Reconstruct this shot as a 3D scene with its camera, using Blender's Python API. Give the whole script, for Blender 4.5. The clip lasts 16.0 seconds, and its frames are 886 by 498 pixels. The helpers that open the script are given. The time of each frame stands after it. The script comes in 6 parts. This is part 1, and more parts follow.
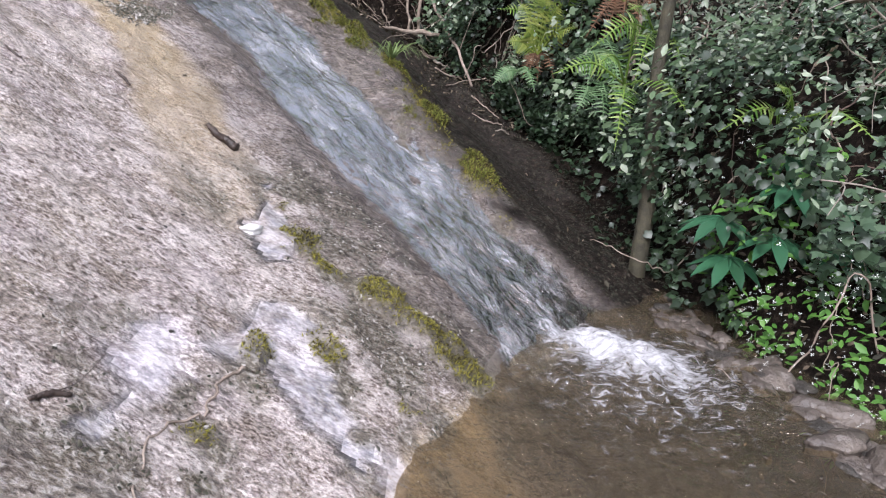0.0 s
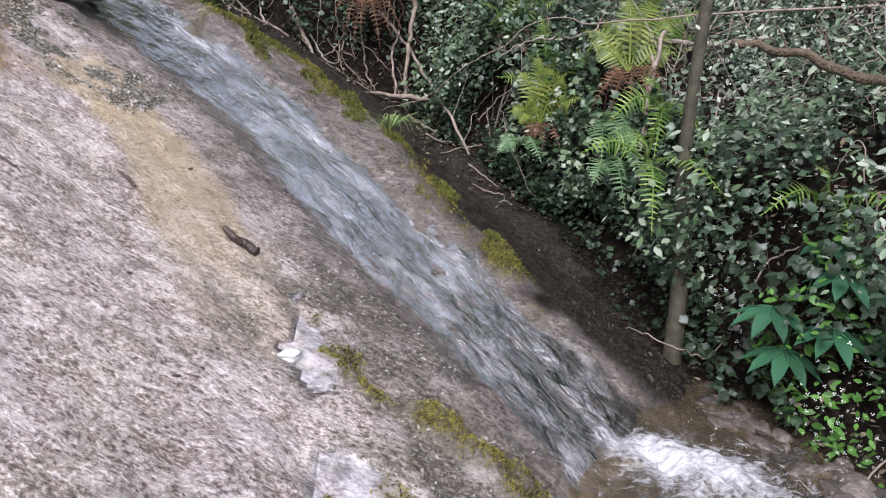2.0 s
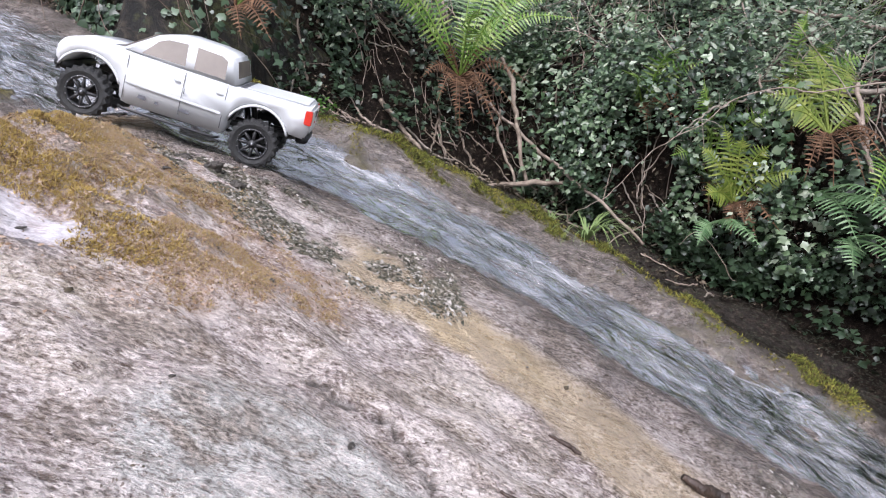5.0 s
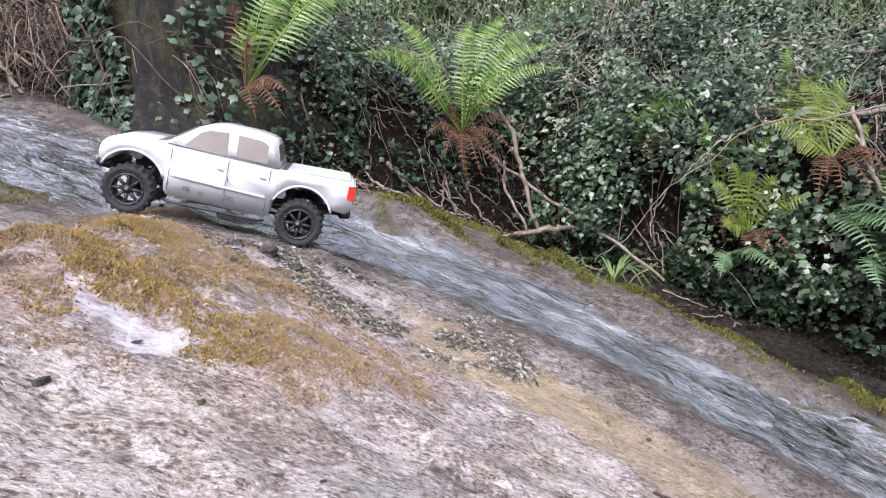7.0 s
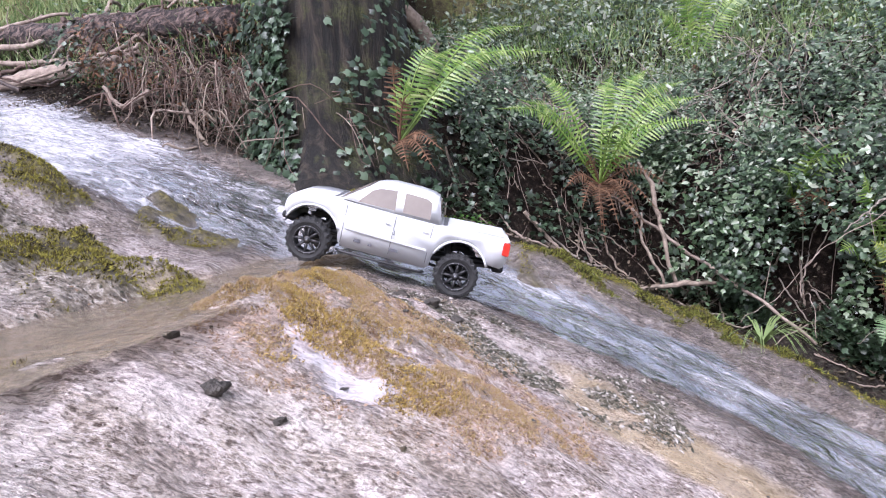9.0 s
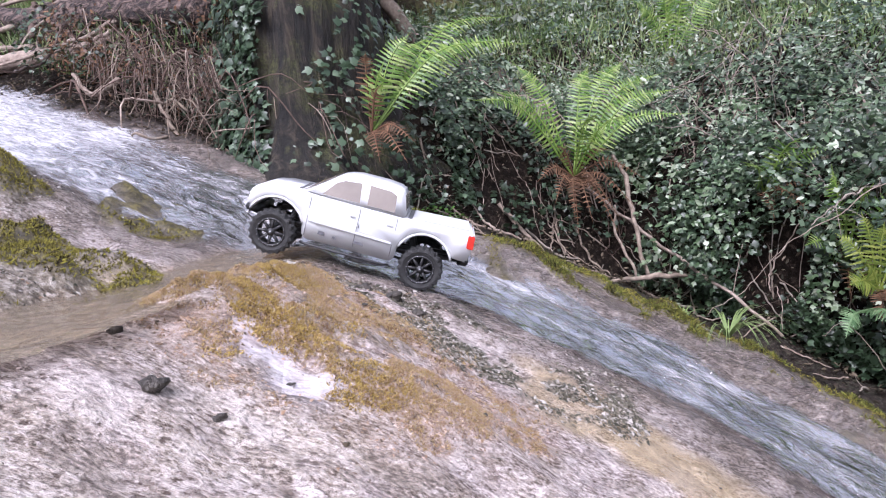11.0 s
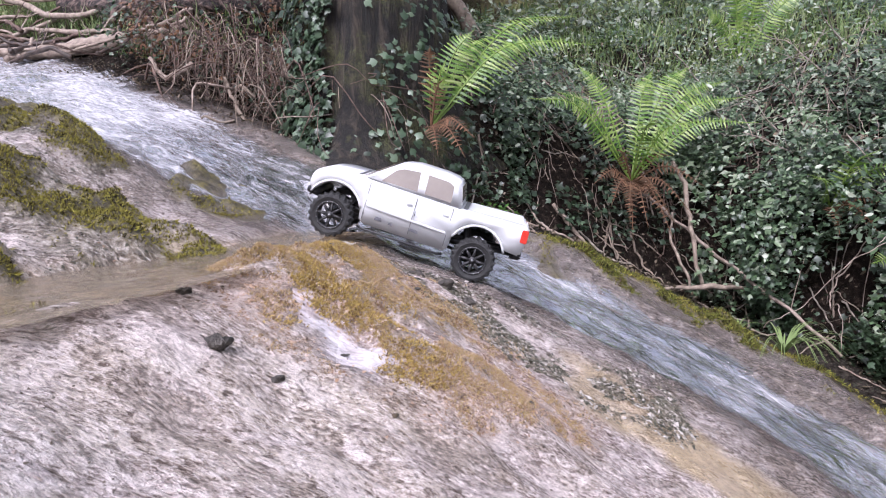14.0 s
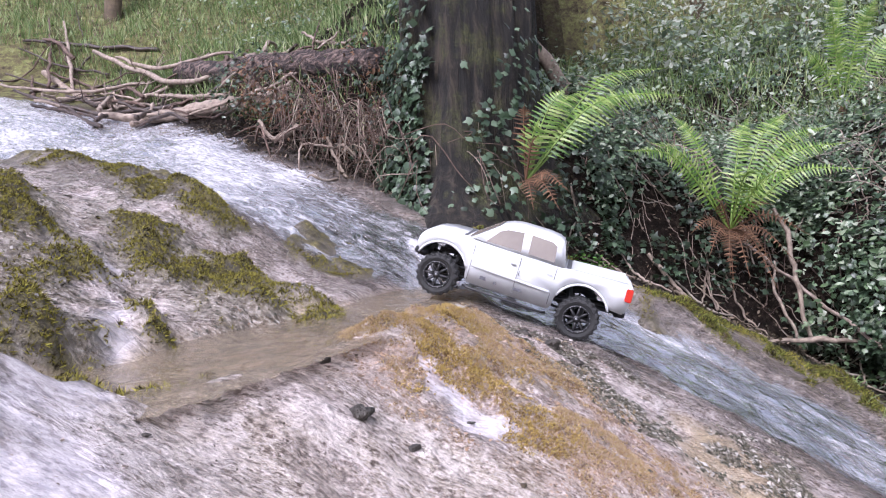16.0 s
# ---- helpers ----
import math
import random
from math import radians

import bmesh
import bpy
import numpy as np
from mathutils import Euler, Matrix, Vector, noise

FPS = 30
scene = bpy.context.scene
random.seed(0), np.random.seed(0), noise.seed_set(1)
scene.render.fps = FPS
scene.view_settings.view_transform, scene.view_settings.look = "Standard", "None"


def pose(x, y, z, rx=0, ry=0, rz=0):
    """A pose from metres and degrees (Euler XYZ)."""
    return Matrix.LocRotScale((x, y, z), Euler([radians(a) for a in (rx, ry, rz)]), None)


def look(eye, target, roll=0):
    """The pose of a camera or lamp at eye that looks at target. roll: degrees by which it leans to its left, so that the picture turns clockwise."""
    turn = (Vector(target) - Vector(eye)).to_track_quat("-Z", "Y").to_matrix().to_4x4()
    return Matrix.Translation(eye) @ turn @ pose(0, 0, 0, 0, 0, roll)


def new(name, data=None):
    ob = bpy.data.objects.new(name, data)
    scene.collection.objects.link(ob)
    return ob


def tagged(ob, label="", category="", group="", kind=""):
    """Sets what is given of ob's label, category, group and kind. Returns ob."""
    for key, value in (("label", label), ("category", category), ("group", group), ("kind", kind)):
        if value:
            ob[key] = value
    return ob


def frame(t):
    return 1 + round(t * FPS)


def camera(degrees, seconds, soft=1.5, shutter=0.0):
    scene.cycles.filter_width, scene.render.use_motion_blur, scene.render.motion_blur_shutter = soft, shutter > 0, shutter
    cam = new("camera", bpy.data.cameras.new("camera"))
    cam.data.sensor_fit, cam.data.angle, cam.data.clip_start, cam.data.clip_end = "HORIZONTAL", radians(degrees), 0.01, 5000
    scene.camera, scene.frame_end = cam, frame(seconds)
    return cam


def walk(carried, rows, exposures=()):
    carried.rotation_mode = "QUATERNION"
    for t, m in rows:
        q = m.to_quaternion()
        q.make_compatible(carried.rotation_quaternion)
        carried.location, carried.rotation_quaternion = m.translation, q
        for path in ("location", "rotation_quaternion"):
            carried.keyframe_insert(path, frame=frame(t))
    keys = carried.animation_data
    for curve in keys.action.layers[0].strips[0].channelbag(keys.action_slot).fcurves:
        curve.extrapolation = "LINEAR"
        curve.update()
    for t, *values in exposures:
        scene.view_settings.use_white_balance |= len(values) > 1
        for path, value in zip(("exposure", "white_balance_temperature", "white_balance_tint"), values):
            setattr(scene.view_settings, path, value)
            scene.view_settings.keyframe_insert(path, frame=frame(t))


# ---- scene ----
cam = camera(67.5, 16.0, soft=1.1)
METRES, EYE, TILT, LEAN, TURN = 2.4, 1.3, -19.0, -5.0, 0.0
ROWS = [
    (0.0, 0.0, 0.0, 0.0, 0.0, 0.0, -0.0),
    (0.5, 0.0031, 0.0221, 0.0231, 0.03, 1.41, 1.27),
    (1.0, -0.0264, 0.0375, 0.0333, 1.16, 2.5, 1.58),
    (1.5, -0.048, 0.0506, 0.0415, -0.6, 2.5, 2.78),
    (2.0, -0.0968, 0.0635, 0.073, -4.56, 3.08, 1.88),
    (2.5, -0.1955, 0.1394, 0.128, -1.54, 5.82, 2.72),
    (3.0, -0.2309, 0.2033, 0.1755, -3.16, 0.79, 0.83),
    (3.5, -0.2689, 0.2305, 0.2025, -3.94, -0.46, 3.18),
    (4.0, -0.3582, 0.2485, 0.2508, -7.43, 1.36, 5.26),
    (6.5, -0.5465, 0.3019, 0.3189, -15.17, 5.84, 17.95),
    (7.0, -0.5503, 0.2928, 0.3273, -12.87, 7.82, 17.62),
    (7.5, -0.5619, 0.2864, 0.333, -9.38, 8.7, 16.47),
    (8.0, -0.5742, 0.2777, 0.3405, -6.95, 10.85, 15.87),
    (8.5, -0.5873, 0.2669, 0.3475, -3.16, 13.74, 13.54),
    (11.0, -0.5661, 0.2629, 0.3454, -4.5, 12.55, 13.58),
    (11.5, -0.546, 0.2703, 0.3345, -7.39, 10.01, 14.99),
    (12.0, -0.5201, 0.2764, 0.3193, -11.1, 7.12, 15.55),
    (12.5, -0.5267, 0.2755, 0.3217, -10.14, 7.57, 14.83),
    (13.0, -0.5401, 0.2708, 0.3273, -7.26, 9.44, 13.6),
    (13.5, -0.5617, 0.2632, 0.334, -3.1, 11.87, 11.61),
    (14.0, -0.5731, 0.2583, 0.3347, -1.08, 13.33, 9.26),
    (14.5, -0.5777, 0.2534, 0.3366, 0.18, 14.25, 8.0),
    (15.0, -0.5846, 0.2483, 0.3401, 1.5, 15.61, 6.94),
    (15.5, -0.59, 0.2448, 0.341, 2.6, 16.18, 6.76),
    (16.0, -0.5954, 0.2316, 0.352, 5.7, 17.78, 7.67),
]
walk(cam, [(t, pose(0, 0, EYE, TILT, LEAN, TURN) @ pose(METRES * x, METRES * y, METRES * z, 90 + pitch, roll, yaw)) for t, x, y, z, yaw, pitch, roll in ROWS],
     exposures=[(0.0, 0.87, 5850, 17.0), (1.5, 0.82, 5850, 17.0), (3.0, 0.83, 5870, 17.0), (7.0, 0.91, 5810, 20.0), (8.5, 1.07, 5680, 24.0), (11.0, 1.02, 5700, 25.0), (12.5, 0.9, 5830, 24.0), (16.0, 0.97, 5720, 25.0)])

# ---- light: a bright overcast sky over a wooded stream ----
world = bpy.data.worlds.new("sky")
scene.world = world
world.use_nodes = True
wn = world.node_tree.nodes
sky = wn.new("ShaderNodeTexSky")
sky.sky_type = 'NISHITA'
sky.sun_disc = False
sky.sun_elevation, sky.sun_rotation = radians(49), radians(203)
sky.air_density, sky.dust_density = 1.0, 3.0
wn["Background"].inputs["Strength"].default_value = 0.15
haze = wn.new("ShaderNodeHueSaturation")
haze.inputs["Saturation"].default_value = 0.3
world.node_tree.links.new(sky.outputs[0], haze.inputs["Color"])
world.node_tree.links.new(haze.outputs[0], wn["Background"].inputs["Color"])
sun = new("sun", bpy.data.lights.new("sun", 'SUN'))
sun.data.energy, sun.data.angle, sun.data.color = 2.3, radians(32), (1.0, 0.96, 0.9)
sun.matrix_world = look((-2.2, -5.2, 6.6), (0, 0, 0))

# ---- numeric helpers ----


def lattice(ix, iy, seed):
    h = (ix.astype(np.int64) * 374761393 + iy.astype(np.int64) * 668265263 + seed * 974711) & 0x7FFFFFFF
    h = ((h ^ (h >> 13)) * 1274126177) & 0x7FFFFFFF
    return ((h ^ (h >> 16)) & 0xFFFF) / 65535.0 * 2 - 1


def vnoise(x, y, scale, seed=0, octaves=3):
    """Smooth value noise in the plane, about -1 to 1."""
    total, amp, f = 0.0, 1.0, 1.0 / scale
    for k in range(octaves):
        u, v = x * f + 17.3 * k, y * f - 9.1 * k
        iu, iv = np.floor(u), np.floor(v)
        a, b = u - iu, v - iv
        a, b = a * a * (3 - 2 * a), b * b * (3 - 2 * b)
        s = seed + 31 * k
        n = (lattice(iu, iv, s) * (1 - a) + lattice(iu + 1, iv, s) * a) * (1 - b) + (lattice(iu, iv + 1, s) * (1 - a) + lattice(iu + 1, iv + 1, s) * a) * b
        total = total + n * amp
        amp, f = amp * 0.5, f * 2.03
    return total / 1.6


def smooth(e0, e1, v):
    q = np.clip((v - e0) / (e1 - e0), 0, 1)
    return q * q * (3 - 2 * q)


def to_line(x, y, line):
    """Distance to a polyline, the parameter along it (0 to 1), and the signed side (positive to its left)."""
    best = np.full(np.shape(x), 1e9)
    par, side = np.zeros(np.shape(x)), np.zeros(np.shape(x))
    n = len(line) - 1
    for k in range(n):
        (ax, ay), (bx, by) = line[k], line[k + 1]
        dx, dy = bx - ax, by - ay
        q = np.clip(((x - ax) * dx + (y - ay) * dy) / (dx * dx + dy * dy), 0, 1)
        px, py = x - ax - q * dx, y - ay - q * dy
        d = np.hypot(px, py)
        near = d < best
        best = np.where(near, d, best)
        par = np.where(near, (k + q) / n, par)
        side = np.where(near, np.sign(dx * py - dy * px), side)
    return best, par, side


# ---- the lie of the land ----
POOL_Z, POND_Z = 0.55, 1.628
STREAM = [(-6.6, 6.1), (-4.25, 4.9), (-3.2, 4.0), (-2.55, 3.42), (-2.0, 3.05), (-1.55, 2.9), (-1.1, 2.75), (-0.71, 2.56), (-0.46, 2.37), (-0.21, 2.11), (0.05, 1.87), (0.26, 1.67), (0.42, 1.52)]
WIDTH = [0.8, 0.75, 0.64, 0.52, 0.4, 0.34, 0.28, 0.28, 0.27, 0.27, 0.27, 0.3, 0.32]
FOOT = [(5.0, -3.5), (1.05, 0.2), (0.84, 0.95), (0.82, 1.3), (0.8, 1.52), (0.76, 1.84), (0.69, 2.32), (0.52, 2.82), (0.18, 3.3), (-0.1, 3.72), (-0.65, 3.68), (-1.1, 3.55), (-1.6, 3.6), (-2.1, 3.95), (-2.75, 4.35), (-3.5, 5.1), (-4.6, 6.05), (-6.5, 6.9), (-14.0, 8.0)]
LIP = [(-1.5, 3.32), (-1.28, 3.32), (-1.0, 3.14), (-0.85, 3.06), (-0.54, 3.14), (-0.32, 2.98), (-0.18, 2.75), (-0.07, 2.48), (0.05, 2.3), (0.15, 2.2)]
GULLY = [(-0.1, 3.3), (0.03, 3.12), (0.13, 2.95), (0.26, 2.76), (0.42, 2.5), (0.58, 2.25)]
POND = [(-1.97, 1.58), (-1.87, 1.82), (-1.77, 2.08), (-1.68, 2.3), (-1.6, 2.52), (-1.56, 2.7)]
RIDGE = [(-0.3, 1.47), (-0.24, 1.41), (-0.06, 1.4), (0.05, 1.35), (0.14, 1.28)]
SAND = [(-1.03, 2.1), (-0.93, 2.05), (-0.83, 1.96), (-0.75, 1.88), (-0.66, 1.78), (-0.56, 1.65), (-0.47, 1.52)]
MOUND = [(-1.68, 1.96), (-1.62, 2.15), (-1.52, 2.16), (-1.44, 2.02), (-1.38, 1.93)]
MOSSES = [([(-2.2, 2.3), (-2.05, 2.3), (-1.93, 2.22), (-1.9, 2.14)], 0.14), ([(-2.15, 1.72), (-2.02, 1.64), (-1.96, 1.58)], 0.1), ([(-2.66, 3.05), (-2.42, 2.84), (-2.27, 2.66)], 0.14),
          ([(-2.62, 2.3), (-2.45, 2.14), (-2.24, 2.0)], 0.11), ([(-2.02, 2.84), (-1.92, 2.7)], 0.07), ([(-2.1, 1.94), (-2.03, 1.89)], 0.055), ([(-3.2, 3.4), (-2.85, 3.05)], 0.13)]
SPOTS = [(-0.29, 1.07, 0.045), (-0.18, 1.17, 0.035), (-0.31, 0.84, 0.05), (0.0, 1.12, 0.04), (-0.36, 1.6, 0.03)]
# thin water films: smooth, and coloured pale for the sky they reflect
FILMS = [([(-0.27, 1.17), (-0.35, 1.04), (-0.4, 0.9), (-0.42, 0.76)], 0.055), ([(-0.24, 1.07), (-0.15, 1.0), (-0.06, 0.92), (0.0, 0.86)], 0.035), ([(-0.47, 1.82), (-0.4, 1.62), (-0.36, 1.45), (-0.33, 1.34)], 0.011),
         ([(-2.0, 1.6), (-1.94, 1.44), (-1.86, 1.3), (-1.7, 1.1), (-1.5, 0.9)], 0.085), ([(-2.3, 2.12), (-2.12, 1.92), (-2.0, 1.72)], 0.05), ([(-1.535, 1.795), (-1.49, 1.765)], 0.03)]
CRACK = [(-1.3, 1.29), (-1.187, 1.345), (-1.16, 1.36), (-1.135, 1.398), (-1.1, 1.43), (-1.085, 1.47), (-1.07, 1.56), (-1.1, 1.64), (-1.19, 1.67)]
SLAB = (1.1687, -0.4565, 0.2345, 0.0192, 0.085, 0.0375, 0.0145, -0.0473, -0.0785, -0.0317)


def slab(x, y):
    """The smooth rock slope, with plain gradients past the stretch that it is known for."""
    cx, cy = np.clip(x, -3.5, 1.3), np.clip(y, 0.3, 4.8)
    u, v = cx + 0.8, cy - 2.0
    z = sum(c * f for c, f in zip(SLAB, (1, u, v, u * u, u * v, v * v, u ** 3, u * u * v, u * v * v, v ** 3)))
    z = z + np.where(x < -3.5, (-3.5 - x) * 0.2, (1.3 - np.maximum(x, 1.3)) * 0.03) + np.where(y > 4.8, (y - 4.8) * 0.2, (np.minimum(y, 0.3) - 0.3) * 0.06)
    for gx, gy, h, r in ((-1.47, 1.9, 0.055, 0.2), (-1.32, 2.27, 0.026, 0.13), (-1.56, 2.14, 0.024, 0.1), (-0.52, 1.65, -0.045, 0.3), (0.2, 3.25, 0.06, 0.12), (-0.84, 3.04, 0.035, 0.12), (-1.23, 2.43, 0.008, 0.09), (-1.22, 3.5, -0.12, 0.1)):
        z = z + h * np.exp(-((x - gx) ** 2 + (y - gy) ** 2) / (2 * r * r))
    d, _, _ = to_line(x, y, GULLY)
    z = z - 0.07 * np.exp(-(d / 0.15) ** 2)
    return z


def foot_point(x, y):
    """The nearest point of the bank's foot."""
    best = np.full(np.shape(x), 1e9)
    fx, fy = np.zeros(np.shape(x)), np.zeros(np.shape(x))
    for (ax, ay), (bx, by) in zip(FOOT[:-1], FOOT[1:]):
        dx, dy = bx - ax, by - ay
        q = np.clip(((x - ax) * dx + (y - ay) * dy) / (dx * dx + dy * dy), 0, 1)
        d = np.hypot(x - ax - q * dx, y - ay - q * dy)
        near = d < best
        best, fx, fy = np.where(near, d, best), np.where(near, ax + q * dx, fx), np.where(near, ay + q * dy, fy)
    return fx, fy


def masks(x, y):
    m = {}
    wob = vnoise(x, y, 0.09, 5, 3)
    d, par, sd = to_line(x, y, STREAM)
    w = np.interp(par, np.linspace(0, 1, len(WIDTH)), WIDTH)
    m["wet"] = smooth(1.9 + 0.5 * smooth(0.6, 0.9, par), 0.8, d / w + 0.35 * wob)
    m["wet"] = np.maximum(m["wet"], smooth(3.2, 2.0, d / w + 0.4 * wob) * (sd > 0) * smooth(0.25, 0.45, par))
    m["channel"] = smooth(1.05, 0.6, d / w + 0.1 * wob)
    dp, _, sp = to_line(x, y, POND)
    wide = smooth(2.2, 1.95, y)
    shore = np.where(sp > 0, 9, dp + 0.03 * vnoise(x, y, 0.16, 45, 3))
    dp = np.where(sp > 0, dp, dp * (1.5 - 0.35 * wide)) + 0.05 * vnoise(x, y, 0.16, 45, 3)
    m["pond"] = smooth(0.2, 0.1, dp)
    m["rim"] = smooth(0.37, 0.12, shore) * smooth(2.38, 2.16, y) * smooth(1.35, 1.6, y)
    m["flat"] = np.where(sp > 0, smooth(0.75, 0.05, dp), 0) * smooth(3.1, 2.7, y)
    df, _, side = to_line(x, y, FOOT)
    m["bank"] = np.where(side < 0, df, -df)
    dl, pl, sl = to_line(x, y, LIP)
    m["beyond"] = smooth(0.0, 0.06, np.where(sl > 0, dl, -dl))
    dl = np.abs(np.where(sl > 0, dl, -dl) + 0.05)
    moss = smooth(0.2, 0.05, dl + 0.13 * wob) * (1 - 0.78 * smooth(-0.05, 0.35, vnoise(x, y, 0.17, 21, 3)))
    dr, _, _ = to_line(x, y, RIDGE)
    moss = np.maximum(moss, 0.85 * smooth(0.06, 0.01, dr + 0.035 * wob))
    crusty = np.zeros(np.shape(x))
    for line, r in MOSSES:
        dm, _, _ = to_line(x, y, line)
        moss = np.maximum(moss, smooth(r * 1.3, r * 0.55, dm + 0.09 * wob + 0.05 * vnoise(x, y, 0.3, 53, 2)))
        crusty = np.maximum(crusty, smooth(r * 2.0, r * 1.0, dm + 0.1 * wob))
    for sx, sy, r in SPOTS:
        moss = np.maximum(moss, 0.7 * smooth(r, r * 0.3, np.hypot(x - sx, y - sy) + 0.03 * wob))
    dm, _, _ = to_line(x, y, MOUND)
    m["mound"] = smooth(0.2, 0.08, dm + 0.06 * wob)
    m["rust"] = smooth(0.34, 0.12, dm + 0.14 * wob) * (0.25 + 0.75 * smooth(-0.3, 0.2, vnoise(x, y, 0.07, 39, 4)))
    ragged = smooth(-0.3, 0.3, vnoise(x, y, 0.09, 23, 4) + 0.12)
    dg = np.hypot((x + 1.57) / 0.17, (y - 2.01) / 0.2) + 0.5 * wob + 0.4 * vnoise(x, y, 0.2, 54, 2)
    m["gold"] = smooth(1.15, 0.45, dg) * smooth(-0.4, 0.1, vnoise(x, y, 0.08, 37, 3))
    dg, _, _ = to_line(x, y, [(-1.44, 1.78), (-1.4, 1.8), (-1.37, 1.82)])
    m["gold"] = np.maximum(m["gold"], 0.7 * smooth(0.05, 0.01, dg + 0.05 * wob))
    m["moss"] = np.maximum(moss * ragged, 0.4 * smooth(0.15, 0.05, dm + 0.07 * wob) * smooth(-0.2, 0.3, vnoise(x, y, 0.09, 24, 3) + 0.1))
    m["lip"] = np.exp(-(dl / 0.09) ** 2)
    ds, ps, _ = to_line(x, y, SAND)
    m["sand"] = (0.8 + 0.2 * smooth(-0.3, 0.2, vnoise(x, y, 0.14, 28, 4))) * smooth(0.145, 0.085, ds + 0.05 * wob + 0.06 * vnoise(x, y, 0.3, 29, 2)) * (1 - 0.6 * smooth(0.6, 0.9, ps)) * (1 - m["channel"])
    dk, _, _ = to_line(x, y, [(-0.36, 0.78), (-0.12, 1.02), (0.06, 1.2), (-0.1, 1.45), (-0.3, 1.6)])
    m["lichen"] = smooth(0.38, 0.08, dk + 0.12 * wob) * smooth(-0.3, 0.3, vnoise(x, y, 0.07, 33, 3))
    dk, _, _ = to_line(x, y, [(-1.46, 2.3), (-1.36, 2.27), (-1.22, 2.2), (-1.1, 2.18), (-0.96, 2.16)])
    m["lichen"] = np.maximum(m["lichen"], 0.95 * smooth(0.18, 0.06, dk + 0.06 * wob) * smooth(-0.3, 0.2, vnoise(x, y, 0.05, 34, 3)))
    dk, _, _ = to_line(x, y, [(-2.7, 2.9), (-2.4, 2.4), (-2.1, 2.0), (-2.0, 1.75)])
    m["lichen"] = np.maximum(m["lichen"], 0.7 * smooth(0.35, 0.1, dk) * smooth(0.0, 0.35, vnoise(x, y, 0.06, 35, 4)))
    dk, _, _ = to_line(x, y, [(-2.0, 1.62), (-1.93, 1.42), (-1.82, 1.25), (-1.6, 1.1)])
    m["lichen"] = np.maximum(m["lichen"], 0.85 * crusty * smooth(-0.35, 0.15, vnoise(x, y, 0.08, 36, 4)))
    # sky reflected in the wet sheet, put in as lighter rock colour
    m["pale"] = 0.22 * smooth(0.3, 0.08, dk + 0.12 * wob)
    dk, _, _ = to_line(x, y, [(-1.535, 1.795), (-1.49, 1.765)])
    m["pale"] = np.maximum(m["pale"], 0.85 * smooth(0.032, 0.008, dk + 0.035 * wob))
    m["sand"] = np.maximum(m["sand"], m["pond"])
    m["wet"] = m["wet"] * (1 - 0.8 * m["pond"])
    sky_film = np.zeros(np.shape(x))
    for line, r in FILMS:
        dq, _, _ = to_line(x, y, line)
        sky_film = np.maximum(sky_film, smooth(r * 1.25, r * 0.5, dq + 0.08 * wob))
    m["sky_film"] = sky_film
    dc, _, sc = to_line(x, y, CRACK)
    m["crack"] = smooth(0.012, 0.003, dc + 0.005 * wob) * smooth(-1.36, -1.2, x)
    m["plate"] = smooth(-0.004, 0.01, np.where(sc > 0, dc, -dc) + 0.006 * wob) * smooth(0.18, 0.12, np.hypot(x + 1.22, y - 1.46) + 0.05 * wob)
    return m


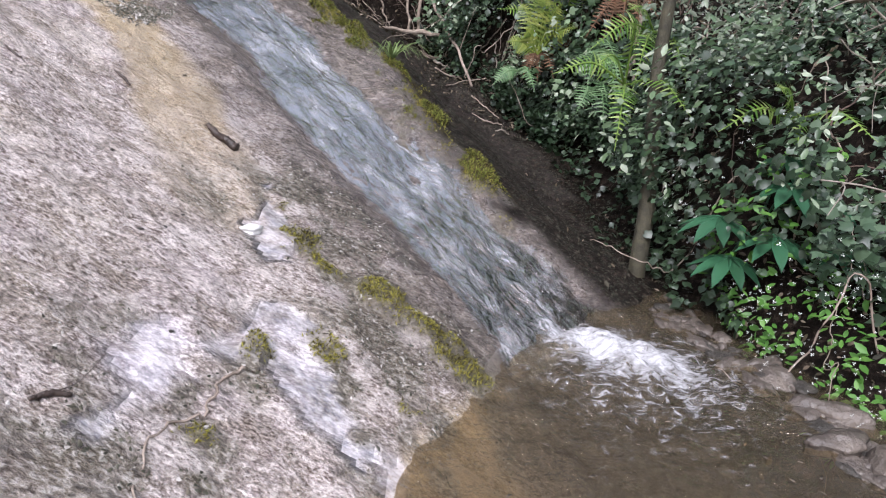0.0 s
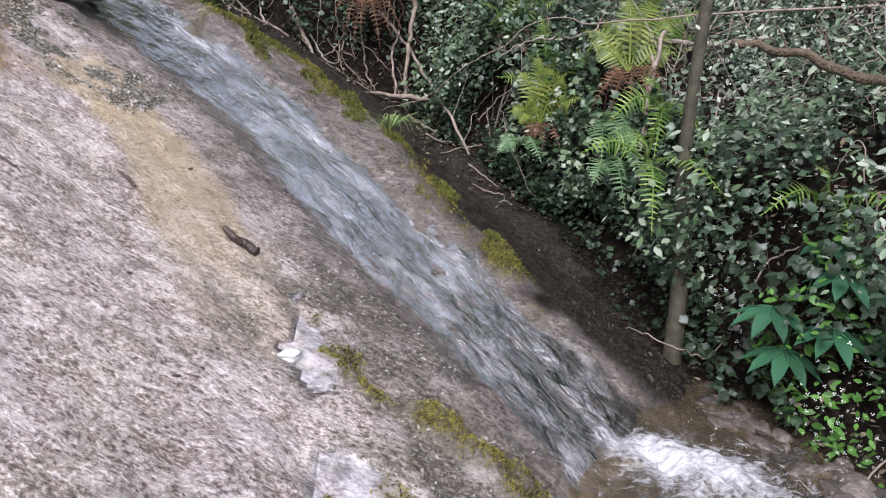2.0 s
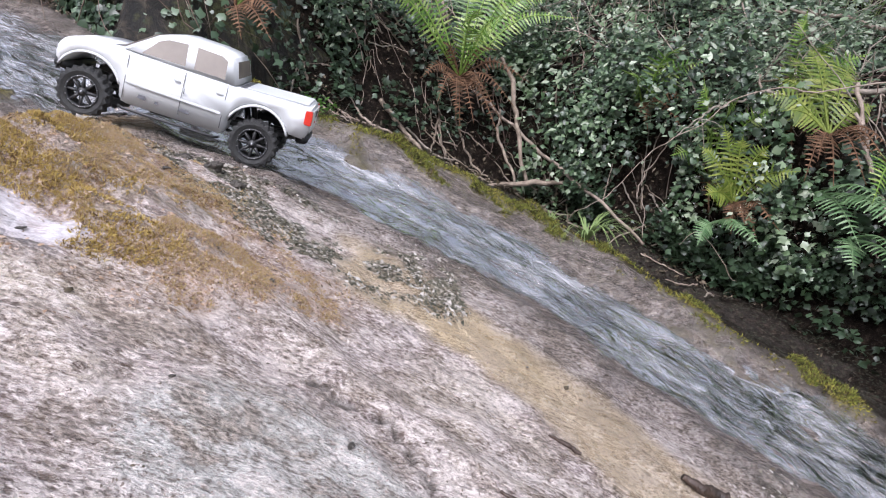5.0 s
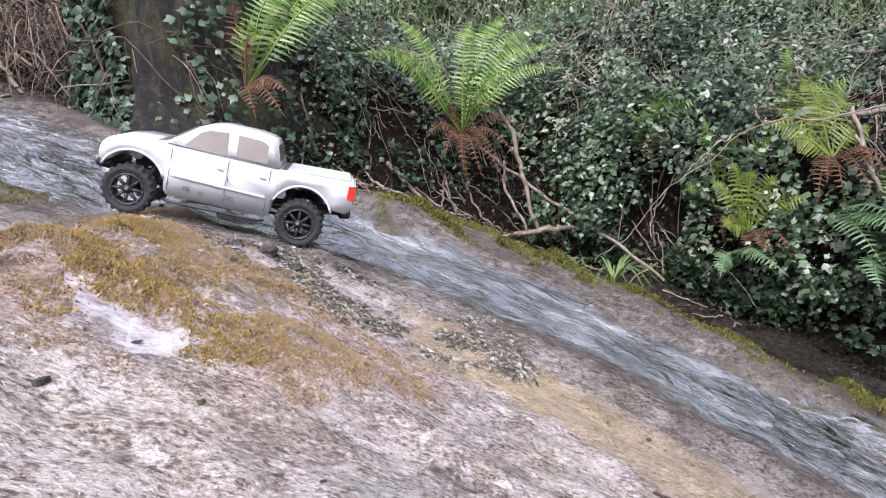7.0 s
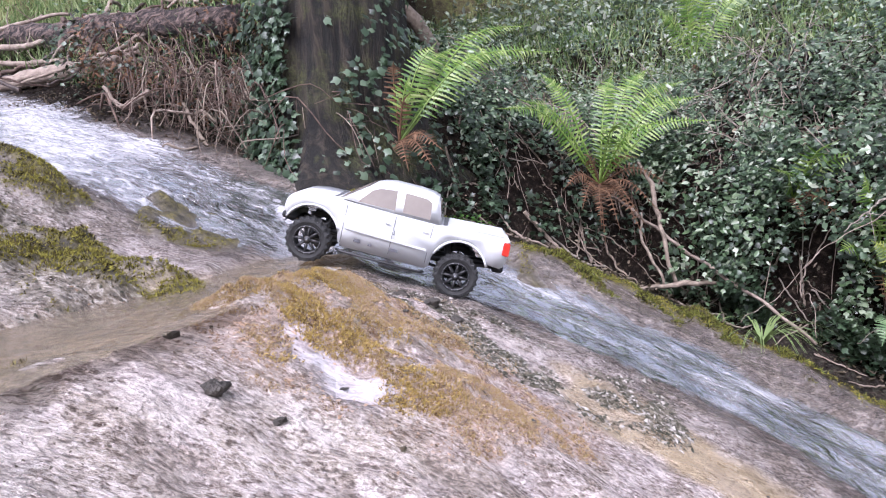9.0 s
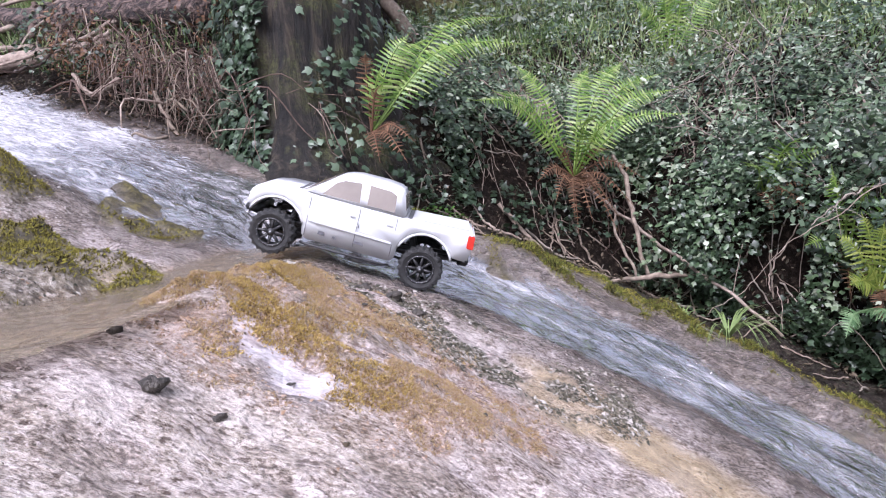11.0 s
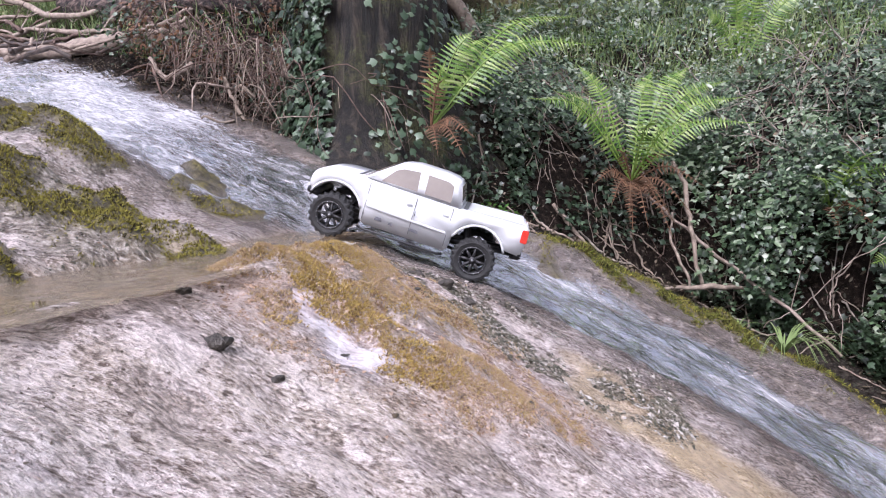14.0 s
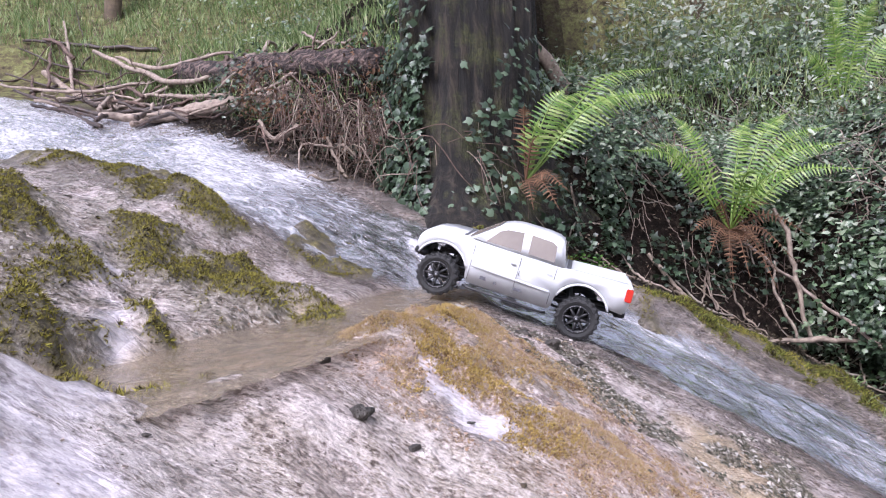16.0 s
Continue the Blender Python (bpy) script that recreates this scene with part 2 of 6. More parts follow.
def ground_z(x, y, fine=True):
    x, y = np.asarray(x, float), np.asarray(y, float)
    m = masks(x, y)
    z = slab(x, y)
    s = m["bank"]
    z = z + (slab(*foot_point(x, y)) - z) * smooth(0.0, 0.35, s)
    left = smooth(-1.9, -2.7, x)
    low = smooth(1.95, 1.55, y)
    rise = (0.5 - 0.3 * left - 0.3 * low) * smooth(0.03 * low, 0.38 - 0.16 * low, s) + 0.45 * np.maximum(s - 0.2, 0) - 0.25 * np.maximum(s - 14, 0)
    rise = rise + smooth(0.1, 0.8, s) * vnoise(x, y, 0.7, 3, 3) * 0.12
    z = z + np.maximum(rise, -1e-9)
    basin = ((x - 0.75) / 1.5) ** 2 + ((y + 0.1) / 1.75) ** 2 + 0.15 * vnoise(x, y, 0.6, 47, 3)
    z = z + np.maximum(POOL_Z - 0.03 + 0.16 * smooth(0.9, 1.7, basin) - z, 0) * smooth(0.85, 1.0, basin) * smooth(1.2, 0.8, y)
    q = 0.89 * y - 0.45 * x
    z = z + 0.2 * np.clip(q - 7.2, 0, 16) * smooth(0, 1.2, q - 7.2)
    z = z - 0.03 * m["channel"]
    for line, r in MOSSES:
        dm, _, _ = to_line(x, y, line)
        z = z + 0.03 * smooth(r * 1.2, r * 0.2, dm)
    z = z + 0.02 * m["mound"] + 0.02 * m["lip"]
    z = POND_Z + (z - POND_Z) * (1 - 0.7 * m["flat"])
    z = z + np.maximum(POND_Z + 0.001 + 0.014 * vnoise(x, y, 0.1, 46, 3) - z, 0) * m["rim"]
    pond = POND_Z - 0.022
    z = np.where(z > pond - 0.05, z * (1 - m["pond"]) + np.minimum(z, pond) * m["pond"], z)
    z = z + 0.006 * m["plate"] - 0.008 * m["crack"]
    if fine:
        on = smooth(0.3, -0.05, s)
        z = z + on * (0.014 * vnoise(x * 0.8 - y * 0.6, (x * 0.6 + y * 0.8) * 2.2, 0.22, 11, 4) + 0.006 * vnoise(x, y, 0.05, 12, 2)) + (1 - on) * 0.02 * smooth(6, 3, s) * vnoise(x, y, 0.12, 13, 3)
        z = z + m["gold"] * 0.006 * (1 + 1.5 * vnoise(x, y, 0.06, 17, 3)) + m["moss"] * 0.022 * (1 + 1.2 * vnoise(x, y, 0.06, 14, 3)) + m["mound"] * 0.016 * vnoise(x, y, 0.06, 16, 3)
        z = z + 0.022 * smooth(-1.75, -2.05, x) * on * (1 - m["pond"]) * (1 - m["channel"]) * vnoise(x * 0.7 - y * 0.7, (x * 0.7 + y * 0.7) * 1.8, 0.13, 15, 4)
    return z


def axis(lo, hi, step, far, grow=1.25):
    mid = list(np.arange(lo, hi + step / 2, step))
    a, b, s = [], [], step
    while (mid[-1] if not b else b[-1]) < far:
        s *= grow
        b.append((mid[-1] if not b else b[-1]) + s)
    s = step
    while (mid[0] if not a else a[-1]) > -far:
        s *= grow
        a.append((mid[0] if not a else a[-1]) - s)
    return np.array(a[::-1] + mid + b)


# ---- mesh helpers ----
def mesh_of(name, verts, faces, material=None, shade=True):
    me = bpy.data.meshes.new(name)
    me.from_pydata([tuple(v) for v in verts], [], [tuple(f) for f in faces])
    if material:
        me.materials.append(material)
    if shade and len(me.polygons):
        me.polygons.foreach_set("use_smooth", np.ones(len(me.polygons), bool))
    me.update()
    return me


def thing(name, verts, faces, material, label="", category="", group="", kind="", shade=True):
    return tagged(new(name, mesh_of(name, verts, faces, material, shade)), label, category, group, kind)


def empty(name, m, label="", category="", group="", kind=""):
    ob = new(name)
    ob.empty_display_size = 0.05
    ob.matrix_world = m
    return tagged(ob, label, category, group, kind)


def sub(name, verts, faces, material, parent, label="", shade=True, m=None):
    """One mesh as a part of parent, in the parent's own axes."""
    ob = new(name, mesh_of(name, verts, faces, material, shade))
    ob.parent = parent
    if m is not None:
        ob.matrix_basis = m
    return tagged(ob, label)


def part(name, bm, material, parent, label="", shade=True, m=None):
    me = bpy.data.meshes.new(name)
    bm.to_mesh(me)
    bm.free()
    me.materials.append(material)
    if shade:
        me.polygons.foreach_set("use_smooth", np.ones(len(me.polygons), bool))
    ob = new(name, me)
    ob.parent = parent
    if m is not None:
        ob.matrix_basis = m
    return tagged(ob, label)


def grid_mesh(xs, ys, z):
    nx, ny = len(xs), len(ys)
    X, Y = np.meshgrid(xs, ys)
    verts = np.stack([X.ravel(), Y.ravel(), z.ravel()], 1)
    i = np.arange(nx * ny).reshape(ny, nx)
    faces = np.stack([i[:-1, :-1].ravel(), i[:-1, 1:].ravel(), i[1:, 1:].ravel(), i[1:, :-1].ravel()], 1)
    return verts, faces


def fast_mesh(name, verts, quads, material):
    """A large mesh of faces that all have the same number of corners."""
    me = bpy.data.meshes.new(name)
    k = quads.shape[1]
    me.vertices.add(len(verts))
    me.vertices.foreach_set("co", np.ascontiguousarray(verts, dtype=np.float32).ravel())
    me.loops.add(quads.size)
    me.loops.foreach_set("vertex_index", np.ascontiguousarray(quads, dtype=np.int32).ravel())
    me.polygons.add(len(quads))
    me.polygons.foreach_set("loop_start", np.arange(0, quads.size, k, dtype=np.int32))
    me.polygons.foreach_set("loop_total", np.full(len(quads), k, dtype=np.int32))
    me.polygons.foreach_set("use_smooth", np.ones(len(quads), bool))
    me.materials.append(material)
    me.update(calc_edges=True)
    return me


def curve_points(points, n):
    """n points along a smooth curve through the given ones."""
    p = np.array(points, float)
    p = np.vstack([2 * p[0] - p[1], p, 2 * p[-1] - p[-2]])
    out = []
    for q in np.linspace(0, len(points) - 1 - 1e-6, n):
        k, f = int(q), q - int(q)
        a, b, c, d = p[k], p[k + 1], p[k + 2], p[k + 3]
        out.append(0.5 * (2 * b + (c - a) * f + (2 * a - 5 * b + 4 * c - d) * f * f + (3 * b - a - 3 * c + d) * f ** 3))
    return np.array(out)


def tube(points, radii, sides=6, rough=0.0, seed=0):
    """A closed tube along points; radii one number or one a point."""
    p = np.array(points, float)
    n = len(p)
    r = np.full(n, radii) if np.isscalar(radii) else np.interp(np.linspace(0, 1, n), np.linspace(0, 1, len(radii)), radii)
    rng = np.random.default_rng(seed + 5)
    verts, faces = [], []
    up = np.array([0.3, 0.2, 0.9])
    for k in range(n):
        t = p[min(k + 1, n - 1)] - p[max(k - 1, 0)]
        t = t / (np.linalg.norm(t) + 1e-9)
        a = np.cross(t, up)
        if np.linalg.norm(a) < 0.1:
            a = np.cross(t, (1, 0, 0))
        a = a / np.linalg.norm(a)
        b = np.cross(t, a)
        for j in range(sides):
            ang = 2 * math.pi * j / sides
            rr = r[k] * (1 + rough * rng.uniform(-1, 1))
            verts.append(p[k] + rr * (math.cos(ang) * a + math.sin(ang) * b))
    for k in range(n - 1):
        for j in range(sides):
            j2 = (j + 1) % sides
            faces.append((k * sides + j, k * sides + j2, (k + 1) * sides + j2, (k + 1) * sides + j))
    faces.append(tuple(range(sides))[::-1])
    faces.append(tuple((n - 1) * sides + j for j in range(sides)))
    return verts, faces


def join(pieces):
    verts, faces, base = [], [], 0
    for v, f in pieces:
        verts += list(v)
        faces += [tuple(base + i for i in q) for q in f]
        base += len(v)
    return verts, faces


def lump(cx, cy, cz, rx, ry, rz, seed=0, rough=0.25, rings=7, segs=10):
    """A knobbly stone-like form."""
    rng = np.random.default_rng(seed)
    ph = rng.uniform(0, 6.28, 6)
    verts, faces = [], []
    for i in range(rings + 1):
        th = math.pi * i / rings
        for j in range(segs):
            a = 2 * math.pi * j / segs
            d = np.array([math.sin(th) * math.cos(a), math.sin(th) * math.sin(a), math.cos(th)])
            k = 1 + rough * (0.5 * math.sin(3 * d[0] + ph[0]) + 0.5 * math.sin(4 * d[1] + ph[1]) + 0.4 * math.sin(5 * d[2] + ph[2]) + 0.3 * math.sin(7 * d[0] + 6 * d[1] + ph[3]))
            verts.append((cx + rx * d[0] * k, cy + ry * d[1] * k, cz + rz * d[2] * k))
    for i in range(rings):
        for j in range(segs):
            j2 = (j + 1) % segs
            faces.append((i * segs + j, (i + 1) * segs + j, (i + 1) * segs + j2, i * segs + j2))
    return verts, faces


def scatter_mesh(template, tris, places, frames, sizes):
    """Many small copies of a template joined in one mesh: arrays of vertices and faces."""
    t = np.array(template, float)
    k = len(t)
    v = np.einsum('nij,kj->nki', frames, t) * np.asarray(sizes)[:, None, None] + np.asarray(places)[:, None, :]
    f = (np.array(tris)[None, :, :] + (np.arange(len(places)) * k)[:, None, None]).reshape(-1, len(tris[0]))
    return v.reshape(-1, 3), f


def frames_for(normals, rng, spread=0.5):
    """Random frames whose z axis lies near the given normals."""
    n = normals + rng.normal(0, spread, normals.shape)
    n /= np.linalg.norm(n, axis=1)[:, None]
    a = rng.normal(0, 1, n.shape)
    a -= (a * n).sum(1)[:, None] * n
    a /= np.linalg.norm(a, axis=1)[:, None]
    b = np.cross(n, a)
    return np.stack([a, b, n], 2)


def ground_normal(x, y, e=0.03):
    gx = (ground_z(x + e, y, False) - ground_z(x - e, y, False)) / (2 * e)
    gy = (ground_z(x, y + e, False) - ground_z(x, y - e, False)) / (2 * e)
    n = np.stack([-gx, -gy, np.ones_like(gx)], -1)
    return n / np.linalg.norm(n, axis=-1)[..., None]


def gz(x, y):
    return float(ground_z(np.array([x]), np.array([y]))[0])


# ---- materials ----
class Mat:
    """A small builder of node materials."""

    def __init__(self, name):
        self.m = bpy.data.materials.new(name)
        self.m.use_nodes = True
        self.t = self.m.node_tree
        self.t.nodes.clear()
        self.out = self.t.nodes.new("ShaderNodeOutputMaterial")
        self.co = self.t.nodes.new("ShaderNodeTexCoord").outputs["Object"]

    def put(self, socket, value):
        if isinstance(value, bpy.types.NodeSocket):
            self.t.links.new(value, socket)
        elif value is not None:
            if isinstance(value, tuple) and len(value) == 3 and socket.type == 'RGBA':
                value = (*value, 1)
            socket.default_value = value

    def mapped(self, scale=(1, 1, 1), rot=(0, 0, 0), co=None):
        n = self.t.nodes.new("ShaderNodeMapping")
        self.put(n.inputs["Vector"], co or self.co)
        n.inputs["Scale"].default_value, n.inputs["Rotation"].default_value = scale, [radians(a) for a in rot]
        return n.outputs[0]

    def noise(self, scale, detail=4, rough=0.55, co=None, dist=0.0, color=False):
        n = self.t.nodes.new("ShaderNodeTexNoise")
        self.put(n.inputs["Vector"], co or self.co)
        for key, v in (("Scale", scale), ("Detail", detail), ("Roughness", rough), ("Distortion", dist)):
            n.inputs[key].default_value = v
        return n.outputs["Color" if color else "Fac"]

    def cells(self, scale, co=None):
        n = self.t.nodes.new("ShaderNodeTexVoronoi")
        self.put(n.inputs["Vector"], co or self.co)
        n.inputs["Scale"].default_value = scale
        return n.outputs["Distance"]

    def ramp(self, fac, *stops):
        n = self.t.nodes.new("ShaderNodeValToRGB")
        self.put(n.inputs[0], fac)
        e = n.color_ramp.elements
        while len(e) < len(stops):
            e.new(0.5)
        for k, (p, c) in enumerate(stops):
            e[k].position, e[k].color = p, ((c, c, c, 1) if isinstance(c, (int, float)) else (*c, 1))
        return n.outputs[0]

    def mix(self, fac, a, b, how='MIX'):
        n = self.t.nodes.new("ShaderNodeMix")
        n.data_type, n.blend_type = 'RGBA', how
        self.put(n.inputs[0], fac), self.put(n.inputs[6], a), self.put(n.inputs[7], b)
        return n.outputs[2]

    def math(self, how, a, b=0.0, clamp=False):
        n = self.t.nodes.new("ShaderNodeMath")
        n.operation, n.use_clamp = how, clamp
        self.put(n.inputs[0], a), self.put(n.inputs[1], b)
        return n.outputs[0]

    def attr(self, name):
        n = self.t.nodes.new("ShaderNodeAttribute")
        n.attribute_name = name
        return n.outputs["Fac"]

    def island(self):
        return self.t.nodes.new("ShaderNodeNewGeometry").outputs["Random Per Island"]

    def item(self):
        return self.t.nodes.new("ShaderNodeObjectInfo").outputs["Random"]

    def bump(self, height, strength=0.5, dist=0.01, normal=None):
        n = self.t.nodes.new("ShaderNodeBump")
        self.put(n.inputs["Height"], height), self.put(n.inputs["Normal"], normal)
        n.inputs["Strength"].default_value, n.inputs["Distance"].default_value = strength, dist
        return n.outputs[0]

    def shader(self, color, rough=0.6, normal=None, metal=0.0, spec=0.5, coat=0.0, through_light=0.0):
        n = self.t.nodes.new("ShaderNodeBsdfPrincipled")
        self.put(n.inputs["Base Color"], color), self.put(n.inputs["Roughness"], rough), self.put(n.inputs["Normal"], normal)
        self.put(n.inputs["Metallic"], metal), self.put(n.inputs["Specular IOR Level"], spec), self.put(n.inputs["Coat Weight"], coat)
        n.inputs["Coat Roughness"].default_value = 0.08
        if not through_light:
            return n.outputs[0]
        tr = self.t.nodes.new("ShaderNodeBsdfTranslucent")
        self.put(tr.inputs["Color"], color), self.put(tr.inputs["Normal"], normal)
        return self.blend(through_light, n.outputs[0], tr.outputs[0])

    def blend(self, fac, a, b):
        n = self.t.nodes.new("ShaderNodeMixShader")
        self.put(n.inputs[0], fac)
        self.t.links.new(a, n.inputs[1]), self.t.links.new(b, n.inputs[2])
        return n.outputs[0]

    def done(self, shader):
        self.t.links.new(shader, self.out.inputs["Surface"])
        return self.m


def plain(name, dark, light, rough=0.6, scale=20.0, bump=0.3, metal=0.0, dist=0.004, spec=0.5):
    """A mottled material between two colours."""
    q = Mat(name)
    n = q.noise(scale, 5)
    f = q.noise(scale * 6, 3)
    c = q.mix(q.math('MULTIPLY', f, 0.5), q.ramp(n, (0.3, dark), (0.7, light)), dark)
    return q.done(q.shader(c, rough, q.bump(f, bump, dist), metal, spec))


def leafy(name, tones, rough=0.45, glow=0.25):
    """Leaves whose colour varies from leaf to leaf; light comes through them."""
    q = Mat(name)
    k = len(tones) - 1
    c = q.ramp(q.island(), *[(i / k, t) for i, t in enumerate(tones)])
    c = q.mix(q.math('MULTIPLY', q.noise(60, 3), 0.35), c, (0.05, 0.07, 0.02))
    return q.done(q.shader(c, rough, q.bump(q.noise(140, 2), 0.25, 0.002), 0.0, 0.5, 0.0, glow))


def mossy(name, tones, scale=9.0):
    """Moss whose colour changes in patches and a little from tuft to tuft."""
    q = Mat(name)
    k = len(tones) - 1
    f = q.math('ADD', q.math('MULTIPLY', q.math('SUBTRACT', q.noise(scale, 6, 0.7), 0.5), 2.2), q.math('ADD', 0.1, q.math('MULTIPLY', q.island(), 0.85)))
    c = q.ramp(f, *[(i / k, t) for i, t in enumerate(tones)])
    return q.done(q.shader(c, 0.9, None, 0.0, 0.2, 0.0, 0.2))


def ground_material():
    q = Mat("wet_rock_and_soil")
    flow = q.mapped((1.0, 1.45, 1.0), (0, 0, 36))
    big, mid = q.noise(2.2, 5, 0.6), q.noise(6.5, 10, 0.76, flow, 0.4)
    crumb = q.noise(125.0, 4, 0.65, q.mapped((1.0, 1.5, 1.0), (0, 0, 4)))
    fleck = q.noise(62.0, 4, 0.6, q.mapped((1.0, 1.6, 1.0), (0, 0, 8)), 0.1)
    grain = q.noise(170.0, 4, 0.75)
    rock = q.ramp(mid, (0.32, (0.18, 0.135, 0.12)), (0.42, (0.38, 0.31, 0.285)), (0.50, (0.52, 0.44, 0.405)), (0.62, (0.66, 0.58, 0.545)))
    olive = q.ramp(q.noise(4.2, 7, 0.7, flow, 0.8), (0.5, 0), (0.64, 0.6))
    rock = q.mix(olive, rock, (0.27, 0.215, 0.145))
    rock = q.mix(q.ramp(big, (0.5, 0), (0.62, 0.6)), rock, (0.62, 0.53, 0.42))
    rock = q.mix(q.ramp(q.noise(3.4, 7, 0.7, flow, 0.8), (0.50, 0), (0.62, 0.6)), rock, (0.38, 0.30, 0.31))
    rock = q.mix(q.ramp(fleck, (0.37, 0.92), (0.47, 0)), rock, (0.10, 0.068, 0.052))
    rock = q.mix(q.ramp(fleck, (0.54, 0), (0.62, 0.85)), rock, (0.86, 0.76, 0.715))
    rock = q.mix(q.math('MULTIPLY', q.attr("plate"), 0.8), rock, q.ramp(q.noise(30, 8, 0.75, flow), (0.36, (0.34, 0.33, 0.30)), (0.6, (0.62, 0.62, 0.59))))
    rock = q.mix(q.ramp(crumb, (0.36, 0.8), (0.47, 0)), rock, (0.15, 0.105, 0.085))
    rock = q.mix(q.ramp(crumb, (0.53, 0), (0.62, 0.7)), rock, (0.85, 0.76, 0.715))
    stain = q.noise(11.0, 8, 0.72, flow, 0.7)
    rock = q.mix(q.ramp(stain, (0.40, 0.8), (0.50, 0)), rock, q.ramp(crumb, (0.40, (0.09, 0.066, 0.05)), (0.58, (0.42, 0.34, 0.28))))
    rock = q.mix(q.ramp(stain, (0.53, 0), (0.62, 0.5)), rock, (0.84, 0.745, 0.695))
    rock = q.mix(q.attr("crack"), rock, (0.05, 0.04, 0.032))
    # pale rock streak, plus the lightening that stands for reflected sky
    rock = q.mix(q.attr("pale"), rock, q.ramp(fleck, (0.38, (0.30, 0.28, 0.26)), (0.5, (0.74, 0.73, 0.73))))
    sand = q.ramp(q.noise(24, 6, 0.65, flow), (0.32, (0.37, 0.28, 0.17)), (0.68, (0.57, 0.45, 0.295)))
    sand = q.mix(q.ramp(crumb, (0.38, 0.6), (0.47, 0)), sand, (0.2, 0.14, 0.09))
    sand = q.mix(q.ramp(fleck, (0.33, 0.5), (0.42, 0)), sand, (0.15, 0.11, 0.08))
    rust = q.ramp(q.noise(44, 8, 0.8), (0.36, (0.08, 0.05, 0.035)), (0.47, (0.28, 0.175, 0.115)), (0.55, (0.48, 0.355, 0.29)), (0.66, (0.72, 0.65, 0.63)))
    moss = q.ramp(q.noise(40, 6, 0.75), (0.34, (0.022, 0.018, 0.009)), (0.5, (0.075, 0.062, 0.02)), (0.66, (0.19, 0.16, 0.04)))
    # dark wet soil, blackened further to hold the shade under overhanging leaves
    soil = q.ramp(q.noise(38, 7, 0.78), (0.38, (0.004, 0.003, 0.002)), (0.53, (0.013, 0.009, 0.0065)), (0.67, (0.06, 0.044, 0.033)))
    bed = q.ramp(q.noise(24, 6, 0.7, flow, 0.6), (0.36, (0.016, 0.013, 0.011)), (0.49, (0.06, 0.048, 0.04)), (0.58, (0.14, 0.113, 0.095)), (0.69, (0.32, 0.27, 0.235)))
    c = q.mix(q.attr("sand"), rock, sand)
    c = q.mix(q.math('MULTIPLY', q.attr("rust"), 0.7), c, rust)
    c = q.mix(q.attr("lichen"), c, q.ramp(fleck, (0.36, (0.05, 0.04, 0.03)), (0.5, (0.17, 0.14, 0.10)), (0.62, (0.42, 0.38, 0.33))))
    # wet films get a lilac-white sky reflection painted into the base colour
    c = q.mix(q.math('MULTIPLY', q.attr("sky_film"), 0.42), c, q.ramp(q.noise(16, 6, 0.7, flow), (0.40, (0.16, 0.15, 0.18)), (0.56, (0.62, 0.60, 0.67))))
    c = q.mix(q.math('MULTIPLY', q.attr("wet"), 0.8), c, bed)
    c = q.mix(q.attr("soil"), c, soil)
    c = q.mix(q.attr("moss"), c, moss)
    wet = q.math('MAXIMUM', q.attr("sky_film"), q.math('MULTIPLY', q.attr("wet"), 0.7))
    base = q.ramp(q.noise(9, 6, 0.7, flow), (0.35, 0.1), (0.62, 0.42))
    rough = q.mix(wet, base, (0.08, 0.08, 0.08))
    rough = q.mix(q.attr("moss"), rough, (0.85, 0.85, 0.85))
    rough = q.mix(q.attr("soil"), rough, (0.85, 0.85, 0.85))
    dry = q.math('SUBTRACT', 1.0, q.math('MULTIPLY', q.attr("sky_film"), 0.9))
    n = q.bump(q.math('MULTIPLY', mid, dry), 0.6, 0.03)
    n = q.bump(q.math('MULTIPLY', fleck, dry), 0.9, 0.016, n)
    n = q.bump(q.math('MULTIPLY', crumb, dry), 0.8, 0.008, n)
    far = q.ramp(q.noise(11, 9, 0.8), (0.36, (0.03, 0.025, 0.015)), (0.47, (0.12, 0.10, 0.055)), (0.56, (0.19, 0.20, 0.07)), (0.66, (0.34, 0.33, 0.18)))
    c = q.mix(q.attr("far"), c, far)
    gloss = q.math('ADD', q.math('SUBTRACT', 0.7, q.math('MULTIPLY', q.attr("soil"), 0.6)), q.math('MULTIPLY', q.attr("sky_film"), 0.3))
    return q.done(q.shader(c, rough, n, 0.0, gloss))


